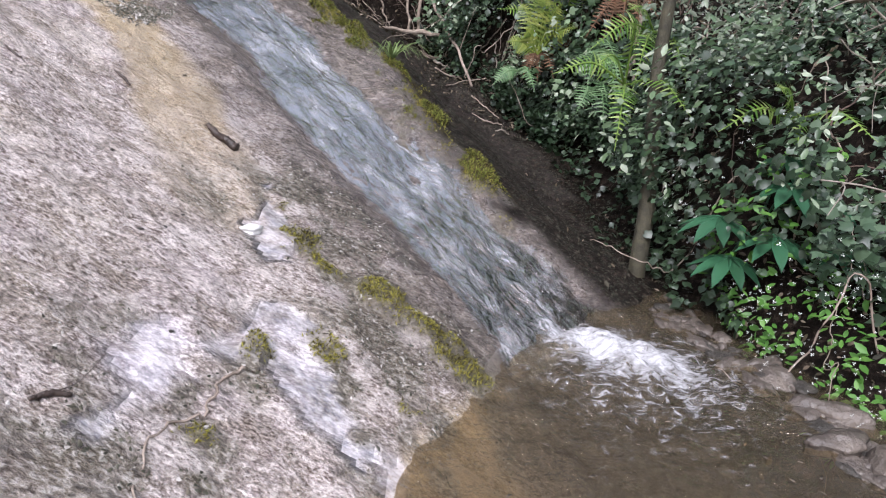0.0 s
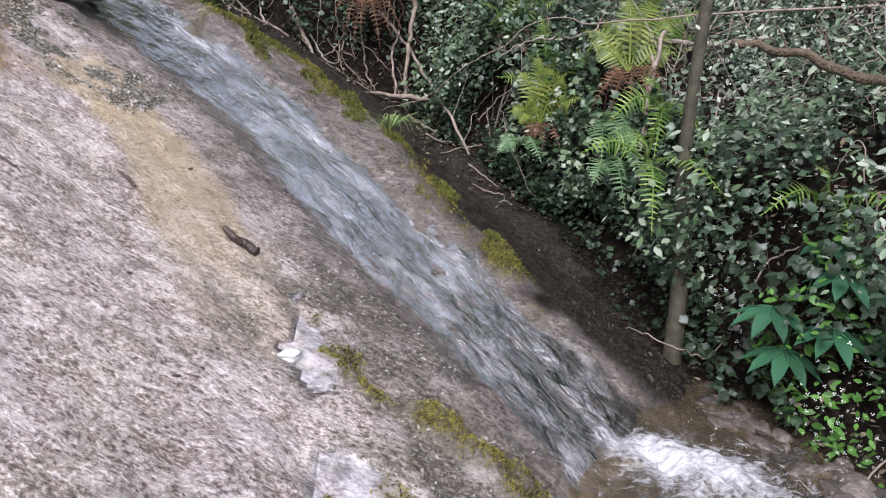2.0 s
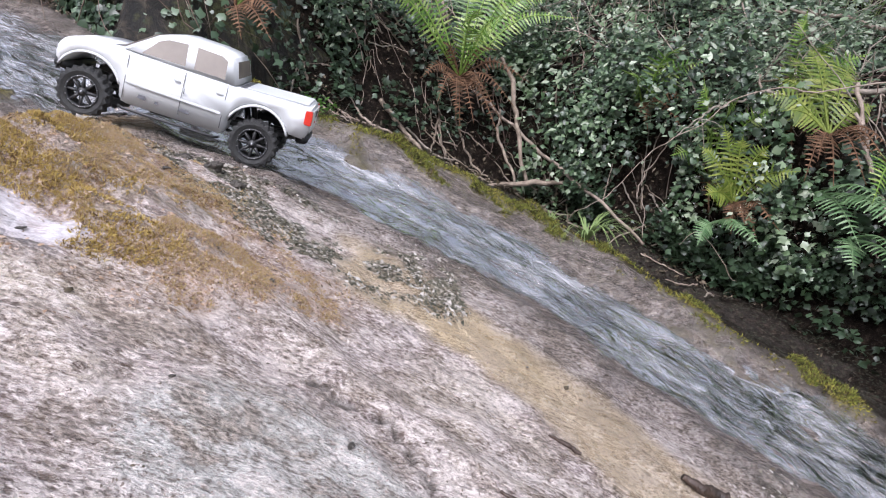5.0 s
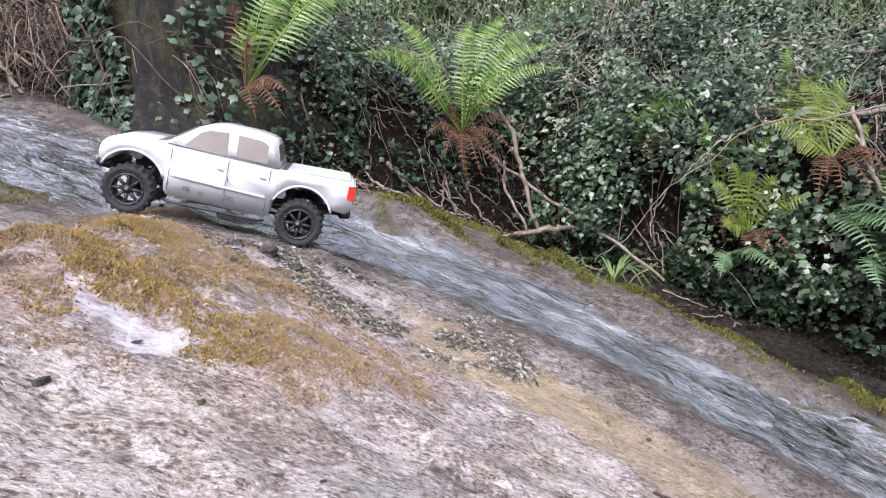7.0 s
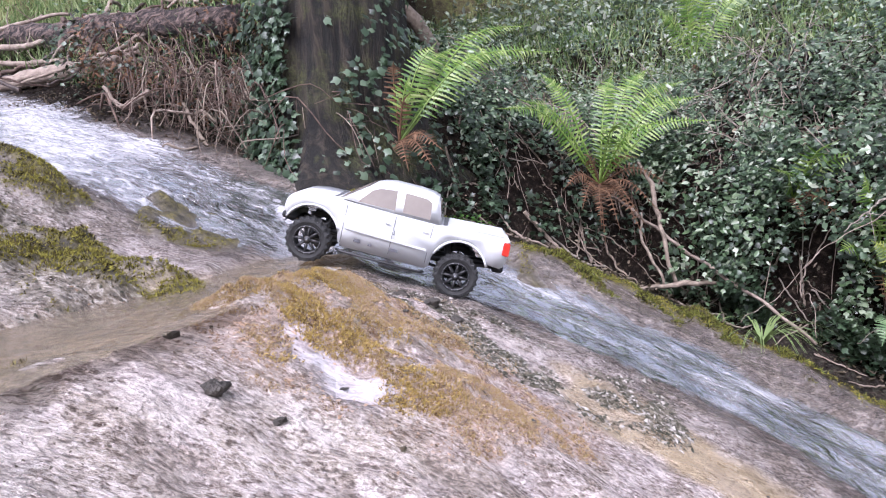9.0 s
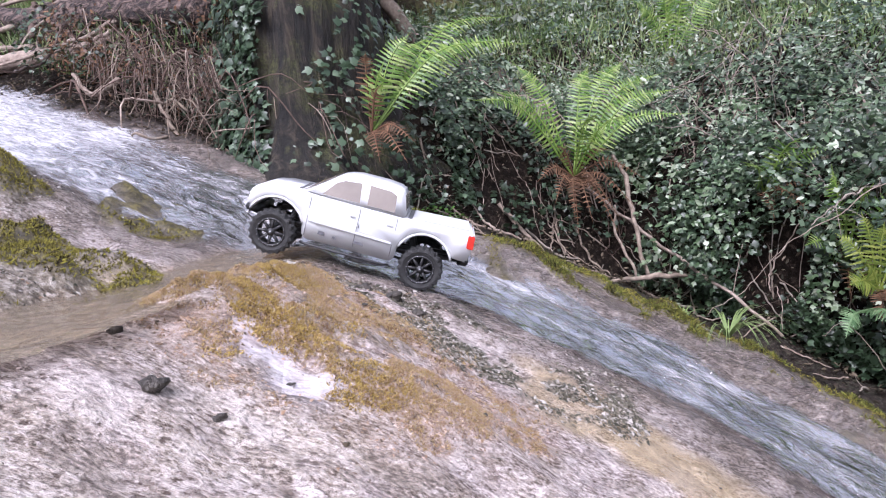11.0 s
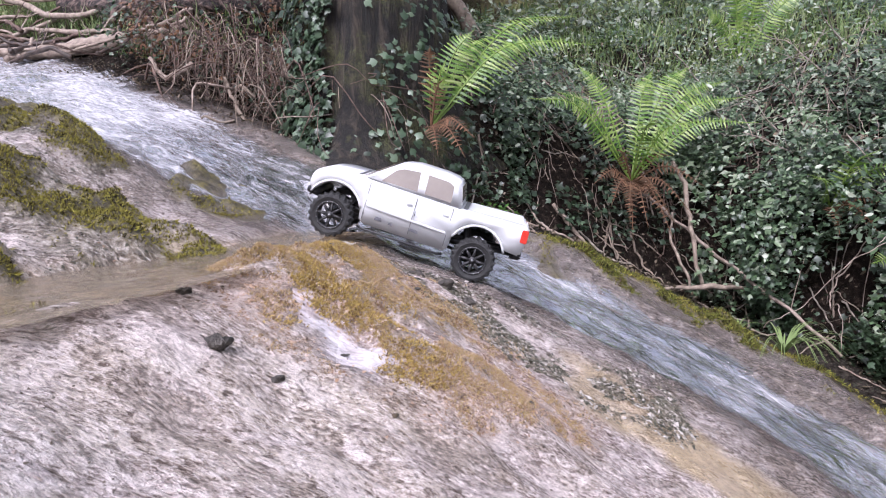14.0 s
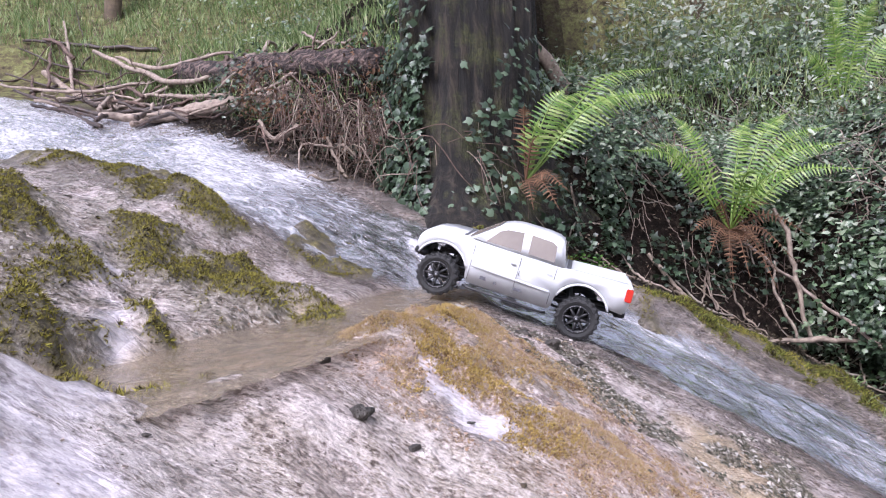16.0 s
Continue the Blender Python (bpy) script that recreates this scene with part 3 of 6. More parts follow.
def water_material(name, tint, murk, ripple, foam_lo, foam_hi, stretch=(1, 1, 1), rot=0.0, scale=1.0, uv=False, mud=(0.27, 0.19, 0.11), blur=0.14):
    """Thin moving water: clear or murky, with a Fresnel gloss and broken white foam."""
    q = Mat(name)
    co = q.co
    if uv:
        co = q.t.nodes.new("ShaderNodeUVMap").outputs[0]
    flow = q.mapped(stretch, (0, 0, rot), co)
    n1, n2 = q.noise(14 * scale, 4, 0.6, flow, 0.8), q.noise(46 * scale, 3, 0.6, flow, 0.4)
    normal = q.bump(n1, ripple, 0.03)
    normal = q.bump(n2, ripple * 0.45, 0.012, normal)
    clear = q.t.nodes.new("ShaderNodeBsdfTransparent")
    q.put(clear.inputs[0], tint)
    body = q.blend(murk, clear.outputs[0], q.shader(mud, 0.5))
    gloss = q.t.nodes.new("ShaderNodeBsdfGlossy")
    gloss.inputs["Roughness"].default_value = blur
    q.put(gloss.inputs["Normal"], normal)
    fres = q.t.nodes.new("ShaderNodeFresnel")
    fres.inputs[0].default_value = 1.36
    q.put(fres.inputs["Normal"], normal)
    s = q.blend(fres.outputs[0], body, gloss.outputs[0])
    foam = q.ramp(q.math('ADD', q.math('MULTIPLY', q.noise(9 * scale, 5, 0.65, flow, 1.0), 0.75), q.math('MULTIPLY', q.noise(34 * scale, 3, 0.6, flow, 0.6), 0.25)), (foam_lo, 0), (foam_hi, 0.7))
    spray = q.noise(30 * scale, 4, 0.65, flow, 0.8)
    churn = q.ramp(q.math('ADD', q.math('MULTIPLY', q.attr("foam"), 0.7), q.math('MULTIPLY', q.math('SUBTRACT', spray, 0.5), 1.3)), (0.28, 0), (0.78, 0.92))
    foam = q.math('MAXIMUM', foam, churn)
    white = q.shader((0.52, 0.51, 0.525), 0.5, normal)
    s = q.blend(foam, s, white)
    if uv:
        bare = q.t.nodes.new("ShaderNodeBsdfTransparent")
        s = q.blend(q.ramp(q.math('ADD', q.attr("edge"), q.math('MULTIPLY', q.math('SUBTRACT', spray, 0.5), 0.9)), (0.35, 0), (0.65, 1)), bare.outputs[0], s)
    return q.done(s)


GROUND = ground_material()
WATER_STREAM = water_material("running_water", (0.90, 0.88, 0.87), 0.02, 0.8, 0.485, 0.79, (0.85, 1.65, 1), 0, 0.8, True)
WATER_POOL = water_material("pool_water", (0.82, 0.74, 0.60), 0.16, 0.75, 0.70, 0.78, (1.0, 1.4, 1), -35, 1.1, False, (0.28, 0.22, 0.14), 0.06)
# pond mud is lightened to carry the sky glare on the still water
WATER_POND = water_material("pond_water", (0.93, 0.88, 0.80), 0.3, 0.45, 0.68, 0.78, (2.2, 1.0, 1), 12, 1.0, False, (0.54, 0.44, 0.32), 0.07)
BARK = plain("mossy_bark", (0.045, 0.032, 0.02), (0.17, 0.125, 0.075), 0.85, 16, 1.0, 0.0, 0.015)
def bark_material():
    q = Mat("mossy_trunk_bark")
    up = q.mapped((1, 1, 0.22))
    ridge, fine = q.noise(22, 7, 0.7, up, 0.6), q.noise(90, 4, 0.7)
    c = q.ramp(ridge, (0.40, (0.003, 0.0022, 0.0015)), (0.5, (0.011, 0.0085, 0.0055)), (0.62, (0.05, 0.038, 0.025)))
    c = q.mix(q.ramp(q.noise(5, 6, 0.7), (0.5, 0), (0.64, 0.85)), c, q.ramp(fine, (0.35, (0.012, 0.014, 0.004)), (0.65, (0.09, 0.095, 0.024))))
    return q.done(q.shader(c, 0.85, q.bump(fine, 0.5, 0.006, q.bump(ridge, 1.0, 0.04))))


def log_material():
    q = Mat("split_log_bark")
    grain = q.noise(34, 6, 0.65, q.mapped((0.1, 1, 1), (0, 0, 42)), 0.4)
    fine = q.noise(90, 4, 0.7)
    c = q.ramp(grain, (0.40, (0.006, 0.004, 0.004)), (0.5, (0.045, 0.03, 0.025)), (0.6, (0.17, 0.12, 0.10)))
    return q.done(q.shader(c, 0.85, q.bump(fine, 0.5, 0.006, q.bump(grain, 1.0, 0.04))))


LOG_BARK = log_material()
TRUNK = bark_material()
PALE_TWIG = plain("pale_grey_twig", (0.14, 0.115, 0.09), (0.38, 0.33, 0.275), 0.75, 30, 0.6)
TWIG = plain("grey_brown_twig", (0.14, 0.10, 0.075), (0.40, 0.33, 0.27), 0.75, 30, 0.6)
PALE_WOOD = plain("bleached_wood", (0.12, 0.09, 0.065), (0.36, 0.29, 0.225), 0.75, 40, 0.9)
SAPLING_BARK = plain("sapling_bark", (0.02, 0.018, 0.01), (0.07, 0.06, 0.032), 0.8, 30, 0.8)
DARK_WOOD = plain("wet_dark_wood", (0.02, 0.013, 0.01), (0.08, 0.05, 0.035), 0.45, 30, 0.8)
ROOT = plain("fine_roots", (0.035, 0.02, 0.015), (0.19, 0.125, 0.095), 0.85, 30, 0.5)
STONE = plain("stream_stone", (0.05, 0.04, 0.034), (0.20, 0.165, 0.135), 0.4, 14, 0.8, 0.0, 0.01)
PALE_STONE = plain("pale_stone", (0.55, 0.53, 0.50), (0.80, 0.78, 0.76), 0.45, 20, 0.4)
BLACK_STONE = plain("dark_stone", (0.02, 0.018, 0.015), (0.09, 0.075, 0.06), 0.5, 25, 0.9, 0.0, 0.01)
IVY = leafy("ivy_leaf", [(0.007, 0.015, 0.008), (0.016, 0.033, 0.019), (0.036, 0.068, 0.038), (0.075, 0.12, 0.07), (0.15, 0.205, 0.135)], 0.36, 0.14)
# darker copy of the ivy leaf: shade of the low bank put into its colour
SHADED_IVY = leafy("shaded_ivy_leaf", [(0.005, 0.012, 0.006), (0.012, 0.026, 0.014), (0.028, 0.055, 0.03), (0.065, 0.105, 0.06)], 0.4, 0.1)
GREY_LEAF = leafy("pale_shrub_leaf", [(0.06, 0.095, 0.055), (0.16, 0.21, 0.14), (0.29, 0.335, 0.25), (0.46, 0.48, 0.40)], 0.35, 0.25)
BRAMBLE = leafy("bramble_leaf", [(0.035, 0.07, 0.03), (0.095, 0.155, 0.075), (0.20, 0.27, 0.155), (0.44, 0.48, 0.37)], 0.33, 0.25)
CLOVER = leafy("bright_leaf", [(0.06, 0.17, 0.02), (0.10, 0.26, 0.04), (0.16, 0.33, 0.06)], 0.5, 0.3)
FERN = leafy("fern_green", [(0.06, 0.14, 0.018), (0.13, 0.25, 0.035), (0.24, 0.35, 0.07), (0.40, 0.48, 0.18)], 0.45, 0.3)
DEAD_FERN = leafy("dead_fern", [(0.06, 0.025, 0.014), (0.12, 0.05, 0.026), (0.22, 0.11, 0.06)], 0.8, 0.2)
DARK_LEAF = leafy("dark_palmate_leaf", [(0.01, 0.05, 0.025), (0.025, 0.10, 0.05), (0.04, 0.14, 0.07)], 0.4, 0.15)
GRASS = leafy("grass_blade", [(0.05, 0.10, 0.025), (0.13, 0.22, 0.06), (0.25, 0.33, 0.12), (0.42, 0.45, 0.24)], 0.6, 0.3)
MOSS = mossy("moss_tuft", [(0.016, 0.012, 0.007), (0.045, 0.033, 0.017), (0.12, 0.105, 0.025), (0.36, 0.33, 0.065), (0.30, 0.28, 0.055), (0.075, 0.05, 0.028)], 11.0)
RUSTY = mossy("rusty_moss_tuft", [(0.10, 0.062, 0.04), (0.27, 0.165, 0.10), (0.40, 0.28, 0.16), (0.50, 0.385, 0.17), (0.33, 0.26, 0.10), (0.52, 0.41, 0.33), (0.30, 0.19, 0.13)], 11.0)
GOLD_MOSS = mossy("golden_moss_tuft", [(0.10, 0.06, 0.03), (0.26, 0.17, 0.07), (0.42, 0.30, 0.10), (0.56, 0.43, 0.14), (0.36, 0.27, 0.085), (0.22, 0.13, 0.07)], 14.0)
LITTER = leafy("dead_leaf", [(0.014, 0.009, 0.006), (0.03, 0.018, 0.012), (0.055, 0.035, 0.023), (0.11, 0.075, 0.05), (0.28, 0.21, 0.16)], 0.7, 0.1)
PALE_LITTER = leafy("pale_dead_leaf", [(0.10, 0.07, 0.045), (0.20, 0.15, 0.10), (0.34, 0.28, 0.21)], 0.8, 0.1)
PETAL = leafy("white_petal", [(0.7, 0.7, 0.66), (0.85, 0.85, 0.82)], 0.6, 0.2)

GRIT = leafy("rock_crumbs", [(0.09, 0.065, 0.05), (0.20, 0.15, 0.125), (0.30, 0.235, 0.21), (0.40, 0.325, 0.30), (0.50, 0.42, 0.395), (0.58, 0.50, 0.475)], 0.55, 0.0001)
CRUST = leafy("dark_crust", [(0.02, 0.016, 0.013), (0.06, 0.05, 0.035), (0.16, 0.13, 0.10), (0.5, 0.46, 0.43)], 0.5, 0.0001)
LIP_MOSS = mossy("green_edge_moss", [(0.012, 0.012, 0.006), (0.04, 0.035, 0.015), (0.09, 0.10, 0.022), (0.25, 0.26, 0.05), (0.12, 0.14, 0.03), (0.07, 0.045, 0.026)], 9.0)
YELLOW_FERN = leafy("yellow_green_fern", [(0.10, 0.15, 0.018), (0.19, 0.25, 0.035), (0.32, 0.34, 0.08)], 0.5, 0.35)
BLUE_FERN = leafy("grey_green_fern", [(0.08, 0.17, 0.07), (0.16, 0.27, 0.12), (0.26, 0.37, 0.2)], 0.5, 0.3)
RUST_CRUMB = leafy("rusty_crumbs", [(0.06, 0.036, 0.025), (0.20, 0.115, 0.07), (0.33, 0.205, 0.13), (0.42, 0.29, 0.21), (0.52, 0.40, 0.34)], 0.6, 0.0001)
# crumbs darkened like the soil, bank-foot shade in their colour
SHADED_SOIL_CRUMB = leafy("shaded_soil_crumbs", [(0.004, 0.003, 0.0022), (0.012, 0.0085, 0.006), (0.024, 0.017, 0.013), (0.055, 0.04, 0.031)], 0.85, 0.0001)

# ---- ground: one sheet to the horizon ----
xs, ys = axis(-3.0, 1.5, 0.0135, 160.0), axis(0.55, 4.5, 0.0135, 160.0)
GX, GY = np.meshgrid(xs, ys)
gv, gf = grid_mesh(xs, ys, ground_z(GX, GY))
gme = fast_mesh("ground", gv, gf, GROUND)
gm = masks(gv[:, 0], gv[:, 1])
# this mask also lays the soil's painted shade along the bank foot
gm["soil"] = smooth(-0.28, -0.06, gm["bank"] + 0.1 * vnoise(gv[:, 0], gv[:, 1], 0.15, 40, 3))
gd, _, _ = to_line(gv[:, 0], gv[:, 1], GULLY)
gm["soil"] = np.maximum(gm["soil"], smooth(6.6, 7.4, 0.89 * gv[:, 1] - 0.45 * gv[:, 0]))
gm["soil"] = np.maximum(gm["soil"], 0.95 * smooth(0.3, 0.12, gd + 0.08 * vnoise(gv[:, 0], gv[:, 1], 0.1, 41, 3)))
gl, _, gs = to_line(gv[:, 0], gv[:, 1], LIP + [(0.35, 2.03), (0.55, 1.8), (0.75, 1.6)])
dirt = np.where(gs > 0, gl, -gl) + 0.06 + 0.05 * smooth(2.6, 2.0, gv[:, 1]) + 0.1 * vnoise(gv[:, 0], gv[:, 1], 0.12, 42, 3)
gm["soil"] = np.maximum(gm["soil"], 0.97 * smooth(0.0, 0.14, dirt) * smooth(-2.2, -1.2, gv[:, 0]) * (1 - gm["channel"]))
gm["far"] = 0.9 * smooth(6.4, 7.6, 0.89 * gv[:, 1] - 0.45 * gv[:, 0] + 0.5 * vnoise(gv[:, 0], gv[:, 1], 0.5, 43, 2))
gm["far"] = np.maximum(gm["far"], np.maximum(smooth(0.1, -0.9, gv[:, 1] + 0.3 * vnoise(gv[:, 0], gv[:, 1], 0.5, 44, 2)), smooth(-3.3, -4.2, gv[:, 0]) * smooth(2.6, 1.6, gv[:, 1])))
deep = smooth(0.03, -0.008, gv[:, 2] - POOL_Z) * (gv[:, 1] < 2.1) * (gv[:, 0] > -0.3)
shelf = smooth(0.42, 0.2, gv[:, 0] + 0.35 * (gv[:, 1] - 1.0) + 0.12 * vnoise(gv[:, 0], gv[:, 1], 0.25, 48, 3))
gm["sand"] = np.maximum(gm["sand"], deep * shelf)
gm["wet"] = gm["wet"] * (1 - deep * shelf)
# pool bed past the shelf takes soil colour to stand for the bank's shade
gm["soil"] = np.maximum(gm["soil"], 0.75 * deep * (1 - shelf))
for key in ("wet", "sand", "rust", "moss", "sky_film", "soil", "lichen", "pale", "plate", "crack", "far"):
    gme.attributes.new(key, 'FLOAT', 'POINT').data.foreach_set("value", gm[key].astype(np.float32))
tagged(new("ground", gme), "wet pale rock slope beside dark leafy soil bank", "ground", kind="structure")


# ---- water ----
def stream_sheet():
    """Running water over the rock, a rippled ribbon along the channel."""
    n, k = 520, 44
    line = curve_points([(a, b, 0) for a, b in STREAM], n)[:, :2]
    tan = np.gradient(line, axis=0)
    tan /= np.linalg.norm(tan, axis=1)[:, None]
    nor = np.stack([-tan[:, 1], tan[:, 0]], 1)
    w = np.interp(np.linspace(0, 1, n), np.linspace(0, 1, len(WIDTH)), WIDTH) * 1.02
    run = np.concatenate([[0], np.cumsum(np.linalg.norm(np.diff(line, axis=0), axis=1))])
    c = np.linspace(-1, 1, k)
    X = line[:, 0, None] + nor[:, 0, None] * w[:, None] * c
    Y = line[:, 1, None] + nor[:, 1, None] * w[:, None] * c
    S, T = np.repeat(run[:, None], k, 1), w[:, None] * c
    rip = 0.014 * vnoise(S * 0.65, T * 1.25, 0.08, 60, 3) + 0.007 * vnoise(S * 0.75, T * 1.3, 0.03, 61, 2)
    spout = np.zeros(X.shape)
    for sx, sy, sr, sh in ((-1.66, 2.98, 0.035, 0.9), (-1.61, 2.95, 0.03, 1.0), (-1.56, 2.93, 0.035, 0.7), (-1.63, 2.91, 0.045, 0.6), (-1.5, 2.9, 0.04, 0.35), (-1.58, 2.87, 0.05, 0.4)):
        spout = np.maximum(spout, sh * np.exp(-((X - sx) ** 2 + (Y - sy) ** 2) / (2 * sr ** 2)))
    rip = rip + spout * (0.02 + 0.05 * vnoise(X, Y, 0.022, 63, 3))
    fast = 0.6 + 0.6 * smooth(0.2, 0.8, vnoise(S, T, 0.6, 62, 2) * 0.5 + 0.5)
    Z = ground_z(X, Y, False) + 0.022 * np.sqrt(np.clip(1 - (c * 0.97) ** 2, 0, 1)) - 0.006 + rip * fast
    Z = np.maximum(Z, POOL_Z - 0.02)
    i = np.arange(n * k).reshape(n, k)
    f = np.stack([i[:-1, :-1].ravel(), i[1:, :-1].ravel(), i[1:, 1:].ravel(), i[:-1, 1:].ravel()], 1)
    me = fast_mesh("water_stream", np.stack([X.ravel(), Y.ravel(), Z.ravel()], 1), f[:, ::-1], WATER_STREAM)
    q = S / run[-1]
    way = 0.5 - 0.45 * smooth(0.9, 1.0, q) + 0.14 * np.sin(q * 34) + 0.3 * vnoise(S, 0 * T, 0.35, 65, 2)
    ribbon = np.exp(-((c - way) / 0.19) ** 2) + 0.6 * np.exp(-((c - way + 0.5 + 0.2 * np.sin(q * 21)) / 0.13) ** 2) + 0.4 * np.exp(-((c + 0.55) / 0.12) ** 2)
    foam = np.clip(spout * 1.1 + 0.66 * smooth(0.66, 0.74, q) * ribbon * np.clip(0.55 + 1.1 * vnoise(S, T * 2, 0.2, 66, 3), 0, 1.3) + 0.85 * smooth(0.76, 0.6, q) * (0.85 + 0.4 * vnoise(S, T * 2, 0.3, 67, 3)) + 0.3 * smooth(0.97, 1.0, q), 0, 1)
    me.attributes.new("foam", 'FLOAT', 'POINT').data.foreach_set("value", foam.astype(np.float32).ravel())
    edge = smooth(1.0, 0.4, np.abs(c)[None, :] + 0.16 * vnoise(S * 0.6, T, 0.12, 64, 3))
    me.attributes.new("edge", 'FLOAT', 'POINT').data.foreach_set("value", edge.astype(np.float32).ravel())
    uv = np.stack([S.ravel(), T.ravel()], 1)
    me.uv_layers.new(name="flow").data.foreach_set("uv", uv[f[:, ::-1].ravel()].astype(np.float32).ravel())
    return tagged(new("water_stream", me), "fast shallow stream water sliding over rock", "water", kind="structure")


stream_sheet()
px, py = np.arange(-0.25, 3.2, 0.015), np.arange(-2.0, 2.3, 0.015)
PX, PY = np.meshgrid(px, py)
fall = np.exp(-(((PX - 0.5) * 0.88 - (PY - 1.5) * 0.47) ** 2 / 0.028 + ((PX - 0.5) * 0.47 + (PY - 1.5) * 0.88) ** 2 / 0.007))
near_fall = np.exp(-((PX - 0.55) ** 2 + (PY - 1.4) ** 2) / 0.14)
pv, pf = grid_mesh(px, py, POOL_Z + (0.005 + 0.02 * near_fall) * vnoise(PX * 0.8 - PY * 0.5, PX * 0.5 + PY * 0.8, 0.06, 70, 3) + fall * (0.03 + 0.03 * vnoise(PX, PY, 0.035, 73, 2)))
wet_in = (((PX - 0.75) / 1.5) ** 2 + ((PY + 0.1) / 1.75) ** 2 < 1.5).ravel()
pf = pf[wet_in[pf].all(1)]
pme = fast_mesh("water_pool", pv, pf, WATER_POOL)
# foam at the fall; the near_fall share paints sky glints as white flecks
pme.attributes.new("foam", 'FLOAT', 'POINT').data.foreach_set("value", np.clip(0.85 * fall + 0.5 * near_fall, 0, 1).astype(np.float32).ravel())
tagged(new("water_pool", pme), "murky brown pool with white foam and painted sky glints below the little fall", "water", kind="structure")
px, py = np.arange(-2.2, -1.3, 0.012), np.arange(1.4, 2.85, 0.012)
PX, PY = np.meshgrid(px, py)
pd, _, ps = to_line(PX, PY, POND)
keep = pd < np.where(ps > 0, 0.26, 0.03 + 0.16 * smooth(2.45, 2.2, PY) + 0.03 * smooth(2.2, 1.95, PY))
pv, pf = grid_mesh(px, py, POND_Z + 0.0025 * vnoise(PX * 0.7, PY * 2.0, 0.06, 71, 2) - 0.1 * (~keep))
pf = pf[keep.ravel()[pf].all(1)]
tagged(new("water_pond", fast_mesh("water_pond", pv, pf, WATER_POND)), "shallow brown still water held by a mossy lip", "water", kind="structure")


# ---- the great tree by the stream ----
def crown(tree, centre, radii, n, size, seed, forks):
    """Limbs and a ragged crown of leaf clumps, as parts of a tree, in its own axes."""
    rng = np.random.default_rng(seed)
    c, r = np.array(centre), np.array(radii)
    hubs = c + rng.normal(0, 0.5, (26, 3)) * r
    for k in range(7):
        a = np.array(forks[k % len(forks)], float)
        sub("limb", *tube(curve_points([a, (a + hubs[k]) / 2 + rng.normal(0, 0.1, 3) * r, hubs[k]], 12), [0.05 * r[0], 0.03 * r[0], 0.012 * r[0]], 6, 0.1, k), BARK, tree)
    p = hubs[rng.integers(0, 26, n)] + rng.normal(0, 0.22, (n, 3)) * r
    v, f = scatter_mesh(LEAF_OVAL[0], LEAF_OVAL[1], p, frames_for(np.tile([0, 0, 1.0], (n, 1)), rng, 0.5), rng.uniform(0.7, 1.2, n) * size)
    ob = new("crown", fast_mesh("crown", v, f, BRAMBLE))
    ob.parent = tree
    return tagged(ob, "ragged green leaf crown", kind="stuff")


LEAF_OVAL = ([(0, 0, 0), (0.3, -0.22, 0.04), (0.65, -0.2, 0.05), (1, 0, 0), (0.65, 0.2, 0.05), (0.3, 0.22, 0.04), (0.5, 0, -0.02)],
             [(0, 1, 6), (1, 2, 6), (2, 3, 6), (3, 4, 6), (4, 5, 6), (5, 0, 6)])


def big_tree():
    tree = empty("tree", pose(-1.5, 3.76, 1.85), "thick mossy tree trunk wrapped in ivy", "tree")
    rings, segs = 96, 110
    verts, faces = [], []
    for i in range(rings):
        h = -0.35 + 3.6 * (i / (rings - 1)) ** 1.3
        flare = 0.292 + 0.17 * math.exp(-max(h + 0.05, 0) / 0.16) - 0.015 * h
        for j in range(segs):
            a = 2 * math.pi * j / segs
            but = 1 + (0.13 + 0.2 * math.exp(-max(h, 0) / 0.3)) * math.sin(3 * a + 0.7 + 0.2 * h) * 0.8 + 0.055 * math.sin(7 * a + h * 1.5) + 0.03 * math.sin(13 * a - h * 2) + 0.05 * noise.noise((3 * math.cos(a), 3 * math.sin(a), h * 2.5)) + 0.07 * noise.noise((7 * math.cos(a), 7 * math.sin(a), h * 1.2)) + 0.05 * noise.noise((18 * math.cos(a), 18 * math.sin(a), h * 4))
            r = flare * but
            verts.append((r * math.cos(a) + 0.03 * h, r * math.sin(a) * 0.9, h))
    for i in range(rings - 1):
        for j in range(segs):
            j2 = (j + 1) % segs
            faces.append((i * segs + j, i * segs + j2, (i + 1) * segs + j2, (i + 1) * segs + j))
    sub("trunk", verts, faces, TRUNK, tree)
    crown(tree, (0.1, 1.6, 5.4), (1.9, 1.7, 1.3), 2400, 0.13, 7, [(0.05, 0.0, 3.0), (0.1, 0.0, 2.6)])
    return tree


big_tree()


def slim_tree(name, base, top, r0, r1, label, seed=0):
    b, t = np.array(base, float), np.array(top, float)
    rng = np.random.default_rng(seed)
    pts = [b + (t - b) * q + (rng.normal(0, 0.015, 3) if 0 < q < 1 else 0) for q in np.linspace(0, 1, 9)]
    v, f = tube(curve_points(pts, 30), [r0 * 1.5, r0, r0, r1], 12, 0.08, seed)
    tree = empty(name, pose(*base), label, "tree")
    sub("trunk", [np.array(p) - b for p in v], f, SAPLING_BARK if name == "sapling" else BARK, tree)
    h = t - b
    w = 7 * r0 + 0.25
    crown(tree, h + np.array([0, 0.1, w * 0.5]), (w, w, w * 0.7), int(200 + 500 * w), 0.05 + 0.05 * w, seed, [h * 0.85, h * 0.95])
    return tree


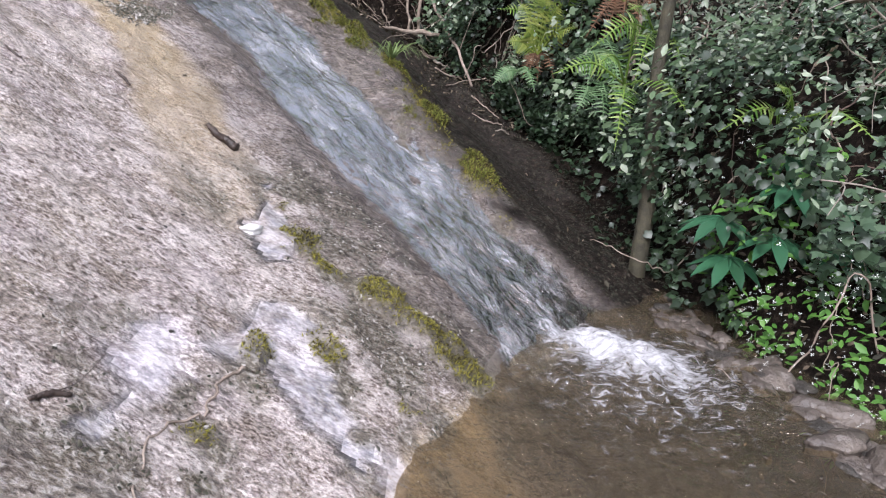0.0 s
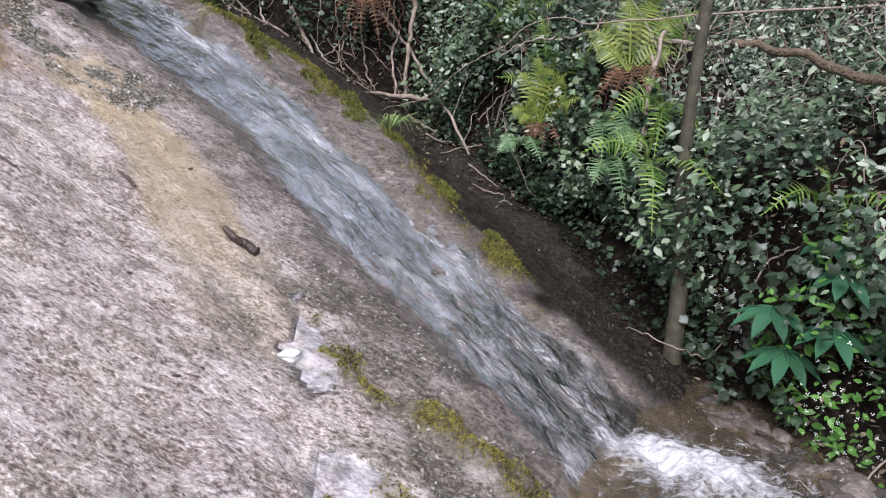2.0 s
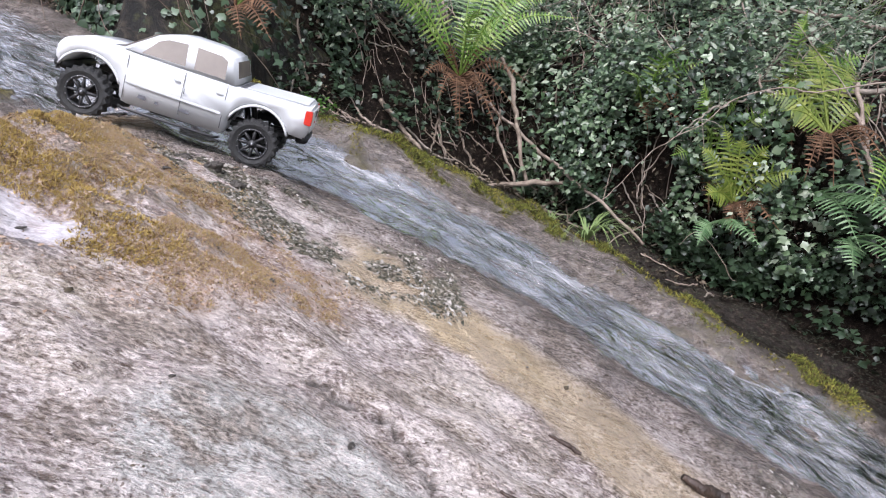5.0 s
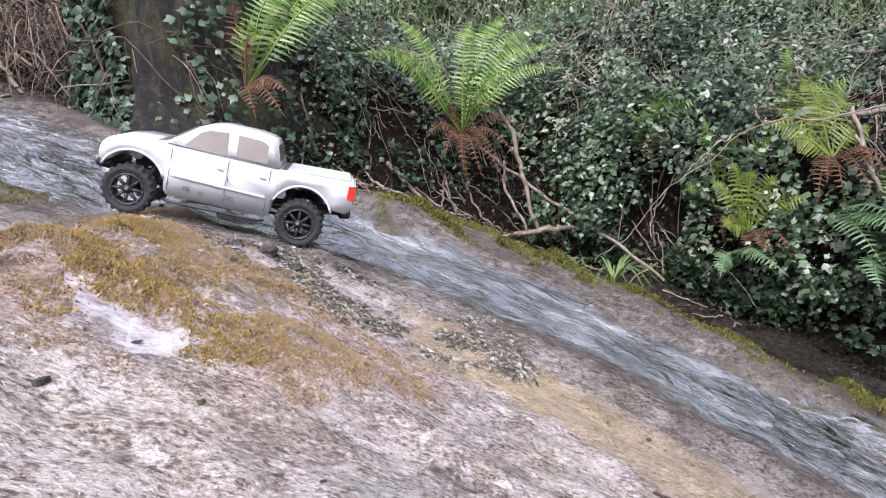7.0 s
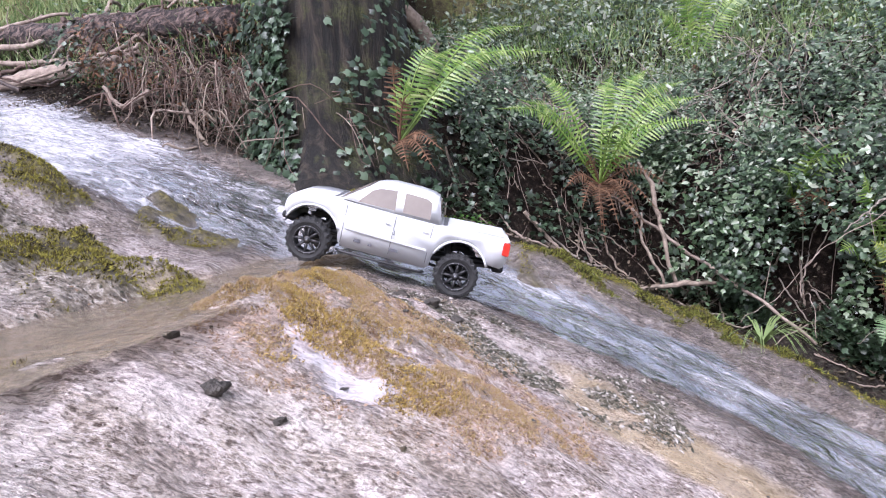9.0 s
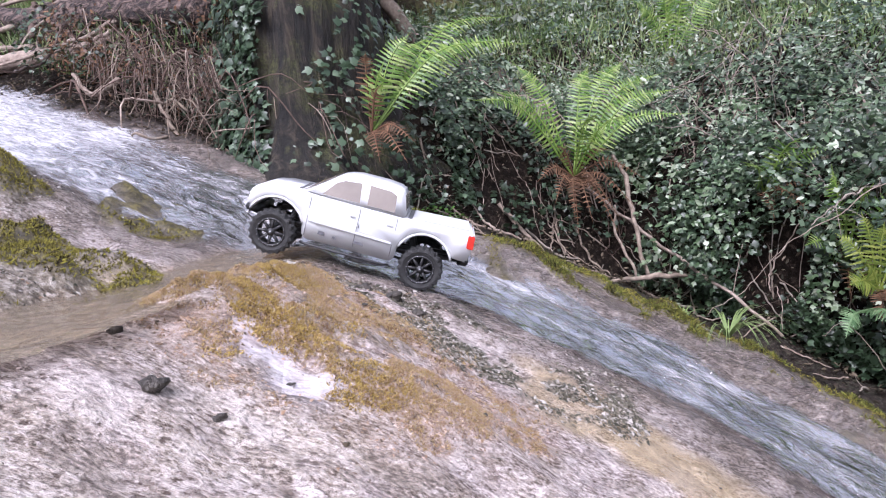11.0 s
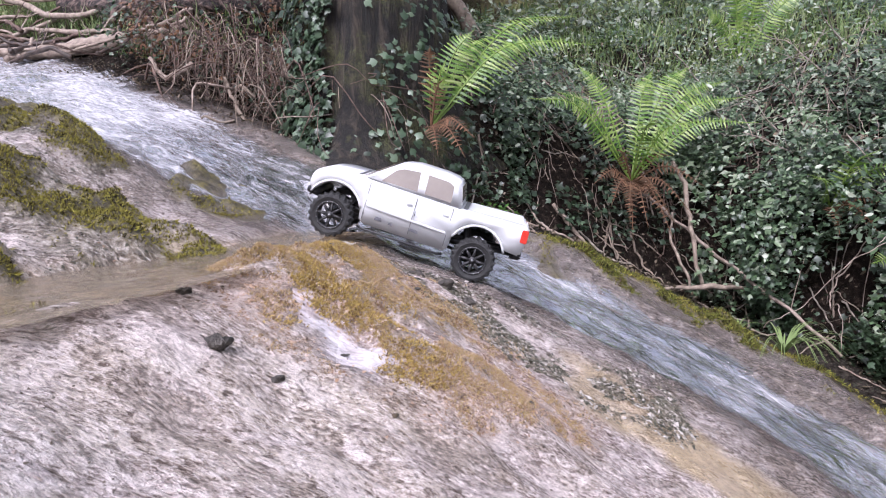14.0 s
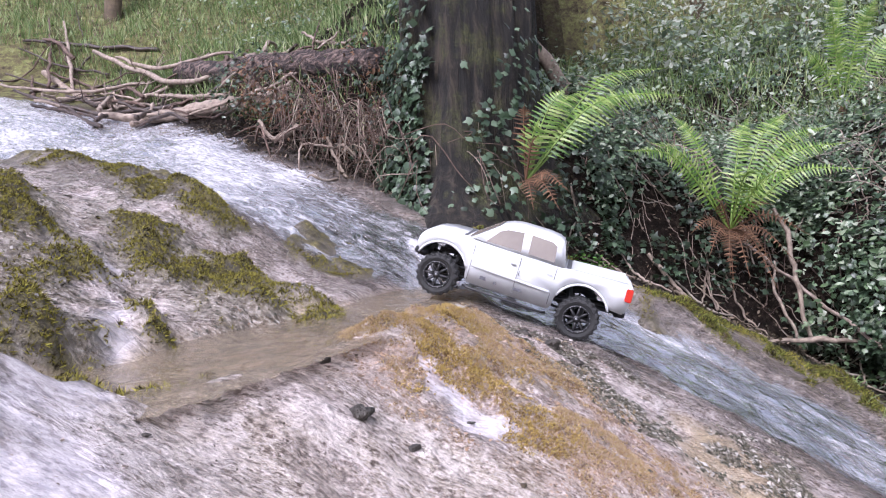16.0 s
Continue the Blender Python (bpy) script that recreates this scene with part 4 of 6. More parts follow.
slim_tree("sapling", (0.69, 1.99, 0.5), (0.76, 2.6, 3.2), 0.019, 0.015, "slim greenish sapling rising from the bank", 1)
for k, (bx, by, r, h) in enumerate(((-5.0, 7.4, 0.06, 5), (-3.6, 8.2, 0.10, 6), (1.5, 9.4, 0.06, 6), (-2.6, 8.0, 0.05, 5), (3.4, 6.6, 0.12, 6), (0.2, 9.8, 0.05, 6))):
    z = gz(bx, by)
    slim_tree("background_tree", (bx, by, z - 0.2), (bx + 0.2, by + 0.3, z + h), r, r * 0.7, "tree with bare trunk up on the wooded slope", 20 + k)

# ---- the radio-controlled pickup ----
PAINT = plain("white_body_paint", (0.56, 0.57, 0.58), (0.64, 0.65, 0.66), 0.38, 6, 0.08)
GLAZING = plain("painted_smoky_window", (0.17, 0.145, 0.125), (0.24, 0.205, 0.175), 0.25, 12, 0.05)
RUBBER = plain("black_rubber", (0.012, 0.012, 0.012), (0.03, 0.03, 0.03), 0.7, 60, 0.4)
BLACK = plain("black_plastic", (0.012, 0.012, 0.013), (0.035, 0.035, 0.037), 0.45, 30, 0.2)
STEEL = plain("dull_steel", (0.18, 0.18, 0.19), (0.32, 0.32, 0.33), 0.35, 40, 0.1, 0.9)
LENS = plain("red_lamp_lens", (0.45, 0.02, 0.01), (0.60, 0.05, 0.03), 0.2, 30, 0.1)
SEAM = plain("dark_seam_line", (0.08, 0.08, 0.085), (0.14, 0.14, 0.15), 0.5, 30, 0.1)
DECAL = plain("worn_dark_sticker", (0.05, 0.05, 0.06), (0.22, 0.22, 0.24), 0.5, 90, 0.1)
GREY = plain("grey_trim", (0.38, 0.39, 0.40), (0.48, 0.49, 0.50), 0.4, 30, 0.1)


def slab_solid(outline, half, taper=None, bevel=0.004):
    """A closed side outline in x and z, given thickness across y; taper(x, z) scales the half width."""
    bm = bmesh.new()
    rows = []
    for s in (-1, 1):
        rows.append([bm.verts.new((x, s * half * (taper(x, z) if taper else 1), z)) for x, z in outline])
    bm.faces.new(rows[0])
    bm.faces.new(rows[1][::-1])
    n = len(outline)
    for k in range(n):
        bm.faces.new((rows[0][k], rows[1][k], rows[1][(k + 1) % n], rows[0][(k + 1) % n])[::-1])
    bmesh.ops.recalc_face_normals(bm, faces=bm.faces)
    if bevel:
        edges = [e for e in bm.edges if len(e.link_faces) == 2 and e.calc_face_angle(0) > 0.35]
        bmesh.ops.bevel(bm, geom=edges, offset=bevel, segments=2, affect='EDGES', clamp_overlap=True)
    bmesh.ops.triangulate(bm, faces=[f for f in bm.faces if len(f.verts) > 4])
    return bm


def quad_plate(corners, thick, bevel=0.0015):
    """A thin plate over four or more corners, standing proud along its normal."""
    bm = bmesh.new()
    f = bm.faces.new([bm.verts.new(c) for c in corners])
    bm.normal_update()
    nrm = f.normal.copy()
    ext = bmesh.ops.extrude_face_region(bm, geom=[f])
    bmesh.ops.translate(bm, verts=[v for v in ext["geom"] if isinstance(v, bmesh.types.BMVert)], vec=nrm * thick)
    bmesh.ops.recalc_face_normals(bm, faces=bm.faces)
    return bm


def tube_bm(points, radius, sides=6):
    """A tube as a bmesh."""
    bm = bmesh.new()
    v, f = tube(points, radius, sides)
    vs = [bm.verts.new(tuple(q)) for q in v]
    for q in f:
        bm.faces.new([vs[k] for k in q])
    return bm


def arch(cx, cz, r, a0, a1, n):
    return [(cx + r * math.cos(radians(a0 + (a1 - a0) * k / n)), cz + r * math.sin(radians(a0 + (a1 - a0) * k / n))) for k in range(n + 1)]


def wheel_mesh_parts(parent, m, right):
    """A lugged tyre with a spoked rim; its axle runs along y."""
    wheel = new("wheel")
    wheel.empty_display_size = 0.03
    wheel.parent, wheel.matrix_basis = parent, m
    R, w, segs = 0.063, 0.052, 40
    prof = [(0.040, -0.42), (0.052, -0.5), (0.059, -0.46), (0.0625, -0.3), (0.0632, 0.0), (0.0625, 0.3), (0.059, 0.46), (0.052, 0.5), (0.040, 0.42)]
    verts, faces, n = [], [], len(prof)
    for j in range(segs):
        a = 2 * math.pi * j / segs
        for i, (r, y) in enumerate(prof):
            lug = 0.0
            if 2 <= i <= 6:
                lug = 0.004 if (j + (0 if i < 4 else 1)) % 2 == 0 and i != 4 else -0.002
            verts.append(((r + lug) * math.cos(a), y * w, (r + lug) * math.sin(a)))
    for j in range(segs):
        for i in range(n):
            a, b = j * n + i, j * n + (i + 1) % n
            c, d = ((j + 1) % segs) * n + (i + 1) % n, ((j + 1) % segs) * n + i
            faces.append((a, b, c, d))
    sub("tyre", verts, faces, RUBBER, wheel, shade=False)
    s = -1 if right else 1
    pieces = []
    rim = [(0.041, 0.40), (0.041, 0.47), (0.037, 0.47), (0.035, 0.36), (0.035, -0.3), (0.041, -0.4)]
    v, f = [], []
    for j in range(28):
        a = 2 * math.pi * j / 28
        for r, y in rim:
            v.append((r * math.cos(a), s * y * w, r * math.sin(a)))
    for j in range(28):
        for i in range(len(rim)):
            f.append((j * 6 + i, j * 6 + (i + 1) % 6, ((j + 1) % 28) * 6 + (i + 1) % 6, ((j + 1) % 28) * 6 + i))
    pieces.append((v, f))
    for k in range(8):
        a = 2 * math.pi * k / 8
        pieces.append(tube([(0.006 * math.cos(a), s * 0.30 * w, 0.006 * math.sin(a)), (0.037 * math.cos(a), s * 0.38 * w, 0.037 * math.sin(a))], [0.006, 0.0035], 5))
    pieces.append(tube([(0, s * 0.1 * w, 0), (0, s * 0.42 * w, 0)], 0.011, 10))
    v, f = join(pieces)
    sub("rim", v, f, BLACK, wheel, "black spoked rim")
    bolt = None
    for k in range(16):
        ca, sa = 0.0385 * math.cos(6.283 * k / 16), 0.0385 * math.sin(6.283 * k / 16)
        if bolt is None:
            bolt = mesh_of("bolt", *tube([(0, s * 0.46 * w, 0), (0, s * 0.49 * w, 0)], 0.0018, 5), STEEL)
        ob = new("bolt", bolt)
        ob.parent, ob.matrix_basis = wheel, pose(ca, 0, sa)
    sub("hub_nut", *tube([(0, s * 0.42 * w, 0), (0, s * 0.52 * w, 0)], 0.0045, 6), STEEL, wheel)
    return wheel


def truck(m):
    """Nose along +x; the origin lies midway between the wheel centres."""
    car = empty("toy_truck", m, "white radio-controlled crew-cab pickup with black knobbly tyres climbing the stream", "toy truck")
    B, HW = 0.205, 0.109
    low = lambda x, z: 1.0 - 0.14 * max(0, (x - 0.20) / 0.09) ** 1.5 - 0.07 * max(0, (0.05 - z) / 0.05) - 0.05 * max(0, (z - 0.075) / 0.05)
    out = [(-0.322, 0.046), (-0.328, 0.085), (-0.326, 0.122), (-0.319, 0.129), (-0.13, 0.121), (0.02, 0.122), (0.10, 0.124), (0.150, 0.128), (0.215, 0.126), (0.258, 0.118), (0.281, 0.103), (0.290, 0.080), (0.286, 0.054)]
    out += arch(B, 0.016, 0.076, 25, 163, 12) + [(0.129, 0.006), (0.118, 0.000), (-0.118, -0.004), (-0.127, 0.002)]
    out += arch(-B, 0.016, 0.078, 12, 155, 12)
    body = part("body", slab_solid(out, HW, low, 0.006), PAINT, car, "white pickup body shell")
    narrow = lambda x, z: 1 - 0.20 * (z - 0.124) / 0.07
    bm = slab_solid([(0.152, 0.122), (0.070, 0.182), (0.05, 0.190), (0.02, 0.196), (-0.06, 0.196), (-0.105, 0.191), (-0.118, 0.182), (-0.137, 0.119)], HW * 0.945, narrow, 0.007)
    part("cab", bm, PAINT, car, "white crew cab with rounded roof")

    def side_pt(x, z, s):
        return (x, s * (HW * 0.945 * narrow(x, z) + 0.0006), z)
    for s in (-1, 1):
        for pts in ([(0.096, 0.131), (0.066, 0.168), (0.046, 0.178), (0.0, 0.183), (-0.006, 0.131)], [(-0.027, 0.131), (-0.023, 0.183), (-0.082, 0.181), (-0.098, 0.173), (-0.103, 0.130)]):
            cs = [side_pt(x, z, s) for x, z in pts]
            part("side_window", quad_plate(cs if s > 0 else cs[::-1], 0.0012), GLAZING, body, "smoky brown side window", False)
        part("trim_strip", slab_solid([(0.118, 0.052), (-0.112, 0.045), (-0.112, 0.051), (0.118, 0.058)], 0.002, None, 0.0008), PAINT, body, "", False, pose(0, s * (HW * 0.985 + 0.001), 0))
        for x in (0.120, -0.014, -0.116):
            part("door_seam", slab_solid([(x, 0.012), (x + 0.0016, 0.012), (x + 0.0016, 0.118), (x, 0.118)], 0.0006, None, 0), SEAM, body, "", False, pose(0, s * (HW * 0.965 + 0.0018), 0))
        for x in (-0.004, -0.108):
            part("door_handle", slab_solid([(x, 0.092), (x + 0.017, 0.092), (x + 0.017, 0.097), (x, 0.097)], 0.002, None, 0.0008), PAINT, body, "", False, pose(0, s * (HW * 0.985 + 0.001), 0))
        for x0, x1, z0, z1 in ((0.066, 0.086, 0.022, 0.032), (-0.040, -0.014, 0.021, 0.029), (0.034, 0.046, 0.020, 0.027), (-0.020, -0.016, 0.066, 0.080)):
            part("sticker", slab_solid([(x0, z0), (x1, z0 + 0.001), (x1 - 0.002, z1), (x0 + 0.003, z1)], 0.0006, None, 0), DECAL, body, "small worn dark sticker", False, pose(0, s * (HW * (0.965 if z0 < 0.05 else 0.998) + 0.001), 0))
        part("tail_lamp", slab_solid([(-0.3305, 0.084), (-0.312, 0.084), (-0.310, 0.120), (-0.3285, 0.120)], 0.010, None, 0.002), LENS, body, "red tail lamp", False, pose(0, s * (HW * 0.985 - 0.008), 0))
        part("head_lamp", slab_solid([(0.262, 0.076), (0.2875, 0.074), (0.281, 0.096), (0.262, 0.102)], 0.014, None, 0.002), GREY, body, "grey painted head lamp", False, pose(0, s * (HW * 0.70), 0))
        part("side_slider", tube_bm([(0.128, s * 0.098, -0.010), (0.115, s * 0.106, -0.012), (-0.105, s * 0.106, -0.015), (-0.118, s * 0.098, -0.013)], 0.0035), BLACK, car, "thin black sill guard tube")
        for wx in (B, -B):
            v, f = [], []
            a = arch(wx, 0.016, 0.0765, 12, 165, 12)
            for x, z in a:
                v += [(x, s * (HW - 0.006), z), (x, s * 0.03, z)]
            for k in range(len(a) - 1):
                f.append((2 * k, 2 * k + 1, 2 * k + 3, 2 * k + 2))
            sub("wheel_arch_liner", v, f, BLACK, body, "black inner wheel arch")
            v, f = tube([(x, s * (HW * low(x, z) - 0.0005), z) for x, z in arch(wx, 0.016, 0.0785, 22, 160, 16)], 0.0036, 6)
            sub("fender_flare", v, f, PAINT, body)
    w = 0.072
    part("rear_window", quad_plate([(-0.1205, w, 0.178), (-0.1205, -w, 0.178), (-0.1315, -w * 1.14, 0.140), (-0.1315, w * 1.14, 0.140)], 0.0016), GLAZING, body, "smoky brown rear window", False)
    part("windscreen", quad_plate([(0.146, 0.088, 0.129), (0.146, -0.088, 0.129), (0.0745, -0.076, 0.1815), (0.0745, 0.076, 0.1815)][::-1], 0.0018), GLAZING, body, "smoky brown windscreen", False)
    part("cowl_vent", quad_plate([(0.166, 0.080, 0.1275), (0.166, -0.080, 0.1275), (0.154, -0.080, 0.1285), (0.154, 0.080, 0.1285)], 0.0014), SEAM, body, "dark vent below the windscreen", False)
    part("bonnet_bulge", slab_solid([(0.160, 0.124), (0.256, 0.114), (0.250, 0.1215), (0.166, 0.1305)], 0.045, lambda x, z: 1 - 0.12 * (x - 0.16) / 0.09, 0.002), PAINT, body, "", True)
    part("bed_cover", quad_plate([(-0.155, 0.086, 0.1235), (-0.155, -0.086, 0.1235), (-0.312, -0.088, 0.1305), (-0.312, 0.088, 0.1305)][::-1], 0.002), PAINT, body, "white flat cover over the load bed", False)
    part("bed_gap", quad_plate([(-0.140, 0.084, 0.1225), (-0.140, -0.084, 0.1225), (-0.152, -0.084, 0.123), (-0.152, 0.084, 0.123)][::-1], 0.0014), SEAM, body, "dark gap behind the cab", False)
    part("tailgate_panel", quad_plate([(-0.3275, 0.080, 0.120), (-0.3275, -0.080, 0.120), (-0.3285, -0.080, 0.062), (-0.3285, 0.080, 0.062)][::-1], 0.002), PAINT, body, "", False)
    part("tailgate_latch", quad_plate([(-0.330, 0.012, 0.112), (-0.330, -0.012, 0.112), (-0.3305, -0.012, 0.098), (-0.3305, 0.012, 0.098)][::-1], 0.002), BLACK, body, "small black tailgate latch", False)
    part("tailgate_badge", quad_plate([(-0.3303, 0.010, 0.086), (-0.3303, -0.010, 0.086), (-0.3305, -0.010, 0.081), (-0.3305, 0.010, 0.081)][::-1], 0.0015), LENS, body, "tiny red badge", False)
    part("grille", quad_plate([(0.2835, 0.055, 0.094), (0.2835, -0.055, 0.094), (0.289, -0.055, 0.066), (0.289, 0.055, 0.066)], 0.003), BLACK, body, "black front grille", False)
    part("rear_bumper", slab_solid([(-0.330, 0.030), (-0.300, 0.026), (-0.300, 0.046), (-0.330, 0.048)], 0.07, None, 0.003), BLACK, car, "black rear bumper")
    part("front_bumper", slab_solid([(0.258, 0.032), (0.294, 0.038), (0.292, 0.056), (0.258, 0.052)], 0.085, None, 0.003), BLACK, car, "black front bumper")
    v, f = join([tube([(-0.31, s * 0.032, 0.036), (-0.12, s * 0.032, 0.020), (0.12, s * 0.032, 0.020), (0.285, s * 0.032, 0.040)], 0.008, 6) for s in (-1, 1)])
    sub("chassis_rail", v, f, BLACK, car, "black ladder chassis")
    part("skid_plate", slab_solid([(-0.07, -0.014), (0.07, -0.014), (0.1, 0.01), (-0.1, 0.01)], 0.05, None, 0.004), BLACK, car, "black gearbox skid plate")
    for x in (B, -B):
        v, f = join([tube([(x, -0.1, 0), (x, 0.1, 0)], 0.009, 8), lump(x, 0.015, 0, 0.02, 0.02, 0.02, 3, 0.05)])
        sub("axle", v, f, BLACK, car, "black axle with diff housing")
        for s in (-1, 1):
            v, f = join([tube([(x - math.copysign(0.02, x), s * 0.055, 0.0), (x - math.copysign(0.045, x), s * 0.045, 0.075)], 0.008, 8), tube([(x, s * 0.05, -0.004), (x * 0.25, s * 0.035, 0.005)], 0.004, 6)])
            sub("shock_absorber", v, f, BLACK, car, "black shock absorber and link")
    for x in (B, -B):
        for s in (-1, 1):
            wheel_mesh_parts(car, pose(x, s * 0.102, 0) @ Matrix.Scale(0.95, 4), s < 0)
    return car


truck(pose(-1.398, 2.582, 1.622, -5.0, -20.9, 172.0) @ Matrix.Scale(0.9, 4))

# ---- plants ----
LEAF_IVY = ([(0, 0, 0), (0.28, -0.33, 0.05), (0.58, -0.41, 0.01), (0.64, -0.17, 0.07), (1.05, 0.0, -0.03), (0.64, 0.17, 0.07), (0.58, 0.41, 0.01), (0.28, 0.33, 0.05), (0.36, 0, 0.11)],
            [(0, 1, 8), (1, 2, 8), (2, 3, 8), (3, 4, 8), (4, 5, 8), (5, 6, 8), (6, 7, 8), (7, 0, 8)])
TUFT = ([(-0.12, 0, 0), (0.12, 0, 0), (0.2, 0.1, 1), (0, -0.12, 0), (0, 0.12, 0), (-0.3, 0.15, 0.9), (-0.1, 0.08, 0), (0.1, -0.08, 0), (0.1, -0.35, 0.8)], [(0, 1, 2), (3, 4, 5), (6, 7, 8)])
PETALS = ([(0, 0, 0), (1, -0.35, 0.3), (1, 0.35, 0.3), (-0.2, 1, 0.3), (-0.8, 0.6, 0.3), (-0.8, -0.6, 0.3), (-0.2, -1, 0.3)], [(0, 1, 2), (0, 3, 4), (0, 5, 6)])


def bank_points(n, lo, hi, x0, x1, rng, power=1.0):
    """Random points of the bank between two distances from its foot and two limits in x."""
    out_x, out_y, out_s = [], [], []
    got = 0
    while got < n:
        x, y = rng.uniform(x0, x1, 4 * n), rng.uniform(0.4, max(9.0, hi + 1), 4 * n)
        d, _, side = to_line(x, y, FOOT)
        s = np.where(side < 0, d, -d)
        ok = (s > lo) & (s < hi) & (rng.uniform(0, 1, 4 * n) < (1 - (np.clip(s, lo, hi) - lo) / (hi - lo)) ** power + 0.02)
        out_x.append(x[ok]), out_y.append(y[ok]), out_s.append(s[ok])
        got += int(ok.sum())
    return np.concatenate(out_x)[:n], np.concatenate(out_y)[:n], np.concatenate(out_s)[:n]


def out_way(x, y):
    """Horizontal way out of the bank, towards the stream."""
    fx, fy = foot_point(x, y)
    v = np.stack([fx - x, fy - y], 1)
    return v / (np.linalg.norm(v, axis=1)[:, None] + 1e-6)


def leaf_cover(name, template, n, lo, hi, x0, x1, size, depth, material, seed, label, power=1.0, spread=0.45, clump=0.0, keep=None):
    rng = np.random.default_rng(seed)
    x, y, s = bank_points(int(n * (2.1 if clump else 1)), lo, hi, x0, x1, rng, power)
    ok = np.ones(len(x), bool)
    if clump:
        ok = vnoise(x, y, clump, seed, 3) + rng.uniform(-0.2, 0.2, len(x)) > -0.05
        ok &= (vnoise(x, y, 0.26, 140, 3) > -0.22) | (x < -0.2) | (s > 1.4) | (rng.uniform(0, 1, len(x)) < 0.1)
    if keep is not None:
        ok &= keep(x, y, s)
    ok &= (s > 0.13) | (y > 2.9) | (x < 0.0) | (rng.uniform(0, 1, len(x)) < 0.12)
    x, y, s = x[ok][:n], y[ok][:n], s[ok][:n]
    nrm = ground_normal(x, y, 0.06)
    off = rng.uniform(0, 1, len(x)) ** 0.8 * depth * np.clip(0.65 + 0.95 * vnoise(x, y, 0.22, 131, 3), 0.08, 1.7)
    p = np.stack([x, y, ground_z(x, y, False)], 1) + nrm * off[:, None]
    way = out_way(x, y)
    hang = (0.09 + 0.07 * smooth(2.9, 2.4, y)) * smooth(0.08, 0.26, s) * smooth(0.8, 0.35, s) * smooth(-0.2, 0.2, x) * smooth(1.3, 1.7, y)
    p[:, :2] += way * hang[:, None]
    up = nrm * 0.35 + np.array([0, 0, 0.7]) + np.concatenate([way * 0.35, np.zeros((len(x), 1))], 1)
    v, f = scatter_mesh(template[0], template[1], p, frames_for(up, rng, spread), size[0] + (size[1] - size[0]) * rng.uniform(0, 1, len(x)) ** 1.6 * (0.7 + 0.45 * vnoise(x, y, 0.3, seed + 7, 2)))
    return tagged(new(name, fast_mesh(name, v, f, material)), label, "plants", kind="stuff")


FERN_SPOTS = ((-0.28, 3.82, 0.22), (0.02, 3.72, 0.16), (-0.1, 3.95, 0.2), (-0.5, 4.0, 0.2), (-1.0, 3.6, 0.2), (-0.55, 3.85, 0.2), (-0.75, 3.75, 0.15), (0.92, 1.35, 0.3), (0.94, 1.62, 0.2), (1.0, 1.1, 0.32), (0.6, 2.14, 0.17), (0.47, 3.06, 0.18), (0.88, 3.08, 0.2), (0.72, 2.46, 0.15), (0.98, 1.86, 0.15), (0.34, 3.3, 0.14))


def clear_of_ferns(x, y, s):
    ok = np.ones(len(x), bool)
    for fx, fy, r in FERN_SPOTS:
        ok &= np.hypot(x - fx, y - fy) + 0.06 * vnoise(x, y, 0.1, 78, 2) > r
    return ok


open_hollow = lambda x, y, s: ((s > 0.12) | (vnoise(x, y, 0.3, 77, 2) > -0.1)) & clear_of_ferns(x, y, s)
leaf_cover("ivy_cover", LEAF_IVY, 20000, 0.03, 1.2, -1.05, 1.9, (0.016, 0.052), 0.27, IVY, 101, "dark glossy ivy covering the stream bank", 0.6, 0.6, 0.16, open_hollow)
leaf_cover("face_ivy", LEAF_IVY, 5200, 0.02, 0.42, 0.0, 1.3, (0.018, 0.052), 0.24, SHADED_IVY, 115, "larger ivy leaves hanging over the dark bank face", 0.3, 0.45, 0.2, clear_of_ferns)
leaf_cover("pale_shrub_leaves", LEAF_OVAL, 9000, 0.34, 1.5, 0.0, 1.9, (0.014, 0.042), 0.6, GREY_LEAF, 116, "pale grey-green shrub leaves over the bank top", 0.4, 0.8, 0.35, clear_of_ferns)
leaf_cover("bramble_cover", LEAF_OVAL, 15000, 0.18, 1.7, -1.0, 1.9, (0.02, 0.05), 0.36, BRAMBLE, 102, "mixed green bramble leaves over the bank", 0.6, 0.5, 0.5, clear_of_ferns)
near_ferns = lambda x, y, s: (np.hypot(x + 0.3, y - 3.75) > 0.14) & (np.hypot(x - 1.0, y - 1.35) > 0.3)
leaf_cover("low_ivy", LEAF_IVY, 12000, 0.04, 1.1, -0.95, 1.9, (0.018, 0.056), 0.13, SHADED_IVY, 117, "low ivy coloured darker to hold the shade of the bank", 0.5, 0.6, 0.1, near_ferns)
leaf_cover("edge_ivy", LEAF_IVY, 2600, -0.06, 0.2, 0.1, 0.85, (0.02, 0.05), 0.16, SHADED_IVY, 118, "ivy trailing over the foot of the bank", 0.5, 0.6, 0.15, near_ferns)
leaf_cover("fern_side_ivy", LEAF_IVY, 3200, 0.0, 0.55, -0.15, 0.85, (0.02, 0.055), 0.24, BRAMBLE, 120, "glossy mid-green ivy on the lower bank", 0.3, 0.5, 0.18, lambda x, y, s: (y > 2.75) & near_ferns(x, y, s))
leaf_cover("hill_ivy", LEAF_IVY, 9000, 0.9, 4.5, -1.3, 4.0, (0.035, 0.07), 0.18, IVY, 103, "ivy spreading up the wooded slope", 0.4, 0.4, 0.7)
leaf_cover("hill_shrub_leaves", LEAF_OVAL, 13000, 1.0, 8.5, -9.0, 4.0, (0.03, 0.07), 0.3, BRAMBLE, 104, "scattered shrub leaves on the slope", 0.3, 0.6, 0.8)
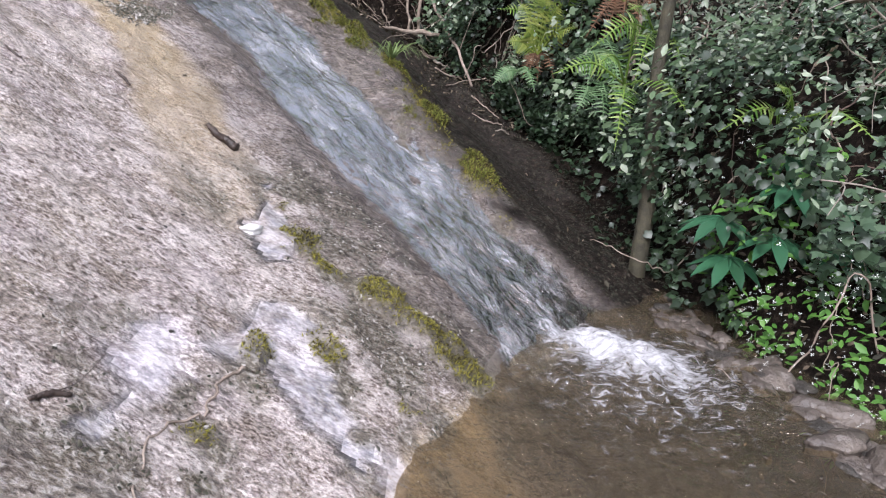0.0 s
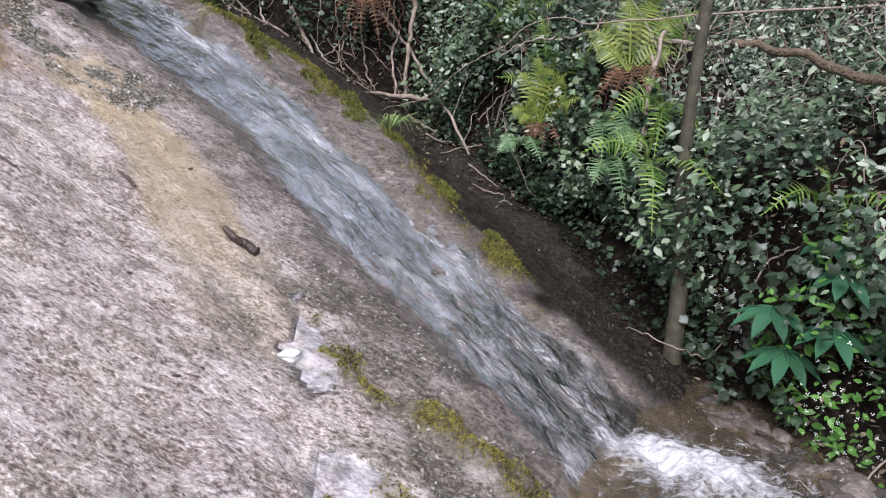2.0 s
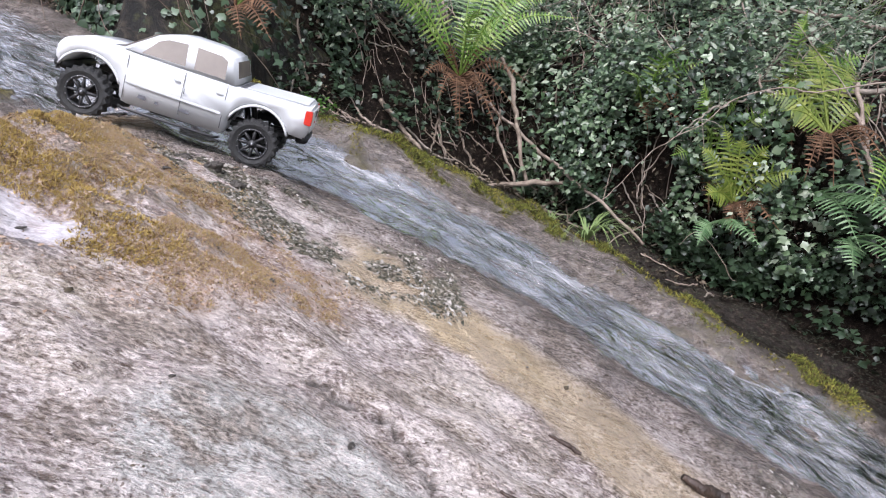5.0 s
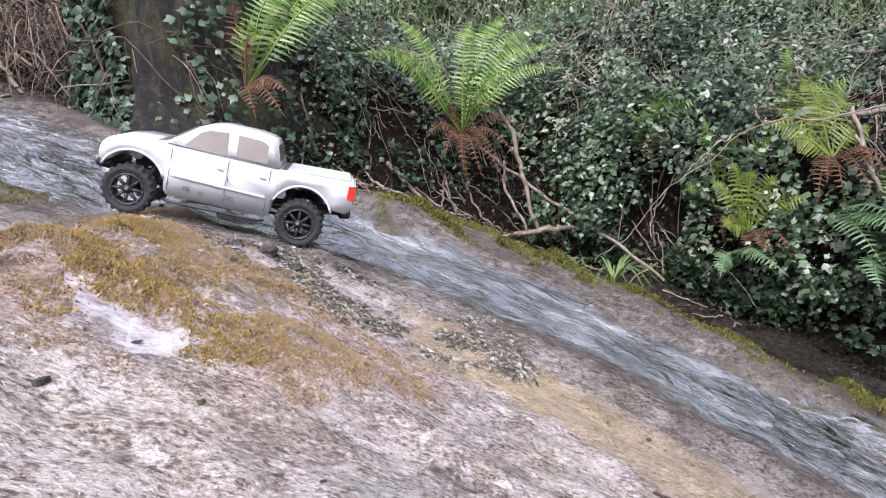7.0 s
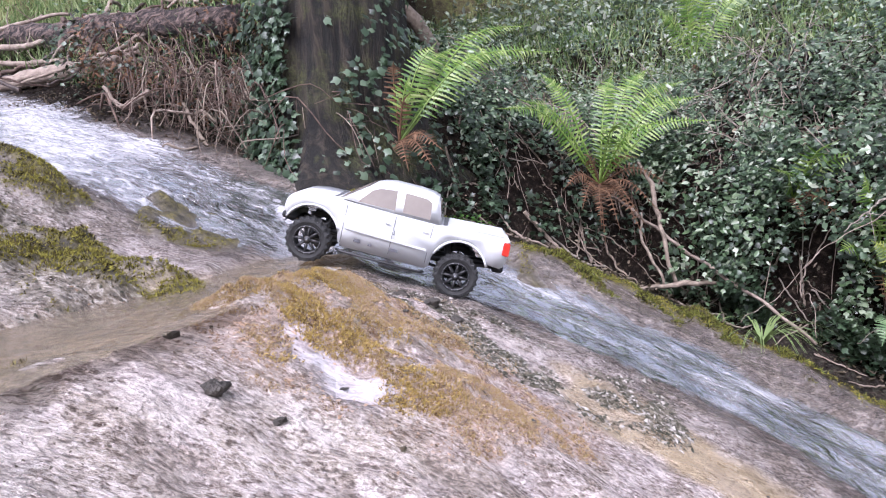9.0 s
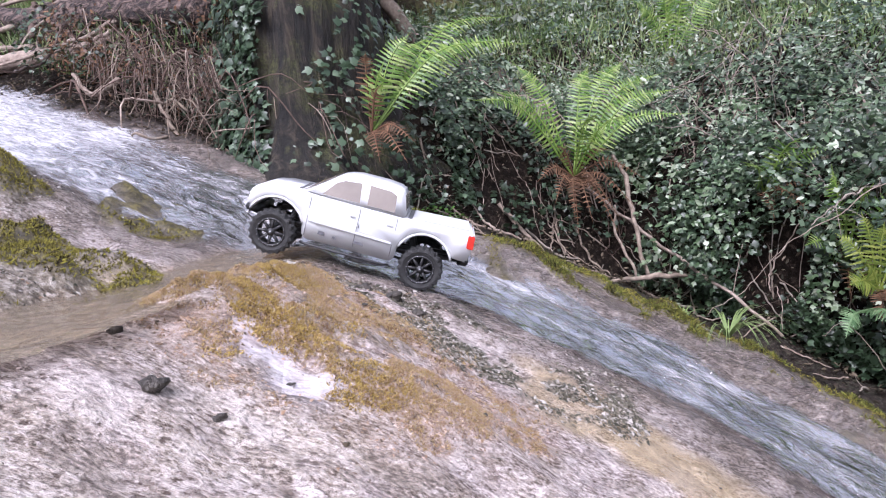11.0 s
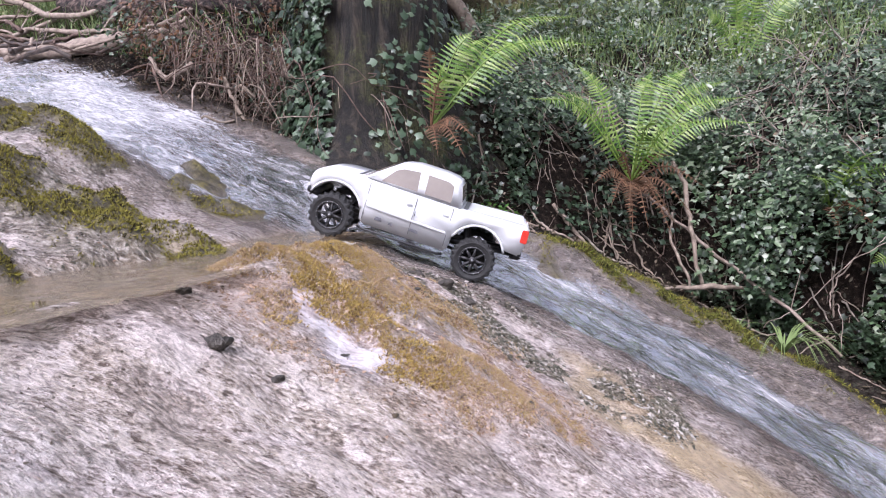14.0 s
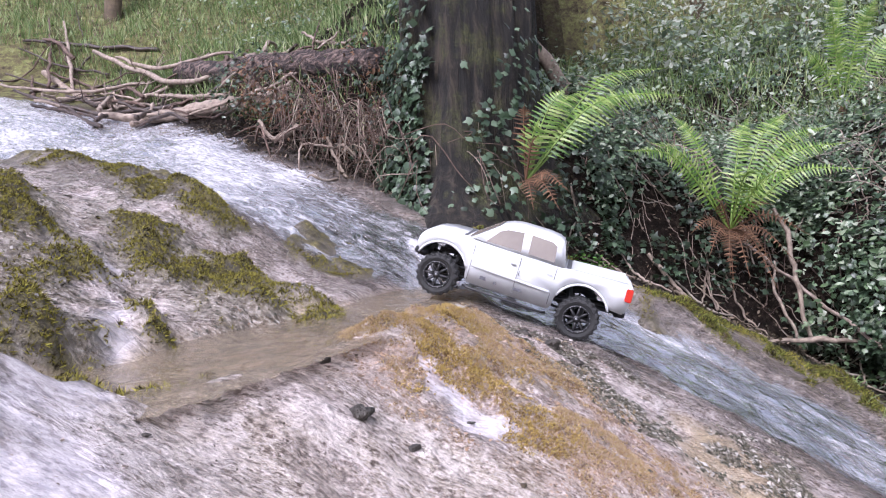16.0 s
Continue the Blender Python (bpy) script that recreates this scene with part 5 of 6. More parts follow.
leaf_cover("far_shrub_leaves", LEAF_OVAL, 12000, 3.0, 11.0, -9.0, 5.0, (0.05, 0.12), 0.6, GREY_LEAF, 119, "pale shrub leaves far up the slope", 0.2, 0.7, 0.9)
leaf_cover("trunk_foot_ivy", LEAF_IVY, 1500, -0.04, 0.42, -2.2, -0.85, (0.02, 0.05), 0.14, SHADED_IVY, 105, "ivy and small leaves below the big trunk", 0.4, 0.6, 0.14)
leaf_cover("stream_edge_leaves", LEAF_OVAL, 420, -0.22, 0.06, -1.5, -0.95, (0.018, 0.034), 0.05, CLOVER, 106, "low bright leaves along the mossy stream edge", 0.4, 0.35)
leaf_cover("leaf_litter", LEAF_OVAL, 11000, -0.25, 0.9, -3.2, 1.6, (0.010, 0.034), 0.03, LITTER, 107, "brown dead leaves lying on dark soil", 0.8, 0.7)
leaf_cover("hill_litter", LEAF_OVAL, 9000, 0.5, 7.0, -8.0, 4.0, (0.03, 0.07), 0.03, PALE_LITTER, 110, "pale dead leaves on the forest floor", 0.3, 0.6)
leaf_cover("tangle_litter", LEAF_OVAL, 2200, 0.0, 0.42, -2.7, -1.62, (0.014, 0.045), 0.24, DEAD_FERN, 125, "withered brown leaves caught in the root tangle", 0.3, 0.8)
leaf_cover("tangle_ivy", LEAF_IVY, 1100, 0.0, 0.5, -2.9, -1.6, (0.022, 0.045), 0.22, SHADED_IVY, 114, "ivy leaves among the root tangle", 0.4, 0.5)
leaf_cover("white_blossom", PETALS, 3600, 0.14, 0.9, 0.3, 1.9, (0.003, 0.0065), 0.24, PETAL, 108, "tiny white blossoms among the bank leaves", 0.4, 0.5, 0.25)
leaf_cover("clover_patch", LEAF_OVAL, 2200, 0.12, 0.5, 0.8, 1.5, (0.022, 0.052), 0.08, CLOVER, 109, "bright green low leaves on the pool bank", 0.4, 0.4, 0.0, lambda x, y, s: (y > 1.25) & (y < 1.85))


def grass_cover(name, n, lo, hi, x0, x1, length, seed, label):
    rng = np.random.default_rng(seed)
    x, y, s = bank_points(n, lo, hi, x0, x1, rng, 0.3)
    blade = ([(-0.03, 0, 0), (0.03, 0, 0), (0.02, 0.18, 0.6), (-0.02, 0.18, 0.6), (0, 0.5, 0.95)], [(0, 1, 2), (0, 2, 3), (3, 2, 4)])
    p = np.stack([x, y, ground_z(x, y, True)], 1)
    fr = frames_for(np.tile([0, 0, 1.0], (len(x), 1)), rng, 0.3)
    v, f = scatter_mesh(blade[0], blade[1], p, fr, rng.uniform(*length, len(x)))
    return tagged(new(name, fast_mesh(name, v, f, GRASS)), label, "grass", kind="stuff")


grass_cover("woodland_grass", 34000, 0.12, 8.0, -10.0, -1.6, (0.05, 0.15), 111, "thin pale grass on the forest floor")
grass_cover("far_grass", 60000, 1.6, 12.0, -9.0, 5.0, (0.07, 0.2), 113, "pale grass on the far forest floor")
grass_cover("slope_grass", 5000, 1.3, 6.0, -1.6, 4.0, (0.06, 0.15), 112, "thin grass on the wooded slope")


def moss_cover(name, n, box, keyed, size, material, seed, label):
    rng = np.random.default_rng(seed)
    x, y = rng.uniform(box[0], box[1], n), rng.uniform(box[2], box[3], n)
    m = masks(x, y)
    ok = keyed(m, x, y) > rng.uniform(0.15, 1, n)
    x, y = x[ok], y[ok]
    p = np.stack([x, y, ground_z(x, y) - 0.001], 1)
    v, f = scatter_mesh(TUFT[0], TUFT[1], p, frames_for(ground_normal(x, y), rng, 1.1), rng.uniform(size[0], size[1], len(x)))
    return tagged(new(name, fast_mesh(name, v, f, material)), label, "moss", kind="stuff")


moss_cover("moss_cover", 600000, (-3.0, 0.4, 0.7, 3.5), lambda m, x, y: 1.3 * m["moss"] * (1 - m["mound"]) * (1 - m["channel"]), (0.005, 0.013), MOSS, 121, "olive and yellow moss cushions on the rock")
moss_cover("edge_moss", 160000, (-1.55, 0.25, 2.1, 3.45), lambda m, x, y: 1.2 * m["moss"] * (1 - m["mound"]) * (1 - m["channel"]) * smooth(-0.4, 0.3, vnoise(x, y, 0.08, 52, 3)), (0.007, 0.022), LIP_MOSS, 123, "green grassy moss along the stream edge")
moss_cover("golden_moss", 150000, (-1.9, -1.25, 1.65, 2.35), lambda m, x, y: 1.1 * m["gold"] * (1 - m["pond"]) * (1 - m["pale"]) * smooth(-0.35, 0.2, vnoise(x, y, 0.05, 38, 3)), (0.0035, 0.009), GOLD_MOSS, 124, "bushy golden-olive moss crowning the rock lip")
moss_cover("rusty_moss", 420000, (-1.95, -1.1, 1.6, 2.5), lambda m, x, y: np.maximum(1.25 * m["mound"] * smooth(-0.45, 0.25, vnoise(x, y, 0.07, 25, 4)) * smooth(-0.7, 0.0, vnoise(x, y, 0.025, 27, 2)), 0.6 * m["rust"] * smooth(-0.1, 0.3, vnoise(x, y, 0.05, 26, 3))) * (1 - m["pond"]) * (1 - m["pale"]), (0.003, 0.0072), RUSTY, 122, "rust-brown and golden moss on the rock lip")


def grit_cover(name, n, box, keyed, size, material, seed, label):
    """Small angular crumbs lying loose or grown fast on the rock."""
    rng = np.random.default_rng(seed)
    x, y = rng.uniform(box[0], box[1], n), rng.uniform(box[2], box[3], n)
    ok = keyed(masks(x, y), x, y) > rng.uniform(0.1, 1, n)
    x, y = x[ok], y[ok]
    crumb = ([(1, 0, 0), (0.2, 0.55, 0.06), (-0.9, 0.15, 0), (-0.3, -0.5, 0), (0.1, 0.05, 0.17)], [(0, 1, 4), (1, 2, 4), (2, 3, 4), (3, 0, 4)])
    p = np.stack([x, y, ground_z(x, y) - 0.0005], 1)
    v, f = scatter_mesh(crumb[0], crumb[1], p, frames_for(ground_normal(x, y), rng, 0.3), size[0] + (size[1] - size[0]) * rng.uniform(0, 1, len(x)) ** 1.5)
    me = fast_mesh(name, v, f, material)
    me.polygons.foreach_set("use_smooth", np.zeros(len(me.polygons), bool))
    return tagged(new(name, me), label, "grit", kind="stuff")


bare = lambda m: (1 - m["beyond"]) * (1 - m["channel"]) * (1 - m["pond"]) * (1 - m["moss"]) * smooth(-0.1, -0.3, m["bank"])
grit_cover("rock_crumbs", 190000, (-2.6, 0.35, 0.6, 2.9), lambda m, x, y: bare(m) * (1 - 0.6 * m["sky_film"]) * (1 - 0.35 * m["sand"]) * (1 - 0.4 * m["wet"]) * (1 - 0.85 * m["lichen"]) * (1 - 0.7 * m["gold"]) * smooth(-0.45, 0.4, vnoise(x, y, 0.16, 51, 3)), (0.001, 0.0042), GRIT, 141, "pinkish white and brown crumbs on the rock")
grit_cover("rusty_crumbs", 70000, (-2.05, -1.0, 1.35, 2.6), lambda m, x, y: 1.2 * m["rust"] * bare(m) * (1 - m["pale"]), (0.0015, 0.006), RUST_CRUMB, 143, "rust-brown flakes round the golden moss")
grit_cover("shaded_soil_crumbs", 60000, (-1.0, 0.95, 1.5, 3.7), lambda m, x, y: m["beyond"] * smooth(0.12, 0.0, m["bank"]) * (1 - m["channel"]), (0.002, 0.009), SHADED_SOIL_CRUMB, 144, "crumbly soil and grit, darkened to hold the shade at the bank foot")
grit_cover("stream_edge_pebbles", 26000, (-1.58, -0.85, 2.02, 2.46), lambda m, x, y: 1.3 * m["lichen"] * (1 - m["gold"]) * (1 - m["pond"]) * (1 - 0.7 * m["channel"]), (0.003, 0.011), CRUST, 145, "dark and pale grit crusted along the water edge")
grit_cover("dark_crust", 120000, (-2.7, 0.25, 0.7, 2.9), lambda m, x, y: m["lichen"] * bare(m) * (1 - m["sky_film"]), (0.002, 0.008), CRUST, 142, "dark knobbly crust beside the water")


def frond(base, tip, width, parent, material, seed, sag=0.18, label=""):
    """One fern frond: a curved midrib with tapering toothed leaflets on both sides."""
    b, t = np.array(base, float), np.array(tip, float)
    rng = np.random.default_rng(seed)
    L = np.linalg.norm(t - b)
    mid = (b + t) / 2 + np.array([0, 0, sag * L])
    pts = curve_points([b, mid, t], 30)
    v, f = tube(pts, [0.005, 0.003, 0.001], 5)
    pieces = [(v, f)]
    tan = np.gradient(pts, axis=0)
    tan /= np.linalg.norm(tan, axis=1)[:, None]
    face = np.array([rng.normal(0, 0.12), -0.72 + rng.normal(0, 0.12), 0.62])
    n = int(np.clip(L / 0.0185, 15, 36))
    for k in range(n):
        q = 0.16 + 0.83 * k / (n - 1)
        i = q * 29
        p = pts[int(i)] + (pts[min(int(i) + 1, 29)] - pts[int(i)]) * (i - int(i))
        d = tan[int(i)]
        side = np.cross(d, face)
        side /= np.linalg.norm(side) + 1e-6
        upn = np.cross(side, d)
        w = 0.74 * width * (math.sin(math.pi * min(1, (q - 0.05) * 0.62 + 0.36)) ** 1.2) * rng.uniform(0.88, 1.08) * min(1, (1.02 - q) * 3.5) * min(1, 0.45 + (q - 0.1) * 2.6)
        for s in (-1, 1):
            g = side * s + d * 0.22 + upn * rng.uniform(-0.2, 0.12)
            g /= np.linalg.norm(g)
            h = np.cross(upn, g)
            h /= np.linalg.norm(h)
            c, teeth = 0.0082 * (0.5 + w / 0.16), 5
            vv, ff = [p], []
            for j in range(teeth):
                u = (j + 0.5) / teeth
                cen = p + g * w * u + upn * (-0.22 * w * u * u)
                ww = c * (1 - 0.75 * u)
                vv += [cen - h * ww + g * w * 0.05, cen + h * ww + g * w * 0.05, p + g * w * (j + 1) / teeth - h * ww * 0.55 + upn * (-0.22 * w * ((j + 1) / teeth) ** 2), p + g * w * (j + 1) / teeth + h * ww * 0.55 + upn * (-0.22 * w * ((j + 1) / teeth) ** 2)]
                if j == 0:
                    ff.append((0, 1, 2))
                else:
                    o = 4 * j - 1
                    ff.append((o, 4 * j + 1, 4 * j + 2, o + 1))
                ff.append((4 * j + 1, 4 * j + 3, 4 * j + 4, 4 * j + 2))
            pieces.append((vv, ff))
    v, f = join(pieces)
    o = np.array(parent.matrix_world.translation)
    return sub("frond", [np.array(q) - o for q in v], f, material, parent, label)


def fern(base, tips, width, label, dead=(), seed=0, sag=0.18, shift=(0, 0, 0), green=None):
    base = np.array(base) + shift
    tips, dead = [np.array(q) + shift for q in tips], [np.array(q) + shift for q in dead]
    root = empty("fern", pose(*base), label, "fern")
    bpy.context.view_layer.update()
    for k, tip in enumerate(tips):
        frond(base, tip, width * (0.85 + 0.3 * ((k * 7 + seed) % 5) / 5), root, green or FERN, seed * 50 + k, sag)
    for k, tip in enumerate(dead):
        frond(base, tip, width * 0.6, root, DEAD_FERN, seed * 50 + 30 + k, 0.25, "withered rust-brown frond")
    return root


fern((-0.36, 3.79, 1.70), [(-0.875, 3.5, 2.06), (-0.75, 3.6, 2.10), (-0.58, 3.85, 2.25), (-0.18, 3.95, 2.22), (0.012, 3.95, 2.23), (0.156, 3.88, 2.14), (0.175, 3.78, 2.05), (0.142, 3.62, 1.92), (-0.36, 3.44, 1.95), (-0.2, 3.46, 1.93)], 0.09,
     "large bright green fern with an arching crown", [(-0.5, 3.66, 1.6), (-0.36, 3.6, 1.5), (-0.16, 3.62, 1.55), (-0.26, 3.58, 1.45), (-0.44, 3.6, 1.52), (-0.2, 3.7, 1.5), (-0.4, 3.68, 1.44), (-0.56, 3.7, 1.7), (-0.08, 3.66, 1.66), (-0.46, 3.68, 1.84), (-0.3, 3.6, 1.62), (-0.24, 3.62, 1.8)], 1, 0.2)
fern((-1.27, 3.42, 1.96), [(-0.60, 3.72, 2.42), (-0.56, 3.58, 2.27), (-0.72, 3.5, 2.28), (-1.08, 3.42, 2.32), (-0.98, 3.58, 2.33), (-1.2, 3.3, 2.2)], 0.098,
     "green fern at the foot of the mossy trunk", [(-1.26, 3.36, 2.25), (-1.16, 3.28, 1.83), (-1.26, 3.27, 1.84), (-1.22, 3.3, 2.12), (-1.12, 3.3, 1.9)], 2)
fern((0.72, 2.42, 1.1), [(0.63, 2.08, 0.93), (0.45, 2.3, 1.12), (0.54, 2.12, 1.16), (0.85, 2.1, 1.04), (0.66, 2.2, 1.3)], 0.075, "drooping fern over the dark bank", [], 3, shift=(-0.09, -0.12, 0.05))
fern((0.58, 3.3, 1.2), [(0.42, 3.08, 1.42), (0.56, 3.12, 1.52), (0.72, 3.1, 1.48), (0.32, 3.18, 1.32), (0.5, 3.25, 1.6)], 0.09, "yellow-green fern with rusty base", [(0.55, 3.1, 1.08), (0.68, 3.1, 1.1), (0.45, 3.12, 1.1)], 4, shift=(-0.09, -0.12, 0.05))
fern((0.98, 3.35, 1.38), [(0.78, 3.12, 1.62), (0.95, 3.1, 1.72), (1.16, 3.14, 1.66), (1.3, 3.25, 1.55), (0.7, 3.2, 1.5), (1.0, 3.3, 1.85)], 0.1, "yellow-green fern above withered brown fronds", [(0.8, 3.1, 1.2), (0.95, 3.05, 1.2), (1.12, 3.1, 1.22), (0.88, 3.08, 1.3), (1.05, 3.1, 1.3)], 5, shift=(-0.09, -0.12, 0.05))
fern((0.88, 2.74, 1.28), [(0.76, 2.46, 1.08), (0.62, 2.58, 1.2), (0.92, 2.4, 1.12), (0.72, 2.55, 1.34)], 0.08, "drooping green fern on the bank", [], 6, shift=(-0.09, -0.12, 0.05))
fern((1.16, 2.12, 1.06), [(0.9, 2.02, 1.02), (1.04, 1.84, 1.0), (1.0, 1.95, 1.15), (1.25, 1.85, 1.05)], 0.07, "small fern among the bank leaves", [], 7, shift=(-0.09, -0.12, 0.05))
fern((0.8, 5.0, 2.35), [(0.45, 4.8, 2.72), (0.65, 4.78, 2.95), (0.95, 4.8, 2.98), (1.2, 4.85, 2.8), (0.8, 4.95, 3.1)], 0.12, "tall fern up on the slope", [(0.7, 4.8, 2.25)], 8)
fern((0.42, 3.55, 1.5), [(0.25, 3.35, 1.62), (0.45, 3.3, 1.72), (0.62, 3.38, 1.66)], 0.09, "fern on the bank top", [(0.5, 3.35, 1.38), (0.62, 3.4, 1.45), (0.36, 3.4, 1.4)], 9, shift=(-0.09, -0.12, 0.05))

OUT = (-0.03, -0.05, 0.02)
fern((0.44, 2.977, 1.174), [(0.337, 3.05, 1.39), (0.374, 2.95, 1.28), (0.446, 2.95, 1.42), (0.502, 2.88, 1.39), (0.56, 2.8, 1.3), (0.402, 3.0, 1.46), (0.3, 2.95, 1.22)], 0.085, "yellow-green fern with rusty lower fronds", [(0.377, 2.9, 1.08), (0.435, 2.84, 1.07), (0.493, 2.8, 1.1), (0.4, 2.86, 1.12)], 10, shift=OUT, green=YELLOW_FERN)
fern((0.756, 2.892, 1.406), [(0.684, 3.1, 1.62), (0.6, 2.96, 1.5), (0.82, 3.2, 1.7), (0.95, 3.2, 1.73), (1.0, 3.05, 1.65), (0.922, 2.86, 1.5), (0.58, 3.02, 1.56), (0.74, 3.0, 1.72)], 0.1, "tall yellow-green fern above red-brown withered fronds", [(0.597, 2.82, 1.26), (0.645, 2.74, 1.24), (0.694, 2.66, 1.26), (0.755, 2.62, 1.3), (0.628, 2.8, 1.33), (0.757, 2.7, 1.35), (0.84, 2.7, 1.36)], 11, shift=OUT, green=YELLOW_FERN)
fern((0.635, 2.807, 1.218), [(0.666, 2.291, 1.009), (0.652, 2.385, 1.063), (0.655, 2.5, 1.2), (0.58, 2.55, 1.08)], 0.085, "drooping grey-green fern hanging over ivy", [], 12, shift=OUT, green=BLUE_FERN)
fern((0.632, 2.649, 1.091), [(0.622, 2.36, 0.95), (0.627, 2.42, 1.06), (0.55, 2.54, 1.0)], 0.07, "drooping grey-green fern hanging over ivy", [], 13, shift=OUT, green=BLUE_FERN)
fern((0.375, 2.998, 1.106), [(0.423, 2.78, 1.04), (0.404, 2.83, 1.09), (0.26, 2.93, 1.04)], 0.06, "small grey-green fern on the bank", [], 14, shift=OUT, green=BLUE_FERN)


def palmate_plant():
    base = (0.98, 1.9, 0.74)
    root = empty("palmate_plant", pose(*base), "dark green plant with large fingered leaves", "plant")
    rng = np.random.default_rng(5)
    for k, (tx, ty, tz) in enumerate(((0.8, 1.74, 0.86), (0.83, 1.7, 0.76), (0.96, 1.72, 0.97), (1.06, 1.76, 0.94), (1.1, 1.7, 0.82), (0.92, 1.66, 0.84), (1.0, 1.85, 1.02))):
        top = np.array([tx, ty, tz]) - np.array(base)
        pieces = [tube(curve_points([(0, 0, 0), top * 0.6 + np.array([0, 0, 0.03]), top], 8), 0.003, 5)]
        lead = math.atan2(top[1], top[0])
        for j in range(7):
            a = lead + radians(-105 + 35 * j)
            L = 0.125 * (1 - 0.25 * abs(j - 3) / 3)
            d, s = np.array([math.cos(a), math.sin(a), -0.12]), np.array([-math.sin(a), math.cos(a), 0])
            vv, ff = [], []
            for u, w in ((0.02, 0.004), (0.25, 0.014), (0.5, 0.02), (0.75, 0.015), (1.0, 0.001)):
                c = top + d * L * u + np.array([0, 0, -0.35 * L * u * u])
                vv += [c - s * w + np.array([0, 0, 0.005]), c, c + s * w + np.array([0, 0, 0.005])]
            for u in range(4):
                ff += [(3 * u, 3 * u + 1, 3 * u + 4, 3 * u + 3), (3 * u + 1, 3 * u + 2, 3 * u + 5, 3 * u + 4)]
            pieces.append((vv, ff))
        v, f = join(pieces)
        sub("leaf", v, f, DARK_LEAF, root)


palmate_plant()


def grass_tuft(x, y, n, length, seed, lean=(0.6, -0.3)):
    z = gz(x, y)
    root = empty("grass_tuft", pose(x, y, z), "arching pale green grass tuft on the mossy edge", "grass")
    rng = np.random.default_rng(seed)
    for k in range(n):
        a, L = rng.uniform(0, 6.28), rng.uniform(0.6, 1.1) * length
        way = np.array([math.cos(a) + lean[0], math.sin(a) + lean[1], 0])
        way /= np.linalg.norm(way)
        s = np.array([-way[1], way[0], 0]) * 0.0035
        vv, ff = [], []
        for u in np.linspace(0, 1, 7):
            c = way * L * (0.75 * u) + np.array([0, 0, L * (0.95 * u - 0.85 * u * u)])
            vv += [c - s * (1 - 0.9 * u), c + s * (1 - 0.9 * u)]
        for u in range(6):
            ff.append((2 * u, 2 * u + 1, 2 * u + 3, 2 * u + 2))
        sub("blade", vv, ff, GRASS, root)


grass_tuft(-0.2, 2.88, 34, 0.3, 1)
grass_tuft(-0.2, 3.18, 16, 0.15, 2)

# ivy climbing the trunk
def trunk_ivy():
    rng = np.random.default_rng(9)
    n = 3000
    a = np.concatenate([rng.normal(-2.35, 0.42, 3 * n // 4), rng.normal(-1.2, 0.7, n - 3 * n // 4)])
    h = np.where(rng.uniform(0, 1, n) < 0.5, rng.uniform(-0.1, 0.7, n), rng.uniform(0.0, 2.6, n))
    keep = (vnoise(a, h * 0.6, 0.35, 55, 2) > 0.05) | (h < 0.12) | ((a < -2.0) & (vnoise(a, h, 0.25, 56, 2) > -0.25))
    a, h = a[keep], h[keep]
    r = 0.315 + 0.17 * np.exp(-np.maximum(h, 0) / 0.16) + rng.uniform(0.0, 0.05, len(a))
    p = np.stack([-1.5 + r * np.cos(a) + 0.03 * h, 3.76 + 0.9 * r * np.sin(a), 1.85 + h], 1)
    out = np.stack([np.cos(a), np.sin(a), np.full(len(a), 0.5)], 1)
    v, f = scatter_mesh(LEAF_IVY[0], LEAF_IVY[1], p, frames_for(out, rng, 0.35), rng.uniform(0.018, 0.05, len(a)))
    tagged(new("trunk_ivy", fast_mesh("trunk_ivy", v, f, IVY)), "ivy leaves clinging to the mossy trunk", "ivy", kind="stuff")


trunk_ivy()

# ---- dead wood, roots and stones ----
def stick(name, points, radii, material, label, category="branch", group="", seed=0, twigs=0, sides=7):
    p = np.array(points, float)
    root = empty(name, pose(*p[0]), label, category, group)
    c = curve_points(p - p[0], 8 + 5 * len(p))
    jit = np.random.default_rng(seed + 900).normal(0, 1, c.shape)
    jit[1:-1] = (jit[:-2] + 2 * jit[1:-1] + jit[2:]) / 3
    jit[0] = 0
    c = c + jit * min(0.006, 0.012 * np.linalg.norm(p[-1] - p[0]))
    rr = [radii, radii * 0.6] if np.isscalar(radii) else radii
    sub("stem", *tube(c, rr, sides, 0.14, seed), material, root)
    rng = np.random.default_rng(seed + 400)
    for k in range(twigs):
        q = c[rng.integers(len(c) // 4, len(c))]
        d = rng.normal(0, 1, 3)
        d /= np.linalg.norm(d)
        L = rng.uniform(0.06, 0.2)
        sub("side_twig", *tube(curve_points([q, q + d * L * 0.5 + rng.normal(0, 0.01, 3), q + d * L + np.array([0, 0, 0.02])], 8), [rr[0] * 0.35, rr[0] * 0.12], 5, 0.1, k), material, root)
    return root


def grounded(pts, lift):
    return [(x, y, gz(x, y) + lift) for x, y in pts]


stick("fallen_twig", [(-0.28, 3.86, 1.64), (-0.1, 3.76, 1.45), (0.04, 3.42, 1.23), (0.16, 3.1, 1.03)], [0.007, 0.008, 0.006], TWIG, "long pale fallen twig leaning on the bank", seed=1, twigs=2)
stick("root", [(-0.12, 3.9, 1.78), (-0.1, 3.82, 1.66), (-0.12, 3.72, 1.48), (-0.13, 3.62, 1.23)], [0.008, 0.012, 0.010, 0.009], PALE_WOOD, "bleached root hanging down the bank", "root", seed=2)
stick("root", [(-0.17, 3.8, 1.55), (-0.2, 3.74, 1.42), (-0.17, 3.62, 1.23)], [0.004, 0.007, 0.006], PALE_WOOD, "bleached root hanging down the bank", "root", seed=3)
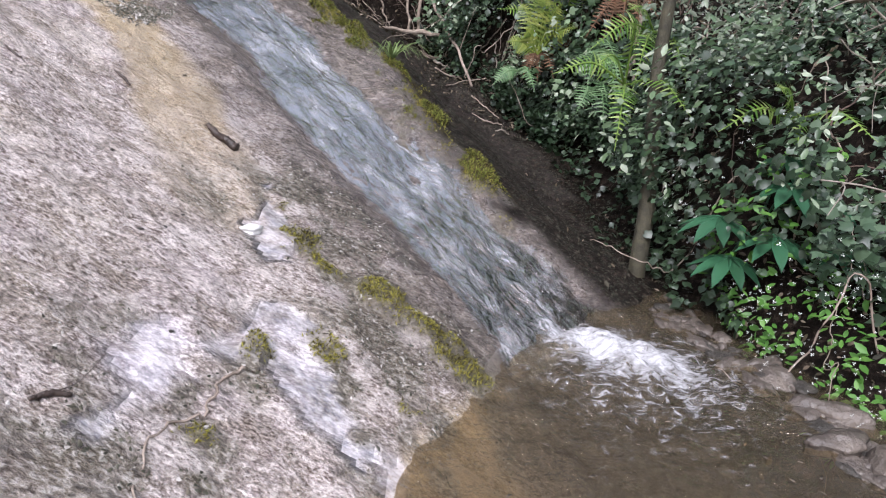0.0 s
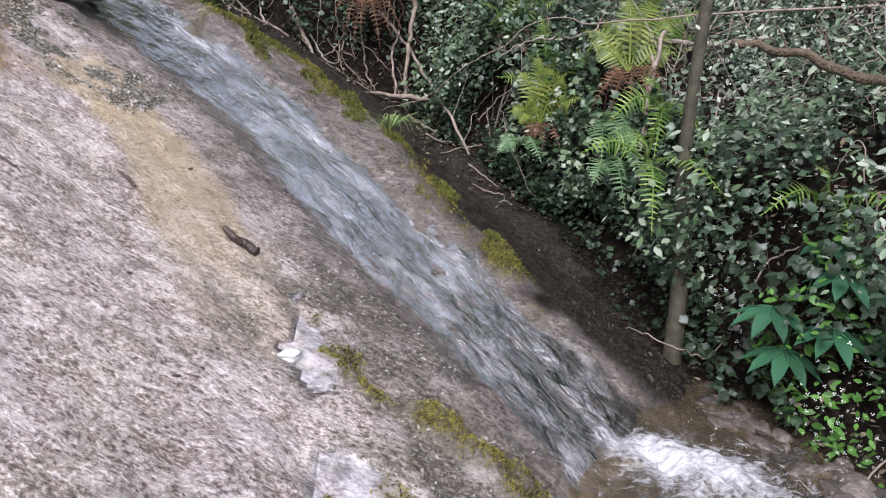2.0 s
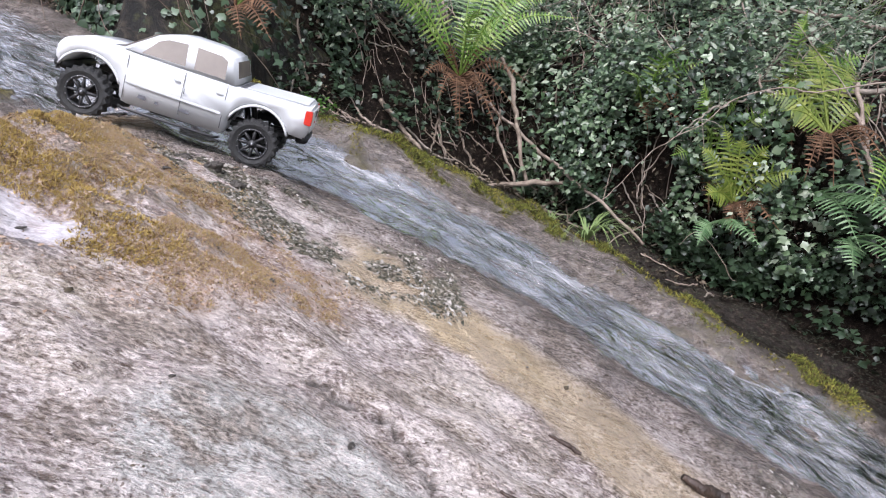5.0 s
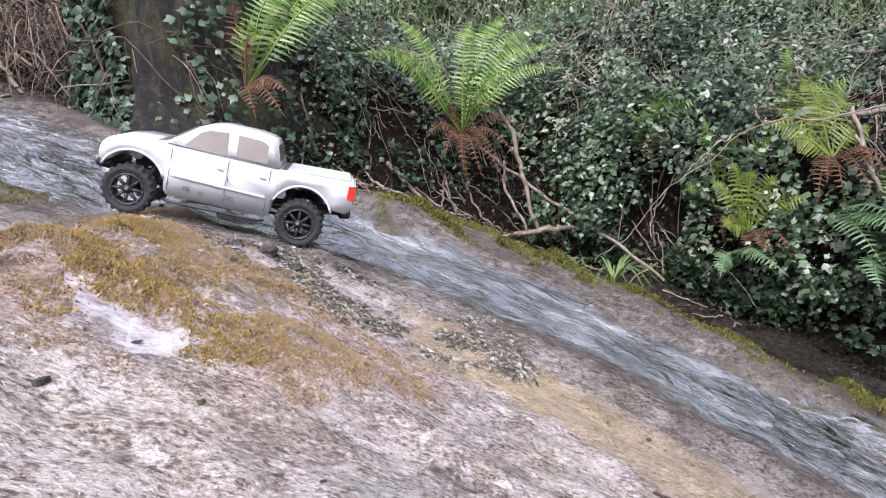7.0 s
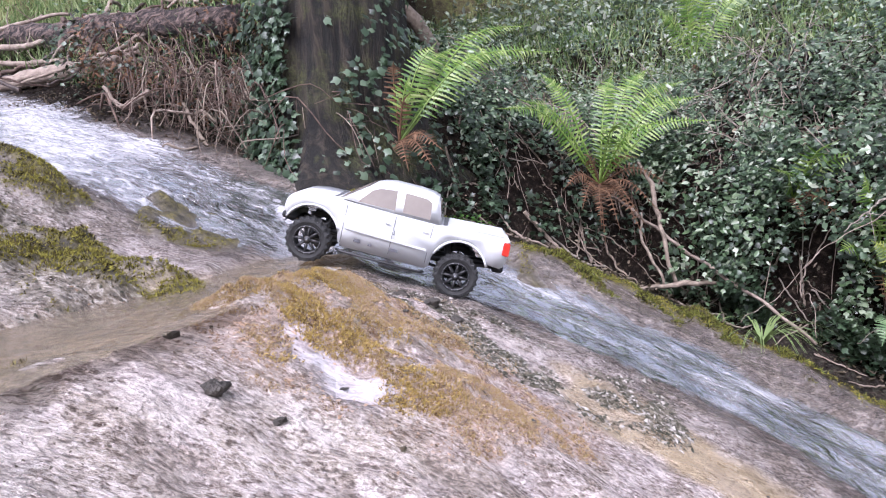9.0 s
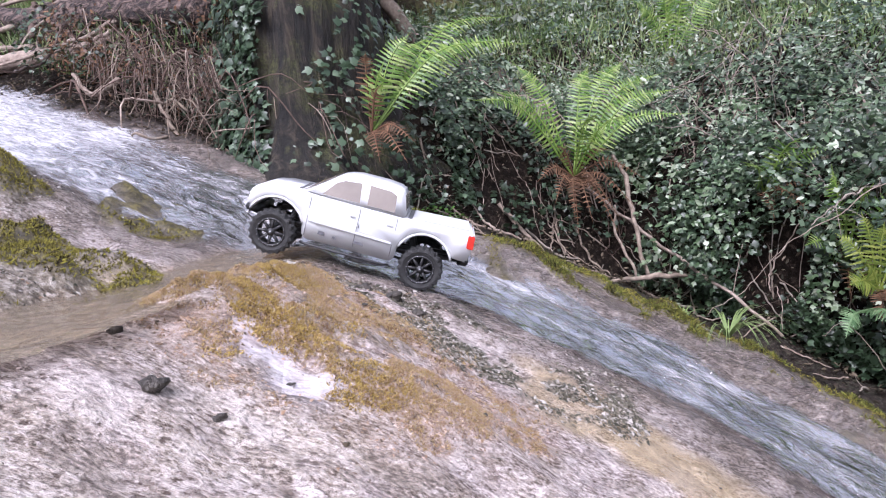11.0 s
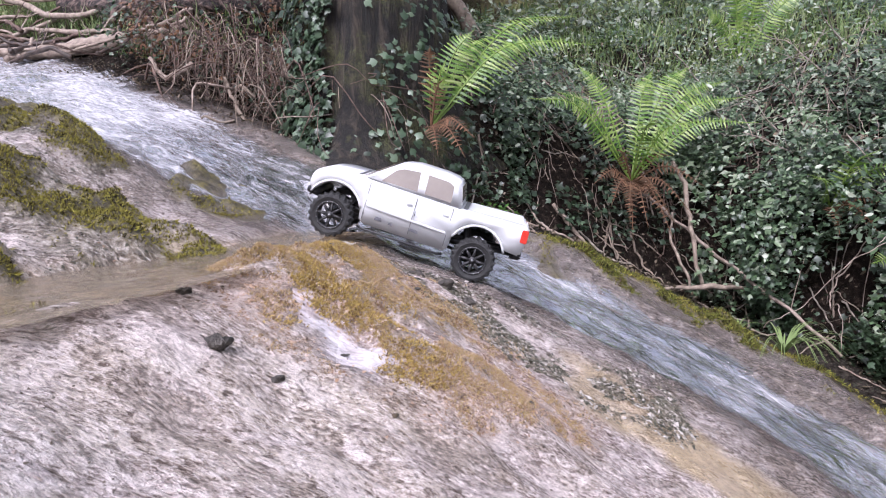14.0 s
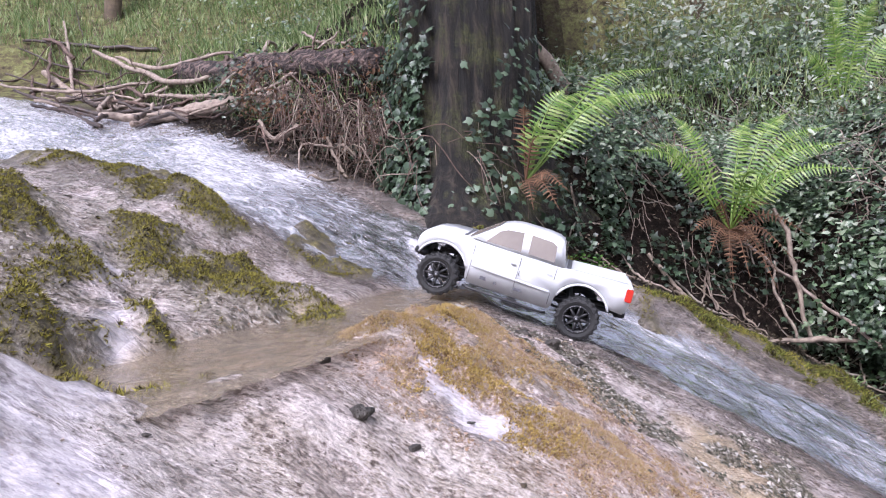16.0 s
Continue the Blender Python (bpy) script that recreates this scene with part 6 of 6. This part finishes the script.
stick("root", [(-0.34, 3.56, 1.24), (-0.12, 3.58, 1.24), (0.12, 3.48, 1.22)], [0.006, 0.013, 0.005], PALE_WOOD, "bleached root lying along the bank foot", "root", seed=4)
stick("leafy_branch", [(-0.24, 2.93, 1.2), (-0.12, 2.96, 1.25), (-0.02, 2.97, 1.30), (0.1, 2.95, 1.42), (0.21, 2.88, 1.48), (0.36, 2.75, 1.6), (0.55, 2.62, 1.59), (0.75, 2.5, 1.62), (1.3, 2.3, 1.7)], [0.001, 0.0012, 0.0015, 0.002, 0.0026, 0.004], TWIG, "thin grey branch reaching over the stream edge", seed=5, twigs=9)
stick("bank_branch", [(0.632, 3.086, 1.581), (0.739, 3.03, 1.573), (0.853, 2.98, 1.573), (1.0, 2.9, 1.57), (1.3, 2.85, 1.6)], [0.006, 0.009, 0.011, 0.012, 0.012], PALE_TWIG, "pale greenish branch across the bank leaves", seed=21, twigs=4)
stick("bank_branch", [(0.632, 3.086, 1.581), (0.70, 3.2, 1.665), (0.787, 3.36, 1.80), (1.0, 3.7, 2.0)], [0.004, 0.005, 0.005, 0.004], TWIG, "thin crooked branch among the leaves", seed=22, twigs=6)
stick("bank_branch", [(0.645, 3.09, 1.58), (0.484, 3.05, 1.546), (0.319, 3.0, 1.51), (0.224, 3.02, 1.45)], [0.005, 0.004, 0.003, 0.002], PALE_TWIG, "thin pale branch among the leaves", seed=23, twigs=7)
stick("bank_branch", [(0.681, 3.16, 1.617), (0.858, 3.16, 1.635), (0.994, 3.18, 1.671)], [0.004, 0.004, 0.003], BARK, "thin dark branch among the leaves", seed=24, twigs=4)
stick("bank_branch", [(1.1, 3.6, 1.93), (1.219, 3.55, 1.92), (1.371, 3.48, 1.88), (1.5, 3.3, 1.8)], [0.006, 0.008, 0.009, 0.01], TWIG, "crooked grey branch on the bank top", seed=25, twigs=5)
stick("overhanging_branch", [(0.66, 1.95, 1.52), (0.8, 1.88, 1.5), (1.0, 1.8, 1.45), (1.4, 1.9, 1.5)], [0.009, 0.012, 0.014, 0.016], BARK, "dark branch across the bank", seed=6, twigs=3)
stick("forked_branch", [(1.0, 1.8, 0.68), (1.06, 1.77, 0.78), (1.16, 1.74, 0.92), (1.3, 1.72, 1.0)], [0.012, 0.011, 0.009, 0.008], PALE_WOOD, "pale forked branch on the pool bank", seed=7, twigs=2)
stick("hanging_stem", [(0.79, 2.8, 1.5), (0.73, 2.62, 1.26), (0.66, 2.46, 1.12)], [0.006, 0.005, 0.003], TWIG, "thin pale hanging stem", "stem", seed=8)
stick("hanging_stem", [(0.85, 2.86, 1.6), (0.76, 2.71, 1.36), (0.735, 2.62, 1.24), (0.72, 2.53, 1.14)], [0.008, 0.008, 0.007, 0.005], TWIG, "thin pale hanging stem", "stem", seed=9)
stick("stream_stick", [(-2.14, 3.88, 2.26), (-2.06, 3.72, 2.1), (-1.92, 3.5, 1.93), (-1.74, 3.22, 1.75)], [0.007, 0.009, 0.008, 0.006], PALE_WOOD, "pale stick dipping into the stream", seed=10)
stick("dead_branch", grounded([(-3.85, 5.0), (-3.4, 4.95), (-3.0, 4.75), (-2.75, 4.6), (-2.45, 4.45)], 0.05), [0.02, 0.04, 0.05, 0.04, 0.03], TWIG, "thick grey dead branch lying by the stream", seed=11, twigs=5)
stick("dead_branch", grounded([(-5.1, 6.4), (-4.5, 5.95), (-3.95, 5.45)], 0.04), [0.028, 0.025, 0.02], TWIG, "grey dead branch lying across the stream", seed=12, twigs=3)
stick("dead_branch", grounded([(-4.5, 5.3), (-4.2, 5.2), (-3.9, 5.05)], 0.03), [0.012, 0.014, 0.01], DARK_WOOD, "wet dark stick in the stream", seed=13, twigs=2)
stick("dead_branch", grounded([(-4.7, 6.5), (-4.0, 5.9), (-3.4, 5.35), (-2.8, 5.0)], 0.12), [0.018, 0.022, 0.02, 0.014], TWIG, "thin dead branch on the bank", seed=14, twigs=6)
stick("dead_branch", grounded([(-4.4, 6.3), (-3.8, 5.75), (-3.1, 5.4)], 0.16), [0.014, 0.016, 0.01], TWIG, "thin dead branch on the bank", seed=15, twigs=6)
stick("dead_branch", grounded([(-3.9, 5.6), (-3.3, 5.1), (-2.9, 4.7)], 0.1), [0.012, 0.016, 0.012], TWIG, "thin dead branch on the bank", seed=16, twigs=4)
stick("fallen_log", grounded([(-3.6, 5.72), (-3.1, 5.22), (-2.55, 4.7), (-1.9, 4.16)], 0.06), [0.075, 0.085, 0.085, 0.075], LOG_BARK, "rotten brown log lying across the slope", "log", seed=17, sides=18)
stick("fallen_log", grounded([(-1.2, 5.0), (-0.8, 5.1), (-0.5, 5.3)], 0.04), [0.04, 0.05, 0.04], PALE_WOOD, "short grey log on the slope", "log", seed=18, sides=10)

rng = np.random.default_rng(57)
for k in range(34):
    x, y = rng.uniform(-4.2, -2.2), 0.0
    y = 2.75 - 0.72 * x + rng.normal(0, 0.28)
    a, L = rng.normal(2.4, 0.7), rng.uniform(0.3, 1.0)
    pts = [(x + math.cos(a) * L * (q - 0.5), y + math.sin(a) * L * (q - 0.5)) for q in (0, 0.35, 0.7, 1)]
    r = rng.uniform(0.005, 0.016)
    stick("dead_stick", [(px, py, gz(px, py) + rng.uniform(0.02, 0.16)) for px, py in pts], [r, r, r * 0.6], (TWIG, DARK_WOOD, ROOT)[k % 3], "dead stick in the heap beside the log", "stick", "sticks beside the log", 700 + k, k % 3, 6)

# pale stubs and runners below the ferns
rng = np.random.default_rng(33)
for k, (a, b, r) in enumerate((((-0.74, 4.12, 1.98), (-0.68, 4.0, 1.83), 0.012), ((-0.74, 3.95, 1.8), (-0.72, 3.88, 1.68), 0.011), ((-0.98, 4.05, 1.98), (-0.8, 4.0, 1.92), 0.010), ((-0.72, 3.8, 1.62), (-0.62, 3.68, 1.45), 0.010), ((-0.66, 3.75, 1.48), (-0.58, 3.6, 1.38), 0.009))):
    m = (np.array(a) + np.array(b)) / 2 + rng.normal(0, 0.015, 3)
    stick("dead_stub", [a, m, b], [r, r, r * 0.8], PALE_WOOD, "short broken pale stub on the bank", group="stubs on the bank", seed=40 + k)


def runner(x, y, way, length, r, seed, drop=0.4, material=TWIG):
    """A thin creeping stem that follows the bank."""
    rng = np.random.default_rng(seed)
    pts, a = [], way
    px, py = x, y
    for k in range(6):
        pts.append((px, py, gz(px, py) + rng.uniform(0.01, 0.24)))
        a += rng.normal(0, 0.5)
        px, py = px + math.cos(a) * length / 5, py + math.sin(a) * length / 5
    return pts


rng = np.random.default_rng(34)
bx, by, bs = bank_points(170, 0.18, 1.3, -1.1, 1.7, rng, 0.4)
for k in range(170):
    pts = runner(bx[k], by[k], rng.uniform(0, 6.28), rng.uniform(0.2, 0.6), 0.003, 500 + k)
    r = rng.uniform(0.0012, 0.0034)
    stick("creeper_stem", pts, [r, r, r * 0.5], TWIG if k % 3 else ROOT, "thin bare creeper stem on the bank", "stem", "creeper stems", 600 + k, sides=5)


rng = np.random.default_rng(36)
bx, by, bs = bank_points(90, -0.12, 0.55, -1.05, 0.35, rng, 0.2)
for k in range(90):
    a, L, r = rng.uniform(0, 6.28), rng.uniform(0.07, 0.3), rng.uniform(0.0015, 0.0055)
    pts = [(bx[k] + math.cos(a) * L * q, by[k] + math.sin(a) * L * q) for q in (0, 0.5, 1)]
    stick("fallen_twig", [(px, py, gz(px, py) + rng.uniform(0.006, 0.03)) for px, py in pts], [r, r, r * 0.6], (PALE_WOOD, TWIG, PALE_TWIG)[k % 3], "short dead twig lying among leaf litter", "twig", "twigs in the leaf litter", 800 + k, k % 2, 5)
rng = np.random.default_rng(58)
for k in range(26):
    x = rng.uniform(-5.6, -3.2)
    y = 2.45 - 0.78 * x + rng.normal(0, 0.3)
    a, L, r = rng.normal(2.5, 0.6), rng.uniform(0.4, 1.3), rng.uniform(0.006, 0.02)
    pts = [(x + math.cos(a) * L * (q - 0.5), y + math.sin(a) * L * (q - 0.5)) for q in (0, 0.5, 1)]
    stick("dead_stick", [(px, py, gz(px, py) + rng.uniform(0.02, 0.12)) for px, py in pts], [r, r, r * 0.6], (DARK_WOOD, TWIG, ROOT)[k % 3], "dead stick strewn beside the upper stream", "stick", "sticks by the upper stream", 760 + k, k % 3, 6)


def root_tangle():
    """A heap of fine roots and dead stalks that hangs over the water left of the trunk."""
    root = empty("root_tangle", pose(-2.2, 4.1, 2.2), "tangled mass of fine brown roots over the stream", "roots")
    rng = np.random.default_rng(77)
    o = np.array((-2.2, 4.1, 2.2))
    extra = ([], [])
    for k in range(540):
        q = rng.uniform(0.12, 0.86) if k < 290 else rng.uniform(0.36, 0.84)
        a = np.array([-2.75, 4.42]) * (1 - q) + np.array([-1.3, 3.42]) * q
        a = a + rng.normal(0, 0.09, 2)
        z0 = gz(a[0], a[1]) + rng.uniform(0.0, 0.3)
        L = rng.uniform(0.12, 0.4)
        d = np.array([rng.normal(0.1, 0.6), rng.normal(-0.55, 0.35)])
        p0 = np.array([a[0], a[1], z0])
        p1 = p0 + np.array([d[0] * L * 0.4, d[1] * L * 0.4, rng.uniform(-0.02, 0.08)])
        p2 = p0 + np.array([d[0] * L * 0.8, d[1] * L * 0.7, rng.uniform(-0.18, 0.05)])
        p3 = p2 + np.array([rng.normal(0, 0.05), rng.normal(-0.02, 0.04), rng.uniform(-0.16, 0.03)])
        for p in (p1, p2, p3):
            p[2] = max(p[2], gz(p[0], p[1]) - 0.01)
        r = rng.choice([0.0011, 0.0018, 0.0027, 0.006], p=[0.4, 0.35, 0.2, 0.05])
        piece = tube(curve_points([p0 - o, p1 - o, p2 - o, p3 - o], 9), [r, r, r * 0.5], 4)
        if k < 290:
            sub("rootlet", *piece, ROOT if k % 5 else TWIG, root)
        else:
            extra[k % 2].append(piece)
    tagged(sub("root_mat", *join(extra[0]), ROOT, root), "matted fine brown roots", kind="stuff")
    tagged(sub("stalk_mat", *join(extra[1]), PALE_WOOD, root), "matted pale dead stalks", kind="stuff")


root_tangle()


def stone(name, x, y, rx, ry, rz, material, label, seed, sink=0.35, turn=0.0, category="stone", group="", lift=0.0):
    z = max(gz(x, y), POOL_Z - 0.008 if x > 0.5 else -9)
    v, f = lump(0, 0, 0, rx, ry, rz * 0.9, seed, 0.36, 10, 16)
    ob = thing(name, v, f, material, label, category, group)
    ob.matrix_world = pose(x, y, z + rz * (1 - 2 * sink) + lift, 0, 0, turn)
    return ob


stone("clod", -1.637, 1.625, 0.015, 0.012, 0.012, BLACK_STONE, "dark brown clod lying on the pale rock", 1, 0.2, 20, "clod")
stone("stone", -1.576, 1.634, 0.009, 0.006, 0.004, BLACK_STONE, "small dark flake on the pale rock", 21, 0.3, 50)
stone("stone", -0.395, 1.44, 0.026, 0.018, 0.012, PALE_STONE, "smooth whitish stone on the wet rock", 2, 0.3, 30)
stone("stone", 0.245, 1.39, 0.03, 0.022, 0.016, STONE, "flat greenish pebble at the pool edge", 3, 0.3, 10)
stone("stone", -1.33, 2.31, 0.022, 0.015, 0.013, BLACK_STONE, "dark knobbly rock at the stream edge", 4, 0.35, 40)
stone("stone", -1.39, 2.37, 0.02, 0.014, 0.010, BLACK_STONE, "dark knobbly rock at the stream edge", 5, 0.35, 10)
stone("stone", -1.28, 2.26, 0.014, 0.012, 0.010, BLACK_STONE, "small dark rock at the stream edge", 6, 0.3, 0)
stone("stone", -1.71, 1.745, 0.010, 0.007, 0.006, BLACK_STONE, "small dark rock in the shallow water", 7, 0.3, 20)
stone("stone", 0.88, 1.42, 0.07, 0.04, 0.025, STONE, "wet brown rock on the pool bank", 8, 0.4, -40)
stone("stone", 0.93, 1.28, 0.08, 0.05, 0.028, STONE, "wet brown rock on the pool bank", 9, 0.4, -30)
stone("stone", 0.86, 1.14, 0.06, 0.04, 0.025, STONE, "pale wet rock at the pool edge", 10, 0.35, 10, lift=0.01)
stone("stone", 0.95, 1.06, 0.08, 0.05, 0.035, STONE, "wet brown rock on the pool bank", 11, 0.35, 60, lift=0.01)
rng = np.random.default_rng(12)
for k in range(120):
    q = rng.uniform(0, 1)
    x, y = 0.66 + 0.2 * min(1, q * 1.4) + abs(rng.normal(0, 0.06)), 1.85 - 0.9 * q + rng.normal(0, 0.05)
    r = rng.uniform(0.008, 0.026)
    stone("pebble", x, y, r * 1.4, r, r * 0.6, STONE if k % 4 else BLACK_STONE, "small wet pebble on the dark bank foot", 100 + k, 0.3, rng.uniform(0, 180), "pebble", "pebbles by the pool")
for k in range(46):
    x, y = rng.uniform(-2.2, -0.3), rng.uniform(0.9, 2.2)
    r = rng.uniform(0.002, 0.005)
    stone("grit", x, y, r * 1.6, r, r * 0.6, BLACK_STONE if k % 3 else LITTER, "small dark bit of debris on the rock", 300 + k, 0.2, rng.uniform(0, 180), "debris", "debris on the rock")


def on_rock(pts, lift):
    return [(x, y, gz(x, y) + lift) for x, y in pts]


stick("bark_piece", on_rock([(-0.592, 1.748), (-0.566, 1.736), (-0.54, 1.741), (-0.512, 1.733)], 0.010), [0.006, 0.010, 0.011, 0.012], DARK_WOOD, "dark broken piece of wet bark on the rock", "bark", seed=71, twigs=0)
stick("curled_twig", on_rock([(-0.33, 0.66), (-0.345, 0.72), (-0.353, 0.78), (-0.345, 0.84), (-0.318, 0.873), (-0.313, 0.91), (-0.31, 0.975), (-0.29, 1.01)], 0.004), [0.0018, 0.002, 0.0022, 0.0026, 0.003], TWIG, "thin curled twig lying on the rock", seed=72)
stick("short_twig", on_rock([(-0.49, 0.742), (-0.474, 0.766), (-0.455, 0.778)], 0.004), [0.003, 0.005, 0.003], DARK_WOOD, "short dark twig on the rock", seed=73, twigs=1)
stick("short_twig", on_rock([(-0.83, 1.76), (-0.803, 1.752), (-0.785, 1.74)], 0.003), [0.002, 0.004, 0.003], DARK_WOOD, "short dark twig on the rock", seed=74)
stick("short_twig", on_rock([(-0.98, 1.565), (-0.959, 1.557), (-0.94, 1.553)], 0.003), [0.002, 0.003, 0.002], DARK_WOOD, "short dark twig on the rock", seed=75)

rng = np.random.default_rng(90)
for k in range(34):
    x, y = rng.uniform(0.12, 0.8), rng.uniform(0.75, 1.4)
    a, r = rng.uniform(0, 6.28), rng.uniform(0.004, 0.011)
    v = [(r * px, 0.6 * r * py, 0.15 * r * pz) for px, py, pz in ((-1, 0, 0), (-0.3, -0.6, 1), (0.6, -0.5, 0.5), (1, 0, 0), (0.5, 0.6, 1), (-0.4, 0.6, 0.6), (0, 0, -1))]
    ob = thing("floating_leaf", v, [(0, 1, 6), (1, 2, 6), (2, 3, 6), (3, 4, 6), (4, 5, 6), (5, 0, 6), (5, 4, 3, 2, 1, 0)], PALE_WOOD, "tiny pale leaf floating on the brown pool", "leaf", "leaves on the pool")
    ob.matrix_world = pose(x, y, POOL_Z + 0.006, 0, 0, math.degrees(a))


def shrub_stem(x, y, seed):
    """A thin pale woody stem with side twigs and a few leaves, rising out of the bank."""
    rng = np.random.default_rng(seed)
    z = gz(x, y)
    root = empty("shrub_stem", pose(x, y, z), "thin pale shrub stem with sparse leaves on the bank", "shrub", "shrub stems on the bank")
    a, L = rng.uniform(0, 6.28), rng.uniform(0.3, 0.75)
    d = np.array([0.7 * math.cos(a), 0.5 * math.sin(a) - 0.25, rng.uniform(0.3, 0.9)])
    d /= np.linalg.norm(d)
    pts = [d * L * q + rng.normal(0, 0.012, 3) * (q > 0) - np.array([0, 0, 0.12 * L * q * q]) for q in np.linspace(0, 1, 6)]
    r = rng.uniform(0.0022, 0.005)
    c = curve_points(pts, 14)
    sub("stem", *tube(c, [r, r * 0.5], 5), PALE_TWIG, root)
    ends = [c[-1], c[9], c[6]]
    for k in range(4):
        q = c[rng.integers(4, 13)]
        e = d * 0.4 + rng.normal(0, 0.7, 3)
        e = e / np.linalg.norm(e) * rng.uniform(0.08, 0.22)
        sub("side_twig", *tube(curve_points([q, q + e * 0.5 + rng.normal(0, 0.008, 3), q + e], 6), [r * 0.5, r * 0.3], 4), PALE_TWIG, root)
        ends += [q + e, q + e * 0.6]
    p = np.array([ends[i] for i in rng.integers(0, len(ends), 16)]) + rng.normal(0, 0.02, (16, 3))
    v, f = scatter_mesh(LEAF_OVAL[0], LEAF_OVAL[1], p, frames_for(np.tile([0, -0.3, 0.9], (16, 1)), rng, 0.4), rng.uniform(0.018, 0.04, 16))
    ob = new("leaves", fast_mesh("leaves", v, f, BRAMBLE))
    ob.parent = root
    tagged(ob, "small pale green leaves", kind="stuff")


rng = np.random.default_rng(35)
bx, by, bs = bank_points(120, 0.3, 1.8, -0.1, 1.9, rng, 0.2)
for k in range(120):
    shrub_stem(bx[k], by[k], 2000 + k)
